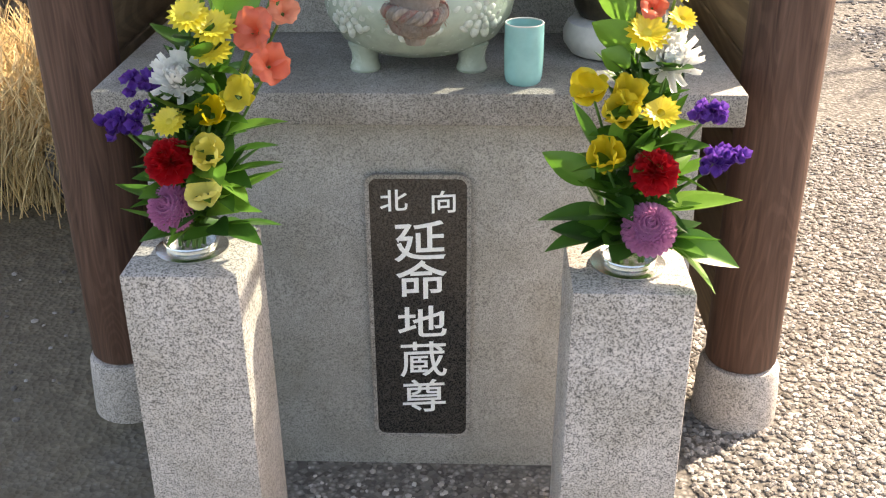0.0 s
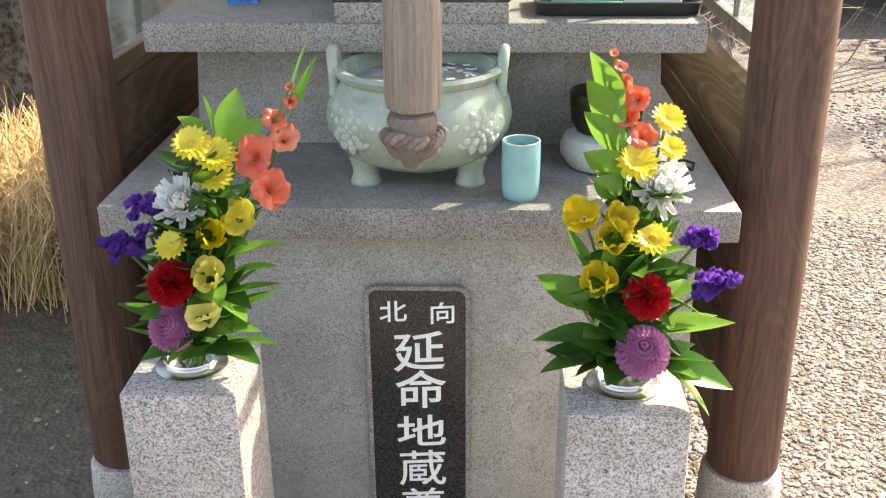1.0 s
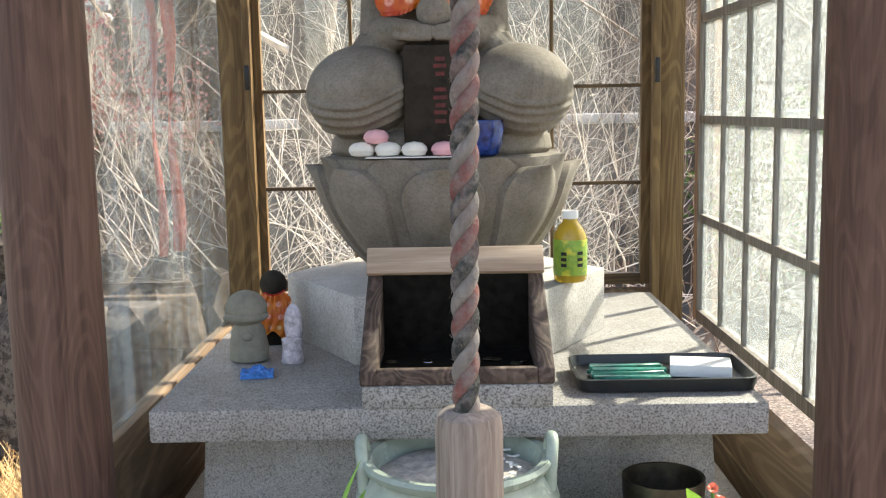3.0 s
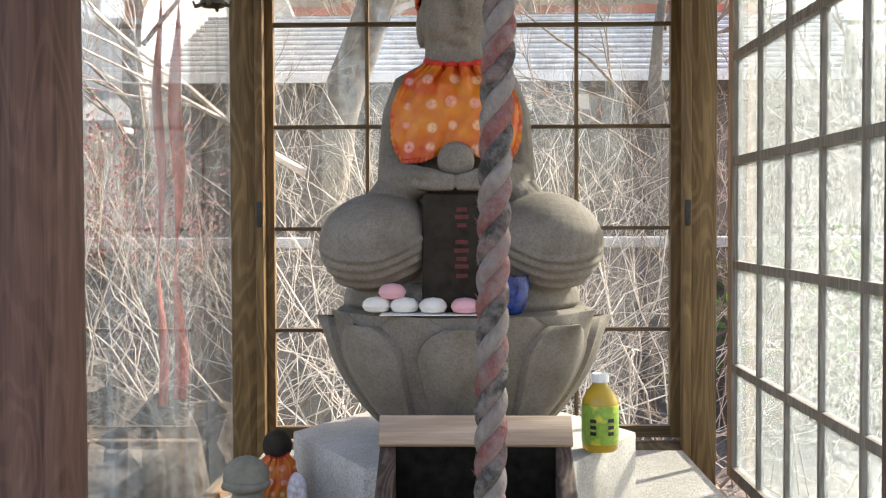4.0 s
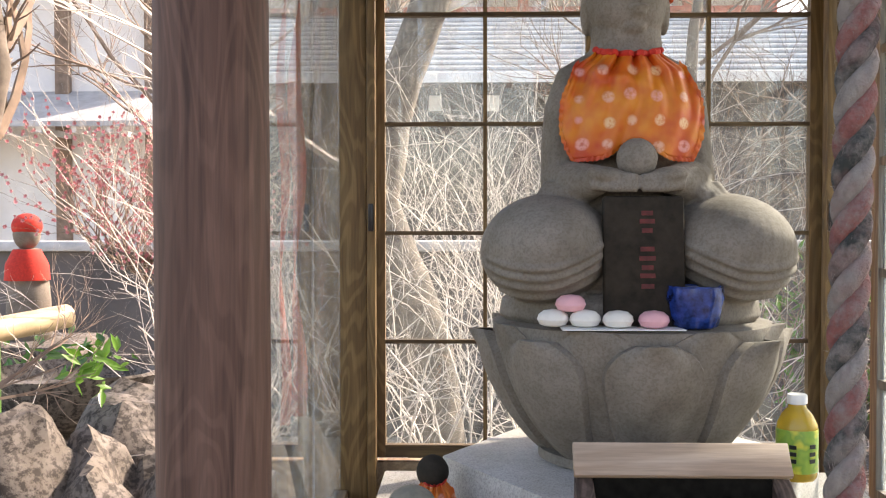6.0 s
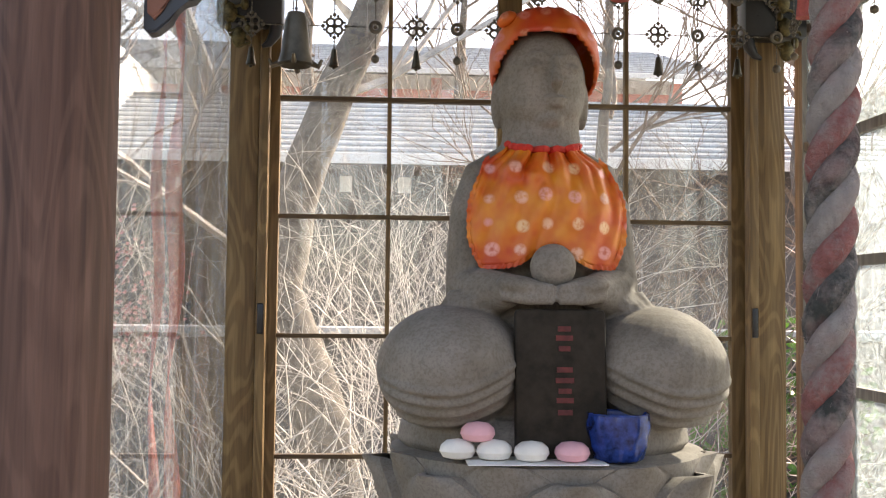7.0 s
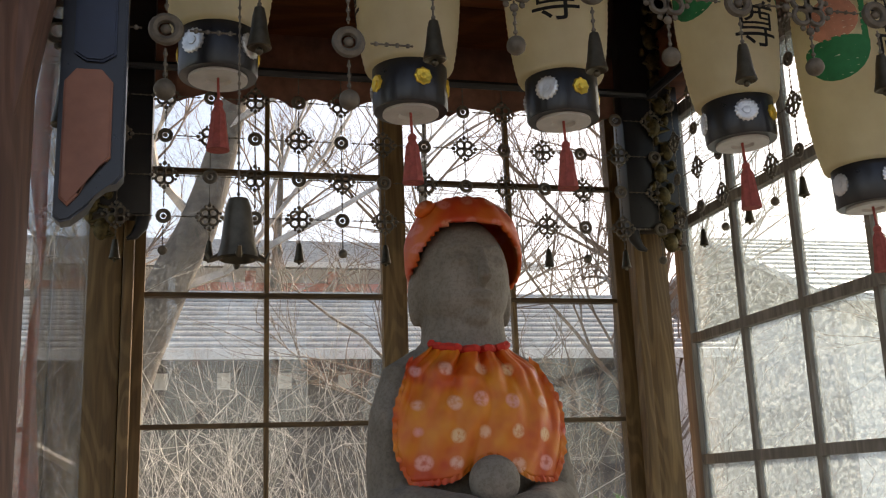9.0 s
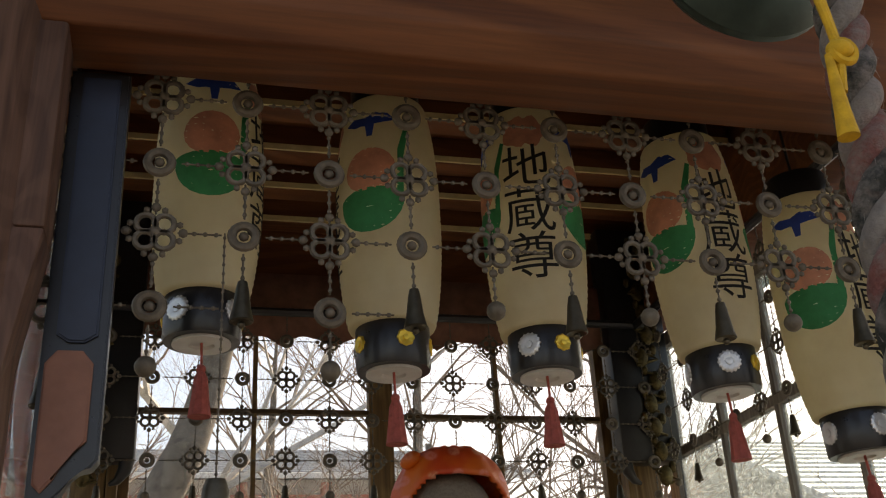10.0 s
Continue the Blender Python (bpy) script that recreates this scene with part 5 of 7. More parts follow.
random.seed(11)
LOW_LEAVES = [(-0.03, -0.02, 0.055, 190, 10, 0.12, 0.042, 0), (-0.03, -0.02, 0.09, 175, 5, 0.13, 0.040, 0), (-0.02, -0.03, 0.055, 215, 6, 0.09, 0.036, 0),
              (-0.02, -0.02, 0.13, 160, 15, 0.11, 0.038, 0), (0.03, -0.02, 0.05, -10, 12, 0.12, 0.044, 0), (0.03, -0.03, 0.055, -35, 5, 0.10, 0.038, 0),
              (0.03, 0.0, 0.09, 5, 20, 0.13, 0.034, 1), (0.0, -0.03, 0.06, 270, 10, 0.05, 0.030, 0), (0.02, -0.03, 0.06, 300, 8, 0.07, 0.034, 0), (-0.02, -0.03, 0.06, 240, 8, 0.07, 0.032, 0)]
bouquet(-0.335, 1.42, [
    ("pompon", "pink", -0.032, -0.06, 0.098, 0.036), ("carnation", "red", -0.028, -0.05, 0.166, 0.036), ("ruffle", "cream", 0.030, -0.05, 0.176, 0.032),
    ("ruffle", "cream", 0.020, -0.06, 0.120, 0.028), ("ruffle", "yellow", 0.036, -0.04, 0.236, 0.028), ("ruffle", "cream", 0.072, -0.02, 0.258, 0.028),
    ("daisy", "yellow", -0.022, -0.05, 0.228, 0.022), ("statice", "purple", -0.100, -0.03, 0.212, 0.034), ("statice", "purple", -0.062, -0.02, 0.275, 0.028), ("statice", "purple", -0.060, -0.03, 0.238, 0.018),
    ("spider", "white", -0.010, -0.03, 0.290, 0.042), ("daisy", "yellow", 0.002, -0.02, 0.402, 0.026), ("daisy", "yellow", 0.038, -0.02, 0.378, 0.028), ("daisy", "yellow", 0.034, -0.02, 0.338, 0.026),
    ("glad", "orange", 0.118, -0.02, 0.315, 0.042), ("glad", "orange", 0.092, -0.02, 0.375, 0.044), ("glad", "orange", 0.130, 0.0, 0.405, 0.032), ("glad", "orange", 0.116, 0.0, 0.445, 0.024),
    ("glad", "orange", 0.138, 0.0, 0.485, 0.015), ("glad", "orange", 0.134, 0.0, 0.520, 0.010)],
    LOW_LEAVES + [(0.03, 0, 0.40, 120, 55, 0.09, 0.036, 1), (0.04, 0, 0.40, 60, 60, 0.10, 0.036, 1), (0.05, 0, 0.39, 10, 35, 0.08, 0.032, 1), (0.02, 0, 0.40, 170, 35, 0.07, 0.03, 1),
                  (0.135, 0, 0.47, 40, 75, 0.14, 0.012, 1), (0.14, 0, 0.46, 20, 65, 0.11, 0.012, 1), (0.05, -0.03, 0.20, 5, 25, 0.11, 0.03, 1), (0.04, -0.03, 0.14, -5, 15, 0.12, 0.03, 1)], 3, 0.028, 0.08)
bouquet(0.335, 1.385, [
    ("pompon", "pink", 0.016, -0.06, 0.088, 0.040), ("carnation", "red", 0.018, -0.05, 0.170, 0.034), ("ruffle", "yellow", -0.050, -0.04, 0.186, 0.034), ("ruffle", "yellow", -0.032, -0.04, 0.252, 0.034),
    ("ruffle", "yellow", -0.068, -0.03, 0.288, 0.028), ("ruffle", "yellow", -0.020, -0.03, 0.285, 0.028), ("daisy", "yellow", 0.022, -0.04, 0.255, 0.024), ("spider", "white", 0.044, -0.02, 0.335, 0.042),
    ("daisy", "yellow", 0.018, -0.02, 0.385, 0.028), ("daisy", "yellow", 0.072, 0.0, 0.465, 0.022), ("daisy", "yellow", 0.070, 0.0, 0.405, 0.018), ("statice", "purple", 0.096, -0.01, 0.245, 0.030),
    ("statice", "purple", 0.112, -0.03, 0.180, 0.034), ("glad", "orange", 0.034, 0.0, 0.43, 0.028), ("glad", "orange", 0.018, 0.0, 0.47, 0.026), ("glad", "orange", 0.036, 0.0, 0.51, 0.024),
    ("glad", "orange", 0.020, 0.0, 0.545, 0.020), ("glad", "orange", 0.022, 0.0, 0.585, 0.013), ("glad", "orange", 0.018, 0.0, 0.62, 0.009)],
    LOW_LEAVES + [(0.05, -0.02, 0.10, -5, 10, 0.13, 0.046, 1), (0.05, -0.03, 0.06, -20, -8, 0.13, 0.046, 1), (0.05, -0.03, 0.05, -40, -18, 0.12, 0.042, 1), (0.05, -0.02, 0.15, 5, 20, 0.12, 0.044, 1),
                  (0.0, -0.01, 0.40, 165, 48, 0.095, 0.034, 1), (0.0, -0.01, 0.44, 165, 62, 0.105, 0.034, 1), (0.0, -0.02, 0.355, 180, 35, 0.09, 0.034, 1), (0.0, -0.01, 0.48, 150, 72, 0.11, 0.032, 1), (-0.01, -0.02, 0.325, 190, 30, 0.06, 0.028, 1),
                  (-0.06, -0.02, 0.14, 170, 30, 0.11, 0.036, 0), (-0.06, -0.02, 0.19, 150, 50, 0.10, 0.032, 0), (-0.05, -0.03, 0.06, 200, 5, 0.10, 0.036, 0), (-0.02, -0.03, 0.20, 240, 70, 0.10, 0.036, 1)], 8, 0.0, -0.16)

# ---- paper lanterns ----
def paper_mat():
    m = Mat("lantern_paper", 0.8)
    c = m.ramp(m.noise(12, 4), [(0.3, (0.74, 0.65, 0.44)), (0.7, (0.87, 0.80, 0.59))])
    w = m.node("ShaderNodeTexWave", Scale=32.0, Distortion=0.3)
    w.bands_direction = "Z"
    m.link(m.co, w.inputs["Vector"])
    m.color(c)
    tr = m.node("ShaderNodeBsdfTranslucent")
    m.link(c, tr.inputs[0])
    mx = m.node("ShaderNodeMixShader", Fac=0.6)
    m.link(m.b.outputs[0], mx.inputs[1])
    m.link(tr.outputs[0], mx.inputs[2])
    m.link(mx.outputs[0], m.t.nodes["Material Output"].inputs[0])
    return m.m


LPAPER = paper_mat()
INK = plain("black_ink", (0.012, 0.011, 0.010), 0.7, 0, 0.2, 50)
L_GREEN = plain("green_paint", (0.010, 0.20, 0.065), 0.7, 0, 0.2, 40)
L_BLUE = plain("blue_paint", (0.012, 0.045, 0.26), 0.7, 0, 0.2, 40)
L_PINK = plain("pale_pink_paint", (0.56, 0.24, 0.15), 0.8, 0, 0.25, 30)
TASSEL = plain("faded_red_tassel", (0.34, 0.075, 0.06), 0.9, 0, 0.25, 120, bumped=0.6)


def lantern_r(z):
    """Radius of the paper body at height z over its lower end (0 to 0.33)."""
    s = max(0.0, min(1.0, z / 0.33))
    return 0.046 + 0.024 * min(1.0, math.sin(math.pi * (0.04 + 0.92 * s)) ** 0.45 * 1.02)


def wrapped(pts_faces, z_mid, turn, off=0.0012):
    """Lays a flat mesh (x, z) on the lantern's round face."""
    me = pts_faces
    for v in me.vertices if hasattr(me, "vertices") else me.verts:
        x, y, z = v.co
        zz = z + z_mid
        r = lantern_r(zz) + off + max(0, -y) * 0.0
        a = radians(turn) + x / lantern_r(0.16)
        v.co = (r * math.cos(a), r * math.sin(a), zz)


def patch(shape, z_mid, turn, off):
    b = bmesh.new()
    pts = shape
    n = 10
    # filled by a fan of small quads towards the middle, so that it follows the round face
    cxm = sum(p[0] for p in pts) / len(pts)
    czm = sum(p[1] for p in pts) / len(pts)
    rings_ = []
    for k in range(1, 6):
        f = k / 5
        rings_.append([b.verts.new((cxm + (x - cxm) * f, 0, czm + (z - czm) * f)) for x, z in pts])
    b.faces.new(rings_[0])
    for p, q in zip(rings_, rings_[1:]):
        for i in range(len(pts)):
            b.faces.new((p[i], p[(i + 1) % len(pts)], q[(i + 1) % len(pts)], q[i]))
    wrapped(b, z_mid, turn, off)
    return b


def blob(w, h, n=20, lobes=0.0, k=3, flat=False):
    pts = []
    for i in range(n):
        a = 2 * math.pi * i / n
        r = 1 + lobes * math.cos(k * a)
        pts.append((w * r * math.cos(a), (h * r * math.sin(a)) if not (flat and math.sin(a) > 0) else h * 0.25 * math.sin(a)))
    return pts


def lantern(x, y, z, turn, tilt, seen):
    """A lantern whose paper's lower end is at z; turn: degrees to which its writing faces."""
    t = thing("paper_lantern", (0, 0, 0), "cream paper lantern with black characters, painting and a red tassel", "lantern", "hanging lanterns")
    n = 34
    b = bmesh.new()
    prof = []
    for k in range(n * 2 + 1):
        zz = 0.33 * k / (n * 2)
        prof.append((lantern_r(zz) + (0.0011 if k % 2 else 0.0), zz))
    lathe(b, prof, 40)
    part("paper_body", b, LPAPER, t, angle=80)
    b = bmesh.new()
    lathe(b, [(0.034, -0.056), (0.047, -0.056), (0.0485, -0.052), (0.0485, 0.002), (0.046, 0.006), (0.03, 0.006)], 36)
    part("base_cap", b, BLACK_LACQUER, t, "black lacquered lower cap")
    b = bmesh.new()
    lathe(b, [(0.036, -0.0562), (0.0362, -0.060), (0.016, -0.060), (0.014, -0.056)], 30)
    part("base_plate", b, WHITE_CERAMIC, t, "pale base plate")
    b = bmesh.new()
    lathe(b, [(0.03, 0.326), (0.048, 0.328), (0.049, 0.334), (0.049, 0.368), (0.046, 0.374), (0.02, 0.376)], 36)
    part("top_cap", b, BLACK_LACQUER, t, "black lacquered upper cap")
    b = bmesh.new()
    tube(b, [(0, 0, 0.37), (0, 0, 0.60)], 0.0022, 6)
    part("cord", b, INK, t)
    for k, (da, mat) in enumerate(((-22, SILVER), (32, GOLD), (112, GOLD), (-112, SILVER), (180, GOLD))):
        b = bmesh.new()
        a = radians(turn + da)
        d = Vector((math.cos(a), math.sin(a), 0))
        m = facing(d * 0.0488 + Vector((0, 0, -0.025)), d)
        r = 0.0165 if mat is SILVER else 0.012
        pet = 16 if mat is SILVER else 8
        lathe(b, [(r, -0.002), (r, 0.0006), (r * 0.85, 0.0018), (r * 0.35, 0.0008), (r * 0.3, 0.0022), (0.0001, 0.0026)], pet * 4, m.translation, m.to_3x3(),
              wave=lambda a, k: 1 - (0.12 if k < 3 else 0.25 if k == 3 else 0.0) * (0.5 - 0.5 * math.cos(pet * a)))
        part("crest", b, mat, t, "round metal crest")
    for ch, zz in (("地", 0.222), ("蔵", 0.154), ("尊", 0.086)):
        ob = writing("character", ch, 0.072, INK, t, pose(0, 0, 0, 90, 0, 0), 0.0001, "", 0.0)
        tb = bmesh.new()
        tb.from_mesh(ob.data)
        bmesh.ops.triangulate(tb, faces=tb.faces[:])
        for _ in range(3):
            bmesh.ops.subdivide_edges(tb, edges=[e for e in tb.edges if e.calc_length() > 0.007], cuts=1)
            bmesh.ops.triangulate(tb, faces=tb.faces[:])
        tb.to_mesh(ob.data)
        tb.free()
        wrapped(ob.data, zz, turn, 0.0020)
    for da in (72, -72):
        part("painted_leaf", patch(blob(0.047, 0.052, 24, 0.0, 3, True), 0.166, turn + da, 0.0012), L_GREEN, t, "green painted leaf")
        part("painted_stalk", patch([(-0.005, -0.07), (0.004, -0.07), (0.006, 0.0), (0.016, 0.045), (0.010, 0.048), (-0.002, 0.01)], 0.225, turn + da + 34, 0.0013), L_GREEN, t, "green painted stalk")
        part("painted_fruit", patch(blob(0.034, 0.036, 20, 0.08, 2), 0.206, turn + da, 0.0011), L_PINK, t, "pale pink painted fruit")
        part("painted_bird", patch([(-0.042, 0.006), (-0.026, 0.013), (-0.006, 0.010), (0.010, 0.017), (0.028, 0.014), (0.040, 0.002), (0.022, -0.001), (0.008, -0.003), (0.005, -0.022), (-0.003, -0.022), (-0.006, -0.004), (-0.024, -0.003)], 0.280, turn + da, 0.0013), L_BLUE, t, "blue painted motif")
        part("painted_bloom", patch(blob(0.022, 0.026, 20, 0.1, 5), 0.285, turn + da * 0.12, 0.0012), L_PINK, t, "pale pink painted bloom")
    b = bmesh.new()
    tube(b, [(0, 0, -0.056), (0.001, 0, -0.085)], 0.0018, 6)
    ball(b, (0.001, 0, -0.090), 0.006, 10, 8)
    tas = part("tassel", b, TASSEL, t, "faded red tassel")
    b = bmesh.new()
    lathe(b, [(0.004, -0.092), (0.008, -0.102), (0.010, -0.125), (0.014, -0.150), (0.0001, -0.149)], 18, (0.001, 0, 0), wave=lambda a, k: 1 + 0.10 * math.sin(9 * a + k))
    part("fringe", b, TASSEL, tas)
    t.matrix_basis = pose(x, y, z, 0, tilt, 0)
    return t


for x, z, turn, tilt in ((-0.425, 2.350, -18, 0), (-0.183, 2.318, 166, 0), (0.025, 2.318, -112, 0), (0.285, 2.300, -86, -2.0), (0.480, 2.215, -66, -2.5)):
    lantern(x, 2.20, z, turn, tilt, True)
bm = bmesh.new()
tube(bm, [(-0.66, 2.20, 2.79), (0.66, 2.20, 2.79)], 0.012, 10)
solid("lantern_rail", bm, BEAM_WOOD, "wooden rail from which the lanterns hang", "rail", kind="structure")

# ---- metal pendant curtains ----
def flower_link(b, c, s, m):
    for k in range(4):
        a = math.pi / 4 + k * math.pi / 2
        ring(b, Vector(c) + m.to_3x3() @ Vector((0.0105 * s * math.cos(a), 0.0105 * s * math.sin(a), 0)), 0.0078 * s, 0.0026 * s, m, 12, 6)
        a = k * math.pi / 2
        ball(b, Vector(c) + m.to_3x3() @ Vector((0.0225 * s * math.cos(a), 0.0225 * s * math.sin(a), 0)), (0.0042 * s, 0.0042 * s, 0.003 * s), 8, 6, m)
        for e in (-0.35, 0.35):
            ball(b, Vector(c) + m.to_3x3() @ Vector((0.021 * s * math.cos(a + e), 0.021 * s * math.sin(a + e), 0)), (0.0030 * s, 0.0030 * s, 0.0022 * s), 6, 5, m)
    ball(b, c, (0.005 * s, 0.005 * s, 0.004 * s), 10, 6, m)


def ring_link(b, c, s, m):
    ring(b, c, 0.0098 * s, 0.0040 * s, m, 18, 8)
    ball(b, c, (0.0045 * s, 0.0045 * s, 0.0035 * s), 8, 6, m)


def bell(b, c, s):
    lathe(b, [(0.0001, 0.018 * s), (0.0040 * s, 0.017 * s), (0.0055 * s, 0.010 * s), (0.0075 * s, -0.006 * s), (0.0100 * s, -0.017 * s), (0.0088 * s, -0.018 * s), (0.0001, -0.012 * s)], 14, c)
    ball(b, Vector(c) + Vector((0, 0, -0.020 * s)), 0.0032 * s, 8, 6)


def chain(b, a, c, s=1.0):
    a, c = Vector(a), Vector(c)
    n = max(2, int((c - a).length / 0.011))
    tube(b, [a, c], 0.0009 * s, 4)
    for k in range(n):
        ball(b, a.lerp(c, (k + 0.5) / n), 0.0021 * s, 6, 4)


def curtain(name, origin, along, count, pitch, ztop, rows, label, s=1.0, longer=(), par=0):
    """Hanging strings of flower and ring links, with cross chains: one thing a string."""
    ax = Vector(along)
    m = Matrix(((ax.x, 0, -ax.y), (ax.y, 0, ax.x), (0, 1, 0))).to_4x4()
    dz = 0.0875
    for i in range(count):
        p = Vector(origin) + ax * pitch * i
        t = thing("pendant_string", (p.x, p.y, ztop), label, "hanging ornament", name)
        last = ztop + dz * 0.8
        n = rows + (1 if i in longer else 0)
        for j in range(n):
            c = (p.x, p.y, ztop - dz * j)
            is_flower = (i + j + par) % 2 == 0
            b = bmesh.new()
            (flower_link if is_flower else ring_link)(b, c, s, m)
            part("flower_link" if is_flower else "ring_link", b, BRONZE_GREY, t)
            b = bmesh.new()
            chain(b, (p.x, p.y, last), (p.x, p.y, c[2] + 0.016 * s), s)
            part("chain", b, BRONZE_GREY, t)
            last = c[2] - 0.016 * s
            if i + 1 < count and j % 1 == 0:
                b = bmesh.new()
                q = p + ax * pitch
                chain(b, Vector(c) + ax * 0.018 * s, Vector((q.x, q.y, c[2])) - ax * 0.018 * s, s)
                part("cross_chain", b, BRONZE_GREY, t)
        end = last - (0.045 if (i + n) % 2 else 0.035)
        b = bmesh.new()
        chain(b, (p.x, p.y, last), (p.x, p.y, end), s)
        part("chain", b, BRONZE_GREY, t)
        b = bmesh.new()
        if (i + rows) % 2:
            ball(b, (p.x, p.y, end - 0.008 * s), 0.0085 * s, 12, 8)
            part("bead", b, BRONZE_GREY, t)
        else:
            bell(b, (p.x, p.y, end - 0.016 * s), s)
            part("bell", b, BRONZE, t)


curtain("rear pendant curtain", (-0.60, 3.10, 0), (1, 0, 0), 14, 0.0925, 2.6225, 4, "string of dark bronze flower and ring links with a small bell", 1.15, (), 1)
curtain("side pendant curtain", (0.60, 2.16, 0), (0, 1, 0), 10, 0.0925, 2.6225, 4, "string of bronze links hanging before the side window")
curtain("front pendant curtain", (-0.58, 2.02, 0), (1, 0, 0), 13, 0.0965, 2.62, 4, "string of dull bronze links before the lanterns", 1.35, (0, 1, 3))
bm = bmesh.new()
for a, c in (((-0.62, 3.10, 2.69), (0.62, 3.10, 2.69)), ((0.60, 2.02, 2.69), (0.60, 3.10, 2.69)), ((-0.62, 2.02, 2.77), (0.62, 2.02, 2.77))):
    tube(bm, [a, c], 0.010, 8)
solid("canopy_frame", bm, BLACK_LACQUER, "black lacquered frame carrying the pendant curtains", "canopy frame", kind="structure")

t = thing("wind_bell", (-0.408, 2.0, 2.02), "large dark bronze bell with a curled lower edge", "bell")
bm = bmesh.new()
lathe(bm, [(0.0001, 0.046), (0.010, 0.045), (0.013, 0.036), (0.017, 0.0), (0.021, -0.016), (0.018, -0.018), (0.0001, 0.0)], 20, (-0.408, 2.0, 2.036))
part("bell", bm, BRONZE, t)
for k in range(4):
    bm = bmesh.new()
    a = radians(90 * k)
    d = Vector((math.cos(a), math.sin(a), 0))
    o = Vector((-0.408, 2.0, 2.036))
    tube(bm, [o + d * 0.018 + Vector((0, 0, -0.014)), o + d * 0.027 + Vector((0, 0, -0.018)), o + d * 0.031 + Vector((0, 0, -0.010))], [0.004, 0.0035, 0.002], 6)
    part("curl", bm, BRONZE, t)
bm = bmesh.new()
chain(bm, (-0.408, 2.0, 2.081), (-0.408, 2.02, 2.36))
part("chain", bm, BRONZE_GREY, t)

# scalloped valance over the rear window
bm = bmesh.new()
top, bot = [], []
for k in range(121):
    x = -0.60 + 1.20 * k / 120
    top.append(bm.verts.new((x, 3.145, 2.80)))
    bot.append(bm.verts.new((x, 3.145 + 0.006 * math.sin(k * 0.9), 2.628 + 0.022 * abs(math.sin(math.pi * k / 12)))))
for k in range(120):
    bm.faces.new((top[k], top[k + 1], bot[k + 1], bot[k]))
val = solid("valance", bm, plain("faded_brown_cloth", (0.20, 0.09, 0.06), 0.85, 0, 0.25, 30.0), "faded reddish brown scalloped valance over the rear window", "valance")
sd = val.modifiers.new("thick", "SOLIDIFY")
sd.thickness = 0.003

# dark carved posts beside the rear window's upper part
GILT = plain("tarnished_gilt", (0.10, 0.075, 0.03), 0.5, 0.7, 0.6, 90.0, bumped=0.8)
for sx in (-1, 1):
    t = thing("carved_post", (sx * 0.60, 3.12, 2.20), "black lacquered hanging post with tarnished gilt carving", "post", "carved posts")
    bm = bmesh.new()
    box(bm, sx * 0.607 - 0.074, sx * 0.607 + 0.074, 3.11, 3.17, 2.365, 2.95, 0.006)
    tube(bm, [(sx * 0.548, 3.135, 2.37), (sx * 0.552, 3.135, 2.345), (sx * 0.565, 3.135, 2.325), (sx * 0.580, 3.135, 2.318)], [0.016, 0.014, 0.009, 0.004], 10)
    part("post", bm, BLACK_LACQUER, t)
    for k in range(11):
        bm = bmesh.new()
        z = 2.33 + k * 0.056
        o = sx * (0.628 + 0.010 * math.sin(k * 2.1))
        ball(bm, (o - 0.012 * (k % 2), 3.104, z), (0.017, 0.012, 0.024), 10, 8)
        ball(bm, (o + 0.020, 3.105, z + 0.02), (0.010, 0.010, 0.014), 8, 6)
        ball(bm, (o - 0.024, 3.105, z + 0.024), (0.008, 0.010, 0.012), 8, 6)
        tube(bm, [(o + 0.028 * math.sin(a * 1.3 + k), 3.100, z - 0.02 + 0.008 * a) for a in range(6)], 0.0035, 6)
        part("carving", bm, GILT, t)

# rafters under the ceiling
for k in range(8):
    bm = bmesh.new()
    y = 2.02 + k * 0.165
    box(bm, -0.66, 0.66, y - 0.026, y + 0.026, 2.935, 2.998, 0.002)
    solid("rafter", bm, BEAM_WOOD, "reddish brown ceiling rafter", "rafter", "ceiling rafters", "structure")
    # the golden light along the rafter's lower edge, put in as a pale strip
    bm = bmesh.new()
    box(bm, -0.655, 0.655, y - 0.032, y - 0.0265, 2.937, 2.950)
    solid("rafter_edge", bm, plain("rafter_edge_light", (0.62, 0.50, 0.26), 0.5), "pale golden strip standing for light on a rafter edge", "rafter", "ceiling rafters", "structure")

# bracket arm by the front pillar
t = thing("bracket_arm", (-0.60, 1.99, 2.05), "carved wooden bracket with a dark blue painted panel", "bracket", kind="structure")
def flat_board(outline, y0, y1):
    b = bmesh.new()
    plate(b, outline, y0, y1)
    bmesh.ops.bevel(b, geom=[e for e in b.edges if abs(e.verts[0].co.y - y0) < 1e-6 and abs(e.verts[1].co.y - y0) < 1e-6], offset=0.002, segments=2, affect="EDGES")
    return b


part("arm", flat_board([(-0.583, 2.54), (-0.583, 2.056), (-0.577, 2.051), (-0.568, 2.053), (-0.553, 2.066), (-0.546, 2.080), (-0.537, 2.088), (-0.526, 2.091), (-0.520, 2.099), (-0.520, 2.54)], 1.992, 2.016), BLACK_LACQUER, t)
part("end_panel", flat_board([(-0.578, 2.074), (-0.578, 2.193), (-0.567, 2.207), (-0.543, 2.207), (-0.532, 2.194), (-0.532, 2.116), (-0.550, 2.098), (-0.560, 2.078), (-0.570, 2.066)], 1.986, 1.9918),
     plain("salmon_paint", (0.27, 0.125, 0.088), 0.7, 0, 0.15, 30.0), t, "dull salmon painted end panel")
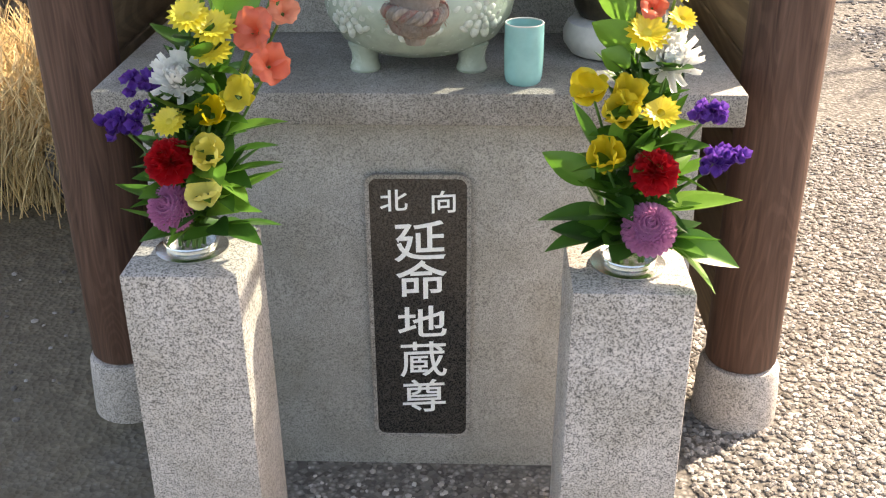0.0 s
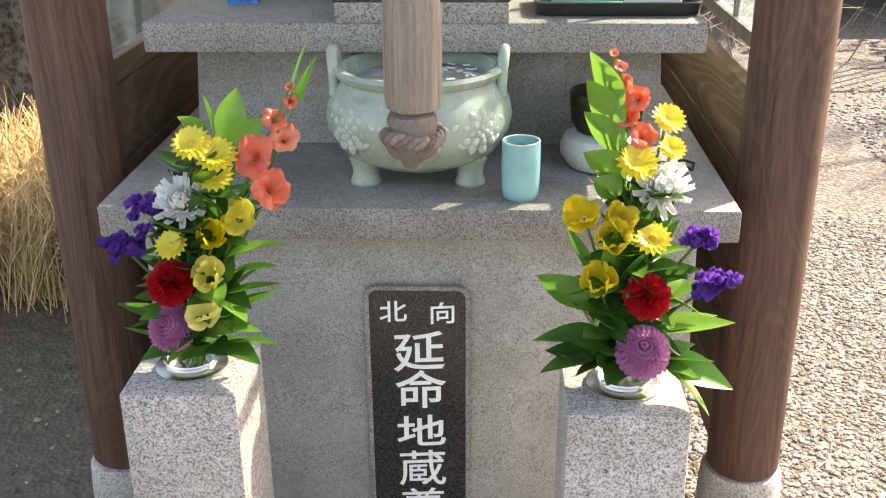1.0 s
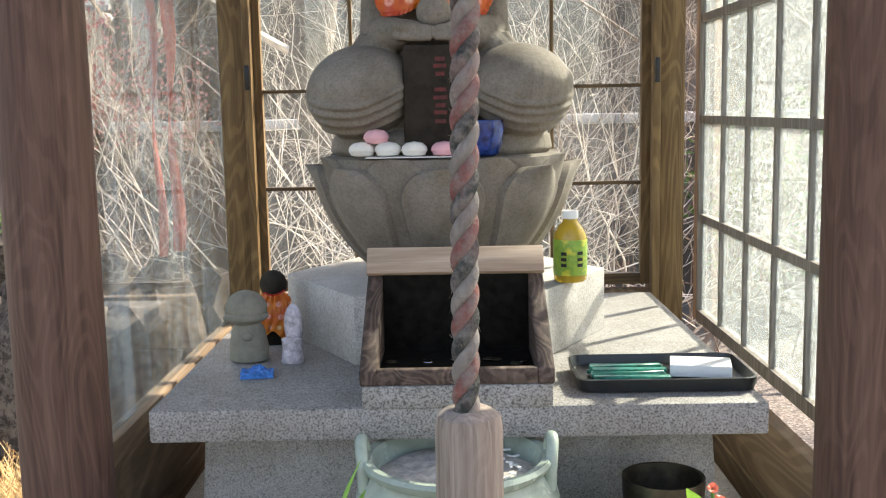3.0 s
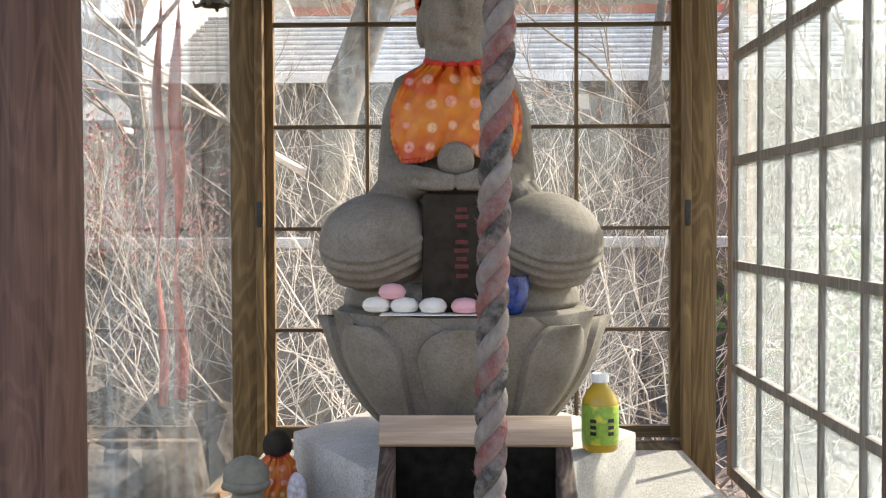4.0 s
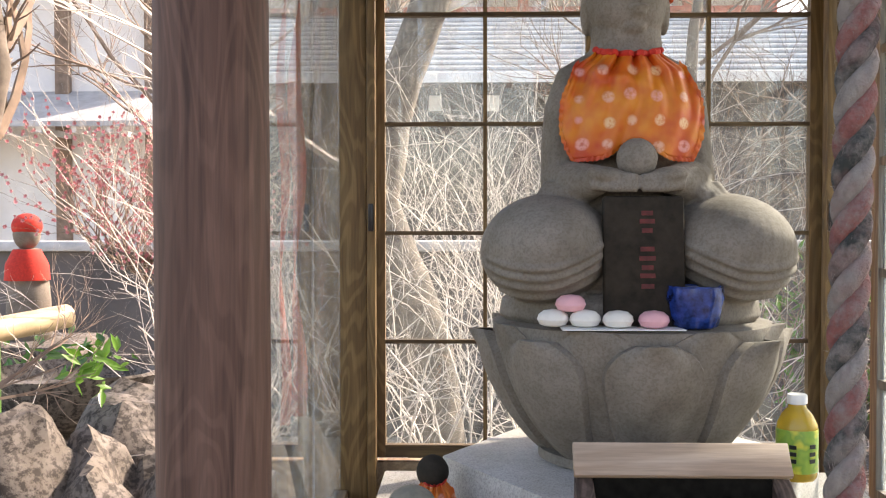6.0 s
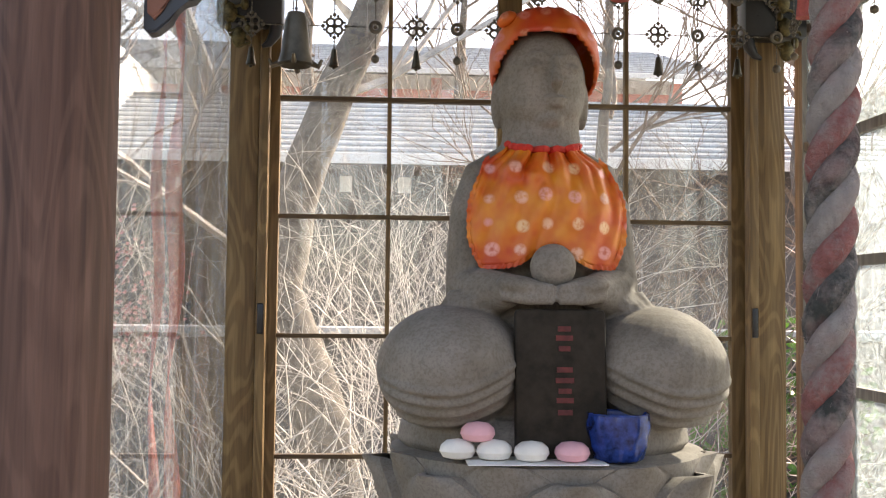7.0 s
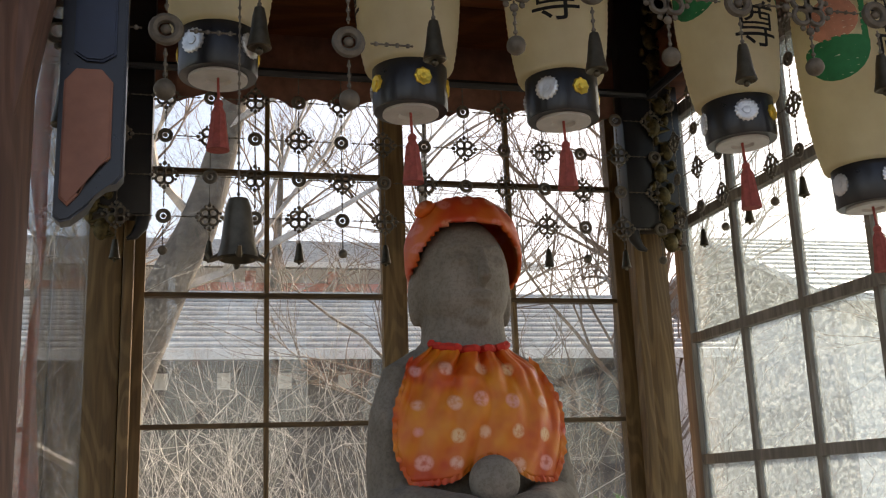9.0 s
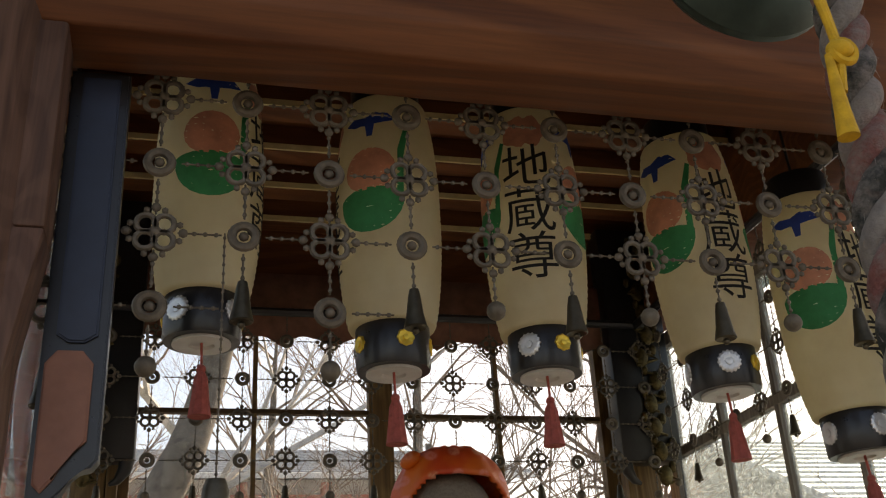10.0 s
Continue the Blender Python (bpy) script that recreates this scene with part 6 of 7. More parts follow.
part("panel", flat_board([(-0.570, 2.224), (-0.570, 2.53), (-0.530, 2.53), (-0.530, 2.224), (-0.542, 2.216), (-0.558, 2.216)], 1.987, 1.9918), plain("dark_blue_paint", (0.012, 0.020, 0.045), 0.4), t, "dark blue painted panel")

# added board that carries the front pillar's dark edge further in
bm = bmesh.new()
prism(bm, [(-0.66, 1.90), (-0.618, 1.90), (-0.618, 1.965), (-0.66, 1.965)], 2.05, 2.30, [(-0.66, 1.90), (-0.580, 1.90), (-0.580, 1.965), (-0.66, 1.965)], 0.004)
box(bm, -0.66, -0.580, 1.90, 1.965, 2.30, 2.54, 0.004)
solid("pillar_filler", bm, PILLAR_WOOD, "dark wooden board added to widen the front pillar's upper part", "bracket", kind="structure")

# gong above the rope and its yellow cord
t = thing("gong", (0.0, 1.60, 2.44), "dark green bronze gong hanging before the beam", "gong")
bm = bmesh.new()
lathe(bm, [(0.0001, -0.034), (0.03, -0.033), (0.034, -0.038), (0.040, -0.033), (0.065, -0.028), (0.070, -0.031), (0.076, -0.024), (0.092, -0.008), (0.096, -0.004), (0.096, 0.004), (0.092, 0.008), (0.075, 0.026), (0.04, 0.033), (0.0001, 0.034)], 40, (0, 0, 0))
bm.transform(pose(0.036, 1.62, 2.486, 90, 0, 0))
part("gong_body", bm, plain("green_bronze", (0.035, 0.055, 0.045), 0.45, 0.6, 0.3, 20.0), t)
bm = bmesh.new()
tube(bm, [(0.036, 1.62, 2.575), (0.036, 1.62, 3.062)], 0.006, 8)
part("hanger", bm, BRONZE, t)
YEL = plain("yellow_cord", (0.62, 0.36, 0.02), 0.8, 0, 0.2, 80.0, bumped=0.5)
t = thing("yellow_cord", (0.0, 1.54, 2.27), "knotted golden yellow cord hanging beside the rope", "cord")
bm = bmesh.new()
tube(bm, [(0.04, 1.52, 3.06), (0.016, 1.498, 2.42), (0.006, 1.495, 2.34), (0.012, 1.495, 2.285), (0.006, 1.495, 2.25)], 0.0038, 8)
tube(bm, [(0.034, 1.505, 3.06), (0.004, 1.495, 2.42), (0.002, 1.495, 2.35), (0.010, 1.493, 2.29)], 0.0034, 8)
ball(bm, (0.011, 1.493, 2.286), (0.011, 0.008, 0.008), 12, 8)
ring(bm, (0.013, 1.492, 2.284), 0.009, 0.0036, pose(0, 0, 0, 90, 20, 0), 14, 6)
part("knot", bm, YEL, t)
bm = bmesh.new()
lathe(bm, [(0.003, 2.282), (0.004, 2.262), (0.006, 2.232), (0.008, 2.212), (0.0001, 2.214)], 16, (0.002, 1.495, 0), wave=lambda a, k: 1 + 0.12 * math.sin(8 * a))
part("tuft", bm, YEL, t)

# ---- garden and surroundings ----
BARK = plain("grey_bark", (0.16, 0.135, 0.11), 0.9, 0, 0.4, 18.0, bumped=0.9)
TWIG = plain("pale_twig", (0.62, 0.56, 0.49), 0.85, 0, 0.4, 8.0)
TWIG_DARK = plain("brown_twig", (0.24, 0.175, 0.13), 0.85, 0, 0.4, 8.0)
ROCK = granite("garden_rock", (0.05, 0.043, 0.037), (0.12, 0.105, 0.09), (0.22, 0.195, 0.17), (0.45, 0.42, 0.36), 40.0, 0.9)
DRY = plain("dry_grass", (0.66, 0.50, 0.27), 0.9, 0, 0.4, 5.0)
PLASTER = plain("white_plaster", (0.84, 0.83, 0.80), 0.85, 0, 0.06, 3.0)
TILE = plain("grey_roof_tile", (0.44, 0.45, 0.45), 0.5, 0, 0.25, 6.0)
DARKWALL = plain("weathered_wall", (0.105, 0.095, 0.088), 0.85, 0, 0.3, 2.0)
REDWOOD = plain("vermilion_wood", (0.62, 0.24, 0.19), 0.7, 0, 0.2, 3.0)


def tri_tube(b, pts, radii):
    """A thin three-sided twig."""
    rows = []
    for k, p in enumerate(pts):
        p = Vector(p)
        d = (Vector(pts[min(k + 1, len(pts) - 1)]) - Vector(pts[max(k - 1, 0)])).normalized()
        s = d.cross(Vector((0.3, 0.9, 0.2))).normalized()
        u = d.cross(s)
        rows.append([b.verts.new(p + (s * math.cos(a) + u * math.sin(a)) * radii[k]) for a in (0, 2.09, 4.19)])
    for p, q in zip(rows, rows[1:]):
        for i in range(3):
            b.faces.new((p[i], p[(i + 1) % 3], q[(i + 1) % 3], q[i]))


def twigs(b, rnd, base, d, length, r, depth, spread=0.75, curl=0.25, kids=3):
    """A branching bare shoot."""
    pts, radii = [Vector(base)], [r]
    d = Vector(d).normalized()
    n = 5
    for k in range(n):
        d = (d + Vector((rnd.uniform(-1, 1), rnd.uniform(-1, 1), rnd.uniform(-0.7, 0.9))) * curl).normalized()
        pts.append(pts[-1] + d * length / n)
        radii.append(r * (1 - 0.6 * (k + 1) / n))
    tri_tube(b, pts, radii)
    if depth > 0:
        for k in range(kids):
            i = rnd.randint(1, n)
            e = (d + Vector((rnd.uniform(-1, 1), rnd.uniform(-1, 1), rnd.uniform(-0.5, 0.9))) * spread).normalized()
            twigs(b, rnd, pts[i], e, length * rnd.uniform(0.45, 0.75), radii[i] * 0.75, depth - 1, spread, curl, kids)


def shrub(x, y, z, h, w, n, seed, mat, label, r=0.006, depth=3):
    rnd = random.Random(seed)
    b = bmesh.new()
    for k in range(n):
        base = (x + rnd.uniform(-w, w) * 0.5, y + rnd.uniform(-0.3, 0.3), z)
        twigs(b, rnd, base, (rnd.uniform(-.6, .6), rnd.uniform(-.5, .5), 1), h * rnd.uniform(0.5, 0.8), r, depth, 1.0, 0.5, 4)
    # clipped back behind the pavilion
    bmesh.ops.delete(b, geom=[v for v in b.verts if v.co.y < 3.45], context="VERTS")
    return solid("shrub", b, mat, label, "shrub", "bare shrubs", smooth=False)


shrub(-0.75, 5.2, 0.0, 2.8, 1.7, 17, 1, TWIG, "dense bare sunlit shrub with tangled pale twigs", 0.0085)
shrub(0.35, 5.6, 0.0, 2.7, 1.6, 13, 2, TWIG, "dense bare sunlit shrub with tangled pale twigs", 0.0085)
shrub(1.75, 6.8, 0.0, 3.7, 1.7, 26, 3, TWIG_DARK, "tall bare brown shrub behind the pavilion")
shrub(-1.9, 6.2, 0.0, 1.6, 1.6, 18, 4, TWIG_DARK, "bare brown shrub behind the pavilion")
shrub(-0.2, 7.6, 0.0, 3.6, 3.6, 16, 5, TWIG, "tall bare shrub before the hall")


def tree(name, trunk, radii, crown, seed, label, twig=TWIG_DARK, depth=3):
    """A bare tree: a tapered trunk through the given places and limbs from the crown's places."""
    rnd = random.Random(seed)
    t = thing(name, trunk[0], label, "tree", "bare trees")
    b = bmesh.new()
    pts, rr = [], []
    for k in range(len(trunk) - 1):
        for s in range(5):
            f = s / 5
            p = Vector(trunk[k]).lerp(Vector(trunk[k + 1]), f)
            pts.append(p + Vector((noise.noise(p * 3) * 0.03, noise.noise(p * 3 + Vector((9, 0, 0))) * 0.03, 0)))
            rr.append(radii[k] * (1 - f) + radii[k + 1] * f)
    tube(b, pts + [Vector(trunk[-1])], rr + [radii[-1]], 12)
    part("trunk", b, BARK, t)
    b = bmesh.new()
    for c, d, ln, r in crown:
        twigs(b, rnd, c, d, ln, r, depth, 0.8, 0.22, 4)
    part("crown", b, twig, t, smooth=False)
    return t


tree("old_tree", [(-0.50, 6.2, -0.1), (-0.55, 6.2, 1.0), (-0.85, 6.3, 1.8), (-0.70, 6.3, 2.5), (-0.42, 6.3, 3.15), (-0.1, 6.4, 4.3)], [0.20, 0.15, 0.13, 0.115, 0.10, 0.05],
     [((-0.85, 6.3, 1.9), (-1, 0, 0.6), 1.6, 0.03), ((-0.6, 6.3, 2.8), (1, 0.1, 0.3), 1.8, 0.03), ((-0.42, 6.3, 3.2), (-0.8, 0, 0.8), 1.6, 0.03), ((-0.3, 6.3, 3.7), (0.9, 0, 0.7), 1.5, 0.025), ((-0.1, 6.4, 4.2), (0, 0, 1), 1.5, 0.03)], 21,
     "leaning old grey tree with bare branches behind the pavilion", TWIG)
tree("garden_tree", [(-1.72, 3.2, -0.1), (-1.76, 3.25, 0.9), (-1.72, 3.3, 1.6), (-1.60, 3.3, 2.1), (-1.66, 3.3, 2.7)], [0.085, 0.07, 0.06, 0.05, 0.03],
     [((-1.70, 3.3, 1.7), (-0.6, 0.2, 1), 1.0, 0.02), ((-1.60, 3.3, 2.1), (0.15, 0.9, 0.8), 0.6, 0.018), ((-1.64, 3.3, 2.5), (-0.6, 0, 1), 0.9, 0.018), ((-1.75, 3.25, 1.1), (0.1, 0.9, 0.5), 0.4, 0.01), ((-1.74, 3.25, 1.4), (-1, 0.3, 0.9), 1.0, 0.03), ((-1.66, 3.3, 1.85), (0.2, 0.9, 0.8), 0.6, 0.022)], 22,
     "crooked bare garden tree with mottled bark", TWIG_DARK, 3)
for k, (x, y, h, sd) in enumerate(((3.4, 9.5, 4.2, 31), (5.0, 13.0, 5.0, 32), (6.5, 8.0, 4.5, 33), (2.0, 11.0, 4.4, 35), (-3.2, 10.5, 4.6, 36))):
    tree("bare_tree", [(x, y, -0.1), (x + 0.1, y, h * 0.35), (x - 0.1, y, h * 0.7), (x, y, h)], [0.14, 0.11, 0.07, 0.03],
         [((x, y, h * f), (math.cos(f * 17), math.sin(f * 17), 0.8), h * 0.42, 0.03) for f in (0.4, 0.5, 0.58, 0.66, 0.74, 0.82, 0.9)], sd, "bare winter tree beyond the gravel yard", TWIG_DARK, 3)

for x, y, h, sd in ((-5.2, 21.0, 9.0, 41), (-1.6, 20.2, 9.6, 42), (1.4, 21.5, 9.2, 43), (4.2, 20.4, 9.8, 44), (7.4, 18.5, 8.6, 45)):
    tree("tall_bare_tree", [(x, y, -0.1), (x + 0.2, y, h * 0.3), (x - 0.15, y, h * 0.65), (x, y, h)], [0.24, 0.18, 0.11, 0.03],
         [((x, y, h * f), (math.cos(f * 23), math.sin(f * 23), 0.9), h * 0.30, 0.035) for f in (0.34, 0.42, 0.48, 0.54, 0.60, 0.66, 0.72, 0.78, 0.84, 0.90, 0.95)], sd, "tall bare winter tree behind the low hall", TWIG_DARK, 3)

# plum with pink blossom
rnd = random.Random(44)
PLUM = plain("pink_blossom", (0.72, 0.30, 0.30), 0.8, 0, 0.25, 30.0)
t = thing("plum_tree", (-1.72, 6.2, 0), "small plum tree with pink blossom on fine twigs", "tree")
bm = bmesh.new()
tube(bm, [(-1.70, 6.2, 0.0), (-1.66, 6.2, 0.7), (-1.74, 6.2, 1.2), (-1.95, 6.2, 1.45), (-2.35, 6.2, 1.55)], [0.06, 0.05, 0.042, 0.03, 0.015], 10)
part("trunk", bm, BARK, t)
bm = bmesh.new()
for k in range(64):
    p = Vector((-1.70, 6.2, 1.1)).lerp(Vector((-2.4, 6.2, 1.55)), rnd.random())
    twigs(bm, rnd, p, (rnd.uniform(-1, 0.8), rnd.uniform(-.5, .5), 1), 0.55, 0.006, 2, 0.8, 0.2)
spots = [v.co.copy() for v in bm.verts if rnd.random() < 0.10 and v.co.z > 1.4]
tagged(part("twig", bm, TWIG_DARK, t, smooth=False), kind="stuff")
bm = bmesh.new()
for p in spots:
    m = facing(p, (rnd.uniform(-1, 1), -1, rnd.uniform(-.5, 1)))
    for i in range(5):
        blade(bm, m @ Matrix.Rotation(i * 1.257, 4, "Z") @ Matrix.Rotation(-0.5, 4, "Y"), 0.016, 0.014, 0.3, 0.2, 2)
tagged(part("blossoms", bm, PLUM, t, "pink blossoms"), kind="stuff")

# ---- rockery, spout and small statue ----
def rock(x, y, z, rx, ry, rz, seed, label="rough grey garden rock"):
    b = bmesh.new()
    bmesh.ops.create_icosphere(b, subdivisions=4, radius=1.0)
    off = Vector((seed * 3.1, seed * 1.7, seed))
    for v in b.verts:
        p = v.co.copy()
        cell = Vector((round(p.x * 2.2 + seed) / 2.2, round(p.y * 2.2) / 2.2, round(p.z * 2.2 + seed) / 2.2))
        k = 1 + 0.28 * noise.noise(p * 1.1 + off) + 0.12 * noise.noise(p * 2.7 + off) + 0.06 * noise.noise(p * 4.5 + off) + 0.02 * noise.noise(p * 13 + off) + 0.06 * noise.noise(cell * 3 + off)
        v.co = Vector((p.x * rx * k, p.y * ry * k, max(-0.6, p.z * k) * rz))
    b.transform(pose(x, y, z, 0, 0, seed * 47 % 360))
    return solid("garden_rock", b, ROCK, label, "rock", "rockery stones", angle=30)


for k, (x, y, z, a, b_, c) in enumerate(((-1.42, 3.62, 0.40, 0.28, 0.26, 0.64), (-1.66, 3.68, 0.45, 0.34, 0.30, 0.64), (-1.15, 3.7, 0.40, 0.30, 0.30, 0.68), (-1.45, 4.1, 0.45, 0.40, 0.34, 0.66),
                                          (-1.95, 3.9, 0.40, 0.36, 0.32, 0.55), (-1.15, 3.15, 0.12, 0.18, 0.16, 0.22), (-1.95, 3.0, 0.20, 0.30, 0.26, 0.40), (-1.6, 3.0, 0.06, 0.16, 0.14, 0.14),
                                          (-2.3, 4.6, 0.45, 0.5, 0.4, 0.60), (-1.1, 4.4, 0.35, 0.35, 0.3, 0.60), (-2.1, 3.2, 0.15, 0.30, 0.26, 0.35), (-1.02, 3.25, 0.08, 0.16, 0.14, 0.18))):
    rock(x, y, z, a, b_, c, k + 1)
for k, (x, y, h) in enumerate(((-1.02, 3.10, 0.50), (-1.18, 3.14, 0.62), (-1.34, 3.10, 0.66), (-1.50, 3.15, 0.68), (-1.68, 3.12, 0.66), (-1.86, 3.15, 0.64), (-1.10, 3.30, 0.60), (-1.27, 3.30, 0.66), (-1.44, 3.30, 0.70))):
    bm = bmesh.new()
    rnd = random.Random(100 + k)
    for i in range(420):
        a = rnd.uniform(0, 6.28)
        q = Vector((x + rnd.gauss(0, 0.09), y + rnd.gauss(0, 0.08), 0))
        ln = h * rnd.uniform(0.5, 1.1)
        e = Vector((math.cos(a), math.sin(a), 0)) * ln * rnd.uniform(0.2, 0.9)
        tri_tube(bm, [q, q + e * 0.35 + Vector((0, 0, ln * 0.6)), q + e * 0.8 + Vector((0, 0, ln * 0.85)), q + e * 1.2 + Vector((0, 0, ln * 0.7))], [0.0022, 0.002, 0.0016, 0.0008])
    tagged(solid("dry_grass", bm, DRY, "clump of straw-coloured dry grass in the sun", "grass", smooth=False), kind="stuff")

t = thing("bamboo_spout", (-1.86, 3.9, 0.9), "cut bamboo pipe resting on a green bamboo post", "bamboo spout")
bm = bmesh.new()
tube(bm, [(-1.86, 3.86, 0.6), (-1.86, 3.86, 1.30)], 0.017, 14)
part("post", bm, plain("green_bamboo", (0.10, 0.22, 0.05), 0.4, 0, 0.3, 8.0), t, "green bamboo post")
bm = bmesh.new()
tube(bm, [(-1.89, 3.78, 1.335), (-1.74, 4.15, 1.36)], [0.042, 0.042], 20)
part("pipe", bm, plain("cut_bamboo", (0.52, 0.40, 0.24), 0.5, 0, 0.25, 12.0), t, "pale cut bamboo pipe")
bm = bmesh.new()
lathe(bm, [(0.16, 0.85), (0.30, 0.95), (0.36, 1.08), (0.34, 1.09), (0.28, 1.0), (0.0001, 0.98)], 28, (-1.95, 4.75, 0), wave=lambda a, k: 1 + 0.08 * math.sin(3 * a + k))
solid("stone_basin", bm, ROCK, "rough stone water basin among the rocks", "basin")
bm = bmesh.new()
lathe(bm, [(0.11, 1.02), (0.13, 1.05), (0.12, 1.25), (0.10, 1.45), (0.07, 1.52), (0.05, 1.54)], 20, (-2.84, 6.4, 0))
ball(bm, (-2.84, 6.38, 1.62), (0.075, 0.075, 0.09), 16, 12)
solid("garden_statue", bm, STATUE_STONE, "small standing stone statue wearing a red cap", "statue")
bm = bmesh.new()
box(bm, -3.15, -2.5, 6.1, 6.8, 0.0, 1.02, 0.05)
solid("statue_base", bm, ROCK, "rough stone base under the garden statue", "plinth")
bm = bmesh.new()
ball(bm, (-2.84, 6.385, 1.665), (0.085, 0.085, 0.075), 20, 14)
solid("knitted_red_hat", bm, RED_CLOTH, "red knitted cap on the garden statue", "cap")
bm = bmesh.new()
lathe(bm, [(0.125, 1.36), (0.118, 1.45), (0.075, 1.535)], 20, (-2.84, 6.38, 0))
solid("red_bib", bm, RED_CLOTH, "red cloth bib on the garden statue", "bib")


def leafy(x, y, z, r, n, seed, mat, label, ln=0.10):
    rnd = random.Random(seed)
    b = bmesh.new()
    for k in range(n):
        u = Vector((rnd.gauss(0, 1), rnd.gauss(0, 1), rnd.gauss(0, 0.8))).normalized() * r * rnd.random() ** 0.4
        m = facing(Vector((x, y, z)) + u, (rnd.uniform(-1, 1), rnd.uniform(-1, 0.5), rnd.uniform(0, 1.2)), rnd.uniform(0, 6))
        blade(b, m, ln, ln * 0.36, 0.3, 0.1, 3)
    return tagged(solid("leafy_bush", b, mat, label, "bush", angle=180), kind="stuff")


leafy(-1.57, 3.98, 1.20, 0.09, 34, 61, LEAF_PALE, "small green leafy plant among rocks", 0.075)
leafy(2.6, 8.4, 0.9, 0.8, 900, 62, LEAF, "dark evergreen bush with glossy leaves", 0.14)
leafy(4.2, 8.0, 0.7, 0.7, 700, 63, LEAF, "dark evergreen bush with glossy leaves", 0.14)
leafy(-2.2, 5.2, 0.85, 0.4, 400, 64, LEAF, "low evergreen plant in the rockery")

# ---- buildings ----
def hall(name, x0, x1, y0, y1, zw, ridge, wall, roof, label, windows=(), over=0.7):
    t = thing(name, ((x0 + x1) / 2, y0, 0), label, "building")
    b = bmesh.new()
    box(b, x0, x1, y0, y1, 0, zw)
    part("wall", b, wall, t)
    ym = (y0 + y1) / 2
    for s in (-1, 1):
        b = bmesh.new()
        ye = y0 - over if s < 0 else y1 + over
        v = [b.verts.new(p) for p in ((x0 - over, ye, zw - 0.1), (x1 + over, ye, zw - 0.1), (x1 + over * 0.4, ym, ridge), (x0 - over * 0.4, ym, ridge))]
        b.faces.new(v)
        ret = bmesh.ops.extrude_face_region(b, geom=b.faces[:])
        for e in ret["geom"]:
            if isinstance(e, bmesh.types.BMVert):
                e.co.z -= 0.12
        rf = part("roof", b, roof, t, smooth=False)
        if s < 0:
            b = bmesh.new()
            for k in range(12):
                f = (k + 0.5) / 12
                oo = over * (1 - 0.6 * f)
                tube(b, [(x0 - oo, ye + (ym - ye) * f, zw - 0.1 + (ridge - zw + 0.1) * f), (x1 + oo, ye + (ym - ye) * f, zw - 0.1 + (ridge - zw + 0.1) * f)], 0.035, 6)
            tagged(part("tile_course", b, roof, rf, smooth=True), kind="stuff")
            b = bmesh.new()
            box(b, x0 - over, x1 + over, ye - 0.02, ye + 0.02, zw - 0.22, zw - 0.10)
            part("eave_board", b, PLASTER, t, "pale eave board")
    for xx, zz, w, h in windows:
        win = bmesh.new()
        box(win, xx - w / 2, xx + w / 2, y0 - 0.03, y0 + 0.01, zz - h / 2, zz + h / 2)
        wo = part("window", win, PAPER, t, "pale shuttered window")
    return t


hall("low_hall", -4.5, 6.0, 14.0, 18.0, 3.62, 4.75, DARKWALL, TILE, "low hall with a grey tiled roof and small windows",
     [(x, 3.22, 0.16, 0.2) for x in (-1.5, -0.75, 0.0, 0.75, 1.5)])
hall("red_temple_hall", -9.0, 7.0, 26.0, 34.0, 7.3, 9.0, PLASTER, TILE, "white temple hall with vermilion woodwork and a tiled roof", [(-7 + 2.0 * k, 6.0, 1.0, 0.7) for k in range(7)], 1.2)
for k in range(9):
    bm = bmesh.new()
    box(bm, -9.1 + 2 * k, -8.85 + 2 * k, 25.8, 26.0, 0, 7.2)
    solid("temple_post", bm, REDWOOD, "vermilion wooden post of the temple hall", "post", "temple posts")
for z in (5.2, 6.7):
    bm = bmesh.new()
    box(bm, -9.1, 7.1, 25.78, 25.95, z, z + 0.20)
    solid("temple_rail", bm, REDWOOD, "vermilion wooden rail of the temple hall", "rail", "temple rails")
hall("white_house", -12.0, -3.9, 12.6, 18.0, 5.2, 7.2, PLASTER, TILE, "white plastered house with dark posts and a tiled roof", [(-10.0, 1.7, 1.6, 1.8)], 0.9)
for x in (-8.0, -7.0, -6.0, -5.05, -4.0):
    bm = bmesh.new()
    box(bm, x - 0.08, x + 0.08, 12.5, 12.6, 0, 5.1)
    solid("house_post", bm, TWIG_DARK, "dark wooden post on the white house", "post", "house posts")
t = thing("porch_roof", (-5.4, 12.0, 2.75), "small grey metal porch roof on the white house", "roof")
bm = bmesh.new()
for a, c in (((-7.0, 11.6, 2.78), (-3.7, 12.6, 3.22)),):
    v = [bm.verts.new(p) for p in ((a[0], a[1], a[2]), (c[0], a[1], a[2]), (c[0], c[1], c[2]), (a[0] + 0.25, c[1], c[2]))]
    bm.faces.new(v)
    ret = bmesh.ops.extrude_face_region(bm, geom=bm.faces[:])
    for e in ret["geom"]:
        if isinstance(e, bmesh.types.BMVert):
            e.co.z -= 0.06
part("sheet", bm, TILE, t, smooth=False)
for k in range(9):
    bm = bmesh.new()
    box(bm, -6.9 + 0.38 * k, -6.84 + 0.38 * k, 11.65, 12.5, 2.66, 2.72)
    part("rafter", bm, PLASTER, t)
for k in range(34):
    bm = bmesh.new()
    x = -12.0 + 0.26 * k
    box(bm, x, x + 0.09, 11.75, 12.6, 4.86, 4.95)
    solid("eave_rafter", bm, PLASTER, "pale rafter end under the tiled eave", "rafter", "eave rafters")

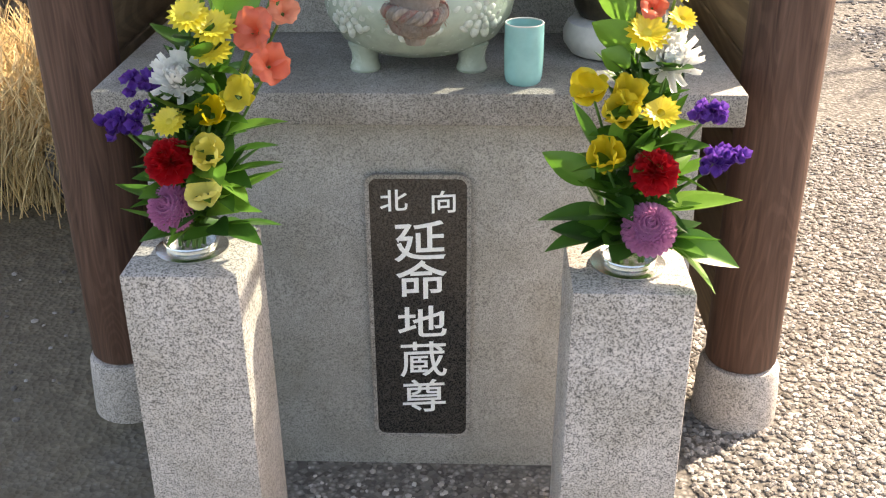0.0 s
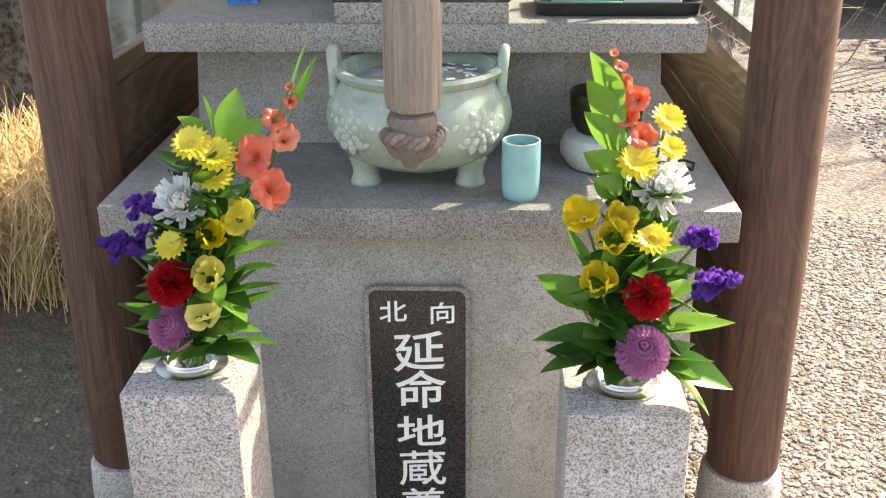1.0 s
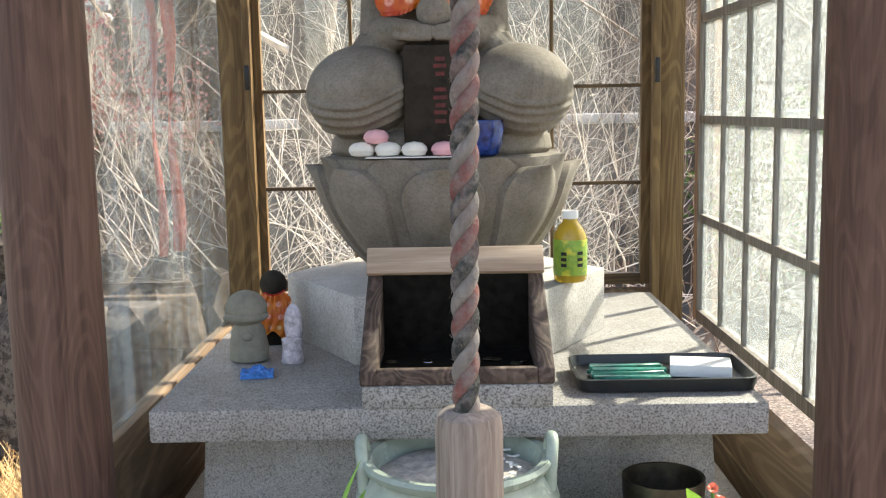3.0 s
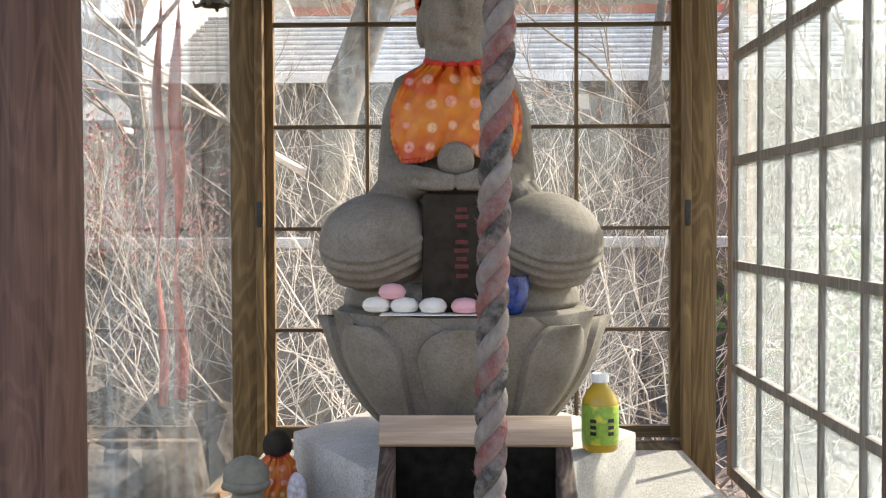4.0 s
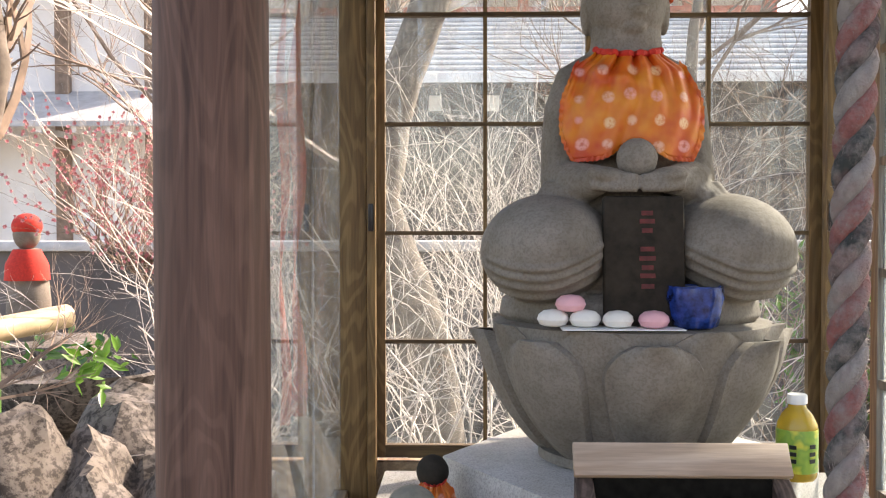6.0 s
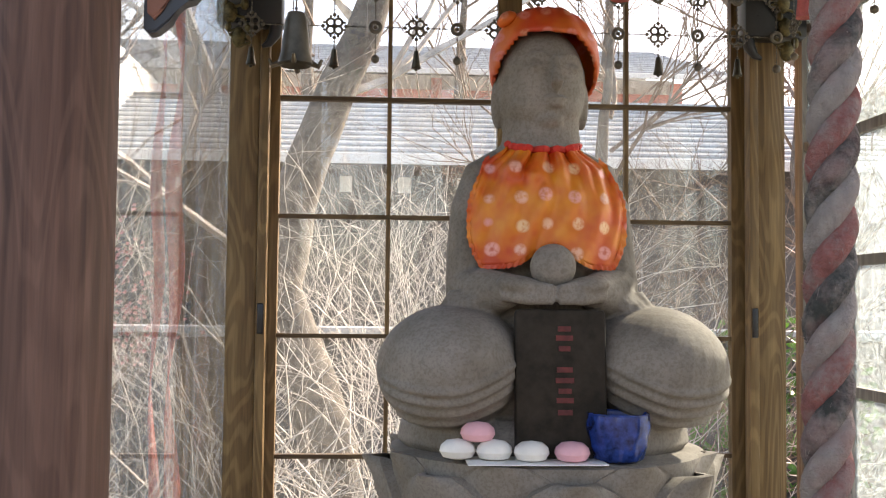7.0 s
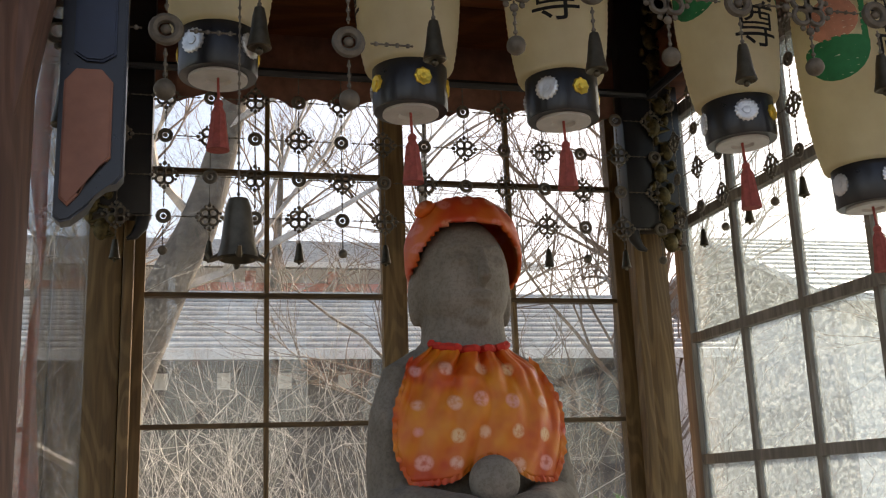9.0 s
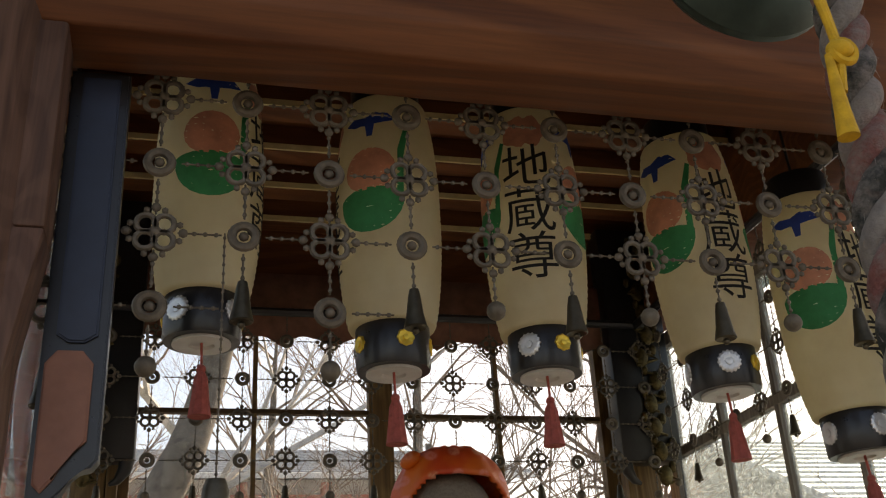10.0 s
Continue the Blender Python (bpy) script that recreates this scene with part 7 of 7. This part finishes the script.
# fence and far wall on the right
t = thing("yard_fence", (4.0, 9.0, 0), "dark iron fence along the gravel yard", "fence")
for z in (0.25, 1.0):
    bm = bmesh.new()
    tube(bm, [(2.6, 6.6, z), (9.0, 6.9, z)], 0.02, 8)
    part("rail", bm, BLACK_LACQUER, t)
for k in range(52):
    bm = bmesh.new()
    x = 2.62 + k * 0.123
    tube(bm, [(x, 6.6 + 0.3 * (x - 2.6) / 6.4, 0.0), (x, 6.6 + 0.3 * (x - 2.6) / 6.4, 1.02)], 0.009, 6)
    part("slat", bm, BLACK_LACQUER, t)
bm = bmesh.new()
box(bm, 0.9, 14.0, 9.6, 9.8, 0.0, 1.25, 0.01)
solid("wall_garden", bm, PLASTER, "pale garden wall behind the yard", "wall", kind="structure")
# a low wall made taller, its dark face standing in for shade under the shrubs
bm = bmesh.new()
box(bm, -4.2, 4.6, 8.6, 8.8, 0.0, 1.46, 0.01)
solid("wall_low", bm, DARKWALL, "weathered grey garden wall, raised to stand for shrub shade", "wall", kind="structure")
bm = bmesh.new()
box(bm, -4.25, 4.65, 8.54, 8.86, 1.46, 1.54, 0.015)
solid("wall_coping", bm, TILE, "pale coping along the garden wall", "trim", kind="structure")
hall("pale_house", 9.5, 19.0, 15.0, 22.0, 4.6, 6.4, PLASTER, TILE, "pale house with a tiled roof beyond the yard", [(11.0, 2.4, 1.4, 1.3), (14.0, 2.4, 1.4, 1.3), (17.0, 2.4, 1.4, 1.3)])

# red streamers outside the side window
for x, y, w in ((-0.715, 2.88, 0.034), (-0.728, 2.78, 0.022)):
    bm = bmesh.new()
    rows = []
    for k in range(50):
        z = 1.25 + 1.81 * k / 49
        a = k * 0.55
        rows.append([bm.verts.new((x + w / 2 * s * math.cos(a * 0.35) + 0.006 * math.sin(a), y + w / 2 * s * math.sin(a * 0.35), z)) for s in (-1, 1)])
    for p, q in zip(rows, rows[1:]):
        bm.faces.new((p[0], p[1], q[1], q[0]))
    ob = solid("red_streamer", bm, plain("faded_red_ribbon", (0.75, 0.18, 0.13), 0.7, 0, 0.35, 20.0), "faded red and white cloth streamer hanging from the eave", "streamer", "streamers")
    sd = ob.modifiers.new("thick", "SOLIDIFY")
    sd.thickness = 0.002

# ---- gravel ----
PEBBLE = Mat("pebbles", 0.85)
PEBBLE.color(PEBBLE.ramp(PEBBLE.island(), [(0.0, (0.09, 0.08, 0.068)), (0.35, (0.19, 0.172, 0.155)), (0.7, (0.30, 0.275, 0.25)), (1.0, (0.50, 0.47, 0.43))]))


def pebbles(x0, x1, y0, y1, n, r0, r1, seed):
    rnd = np.random.RandomState(seed)
    base = bmesh.new()
    bmesh.ops.create_icosphere(base, subdivisions=1, radius=1.0)
    bv = np.array([v.co[:] for v in base.verts])
    bf = np.array([[v.index for v in f.verts] for f in base.faces])
    base.free()
    k = len(bv)
    r = rnd.uniform(r0, r1, n)
    px, py = rnd.uniform(x0, x1, n), rnd.uniform(y0, y1, n)
    edge = np.minimum(1.0, np.minimum(x1 - px, np.minimum(y1 - py, 9.0)) / (0.35 * (x1 - x0)))
    keep = rnd.uniform(0, 1, n) < np.maximum(0.04, edge)
    px, py, r = px[keep], py[keep], r[keep]
    n = len(r)
    c = np.stack([px, py, r * 0.15], 1)
    sc = np.stack([r * rnd.uniform(0.8, 1.4, n), r * rnd.uniform(0.7, 1.2, n), r * rnd.uniform(0.45, 0.75, n)], 1)
    a = rnd.uniform(0, 6.28, n)
    v = bv[None] * (1 + rnd.uniform(-0.15, 0.15, (n, k, 1))) * sc[:, None]
    x = v[..., 0] * np.cos(a)[:, None] - v[..., 1] * np.sin(a)[:, None]
    y = v[..., 0] * np.sin(a)[:, None] + v[..., 1] * np.cos(a)[:, None]
    v = np.stack([x, y, v[..., 2]], -1) + c[:, None]
    f = (bf[None] + (np.arange(n) * k)[:, None, None]).reshape(-1, 3)
    me = bpy.data.meshes.new("gravel")
    me.from_pydata(v.reshape(-1, 3).tolist(), [], f.tolist())
    me.materials.append(PEBBLE.m)
    ob = new("gravel", me)
    tagged(ob, "loose light grey and tan gravel pebbles", "gravel", kind="stuff")


pebbles(0.55, 1.9, 1.3, 3.9, 30000, 0.004, 0.009, 1)
pebbles(-0.45, 0.55, 1.45, 1.72, 4200, 0.003, 0.007, 2)
pebbles(-1.9, -0.85, 1.2, 2.6, 900, 0.004, 0.010, 3)
pebbles(1.9, 4.5, 1.0, 6.0, 14000, 0.007, 0.015, 4)
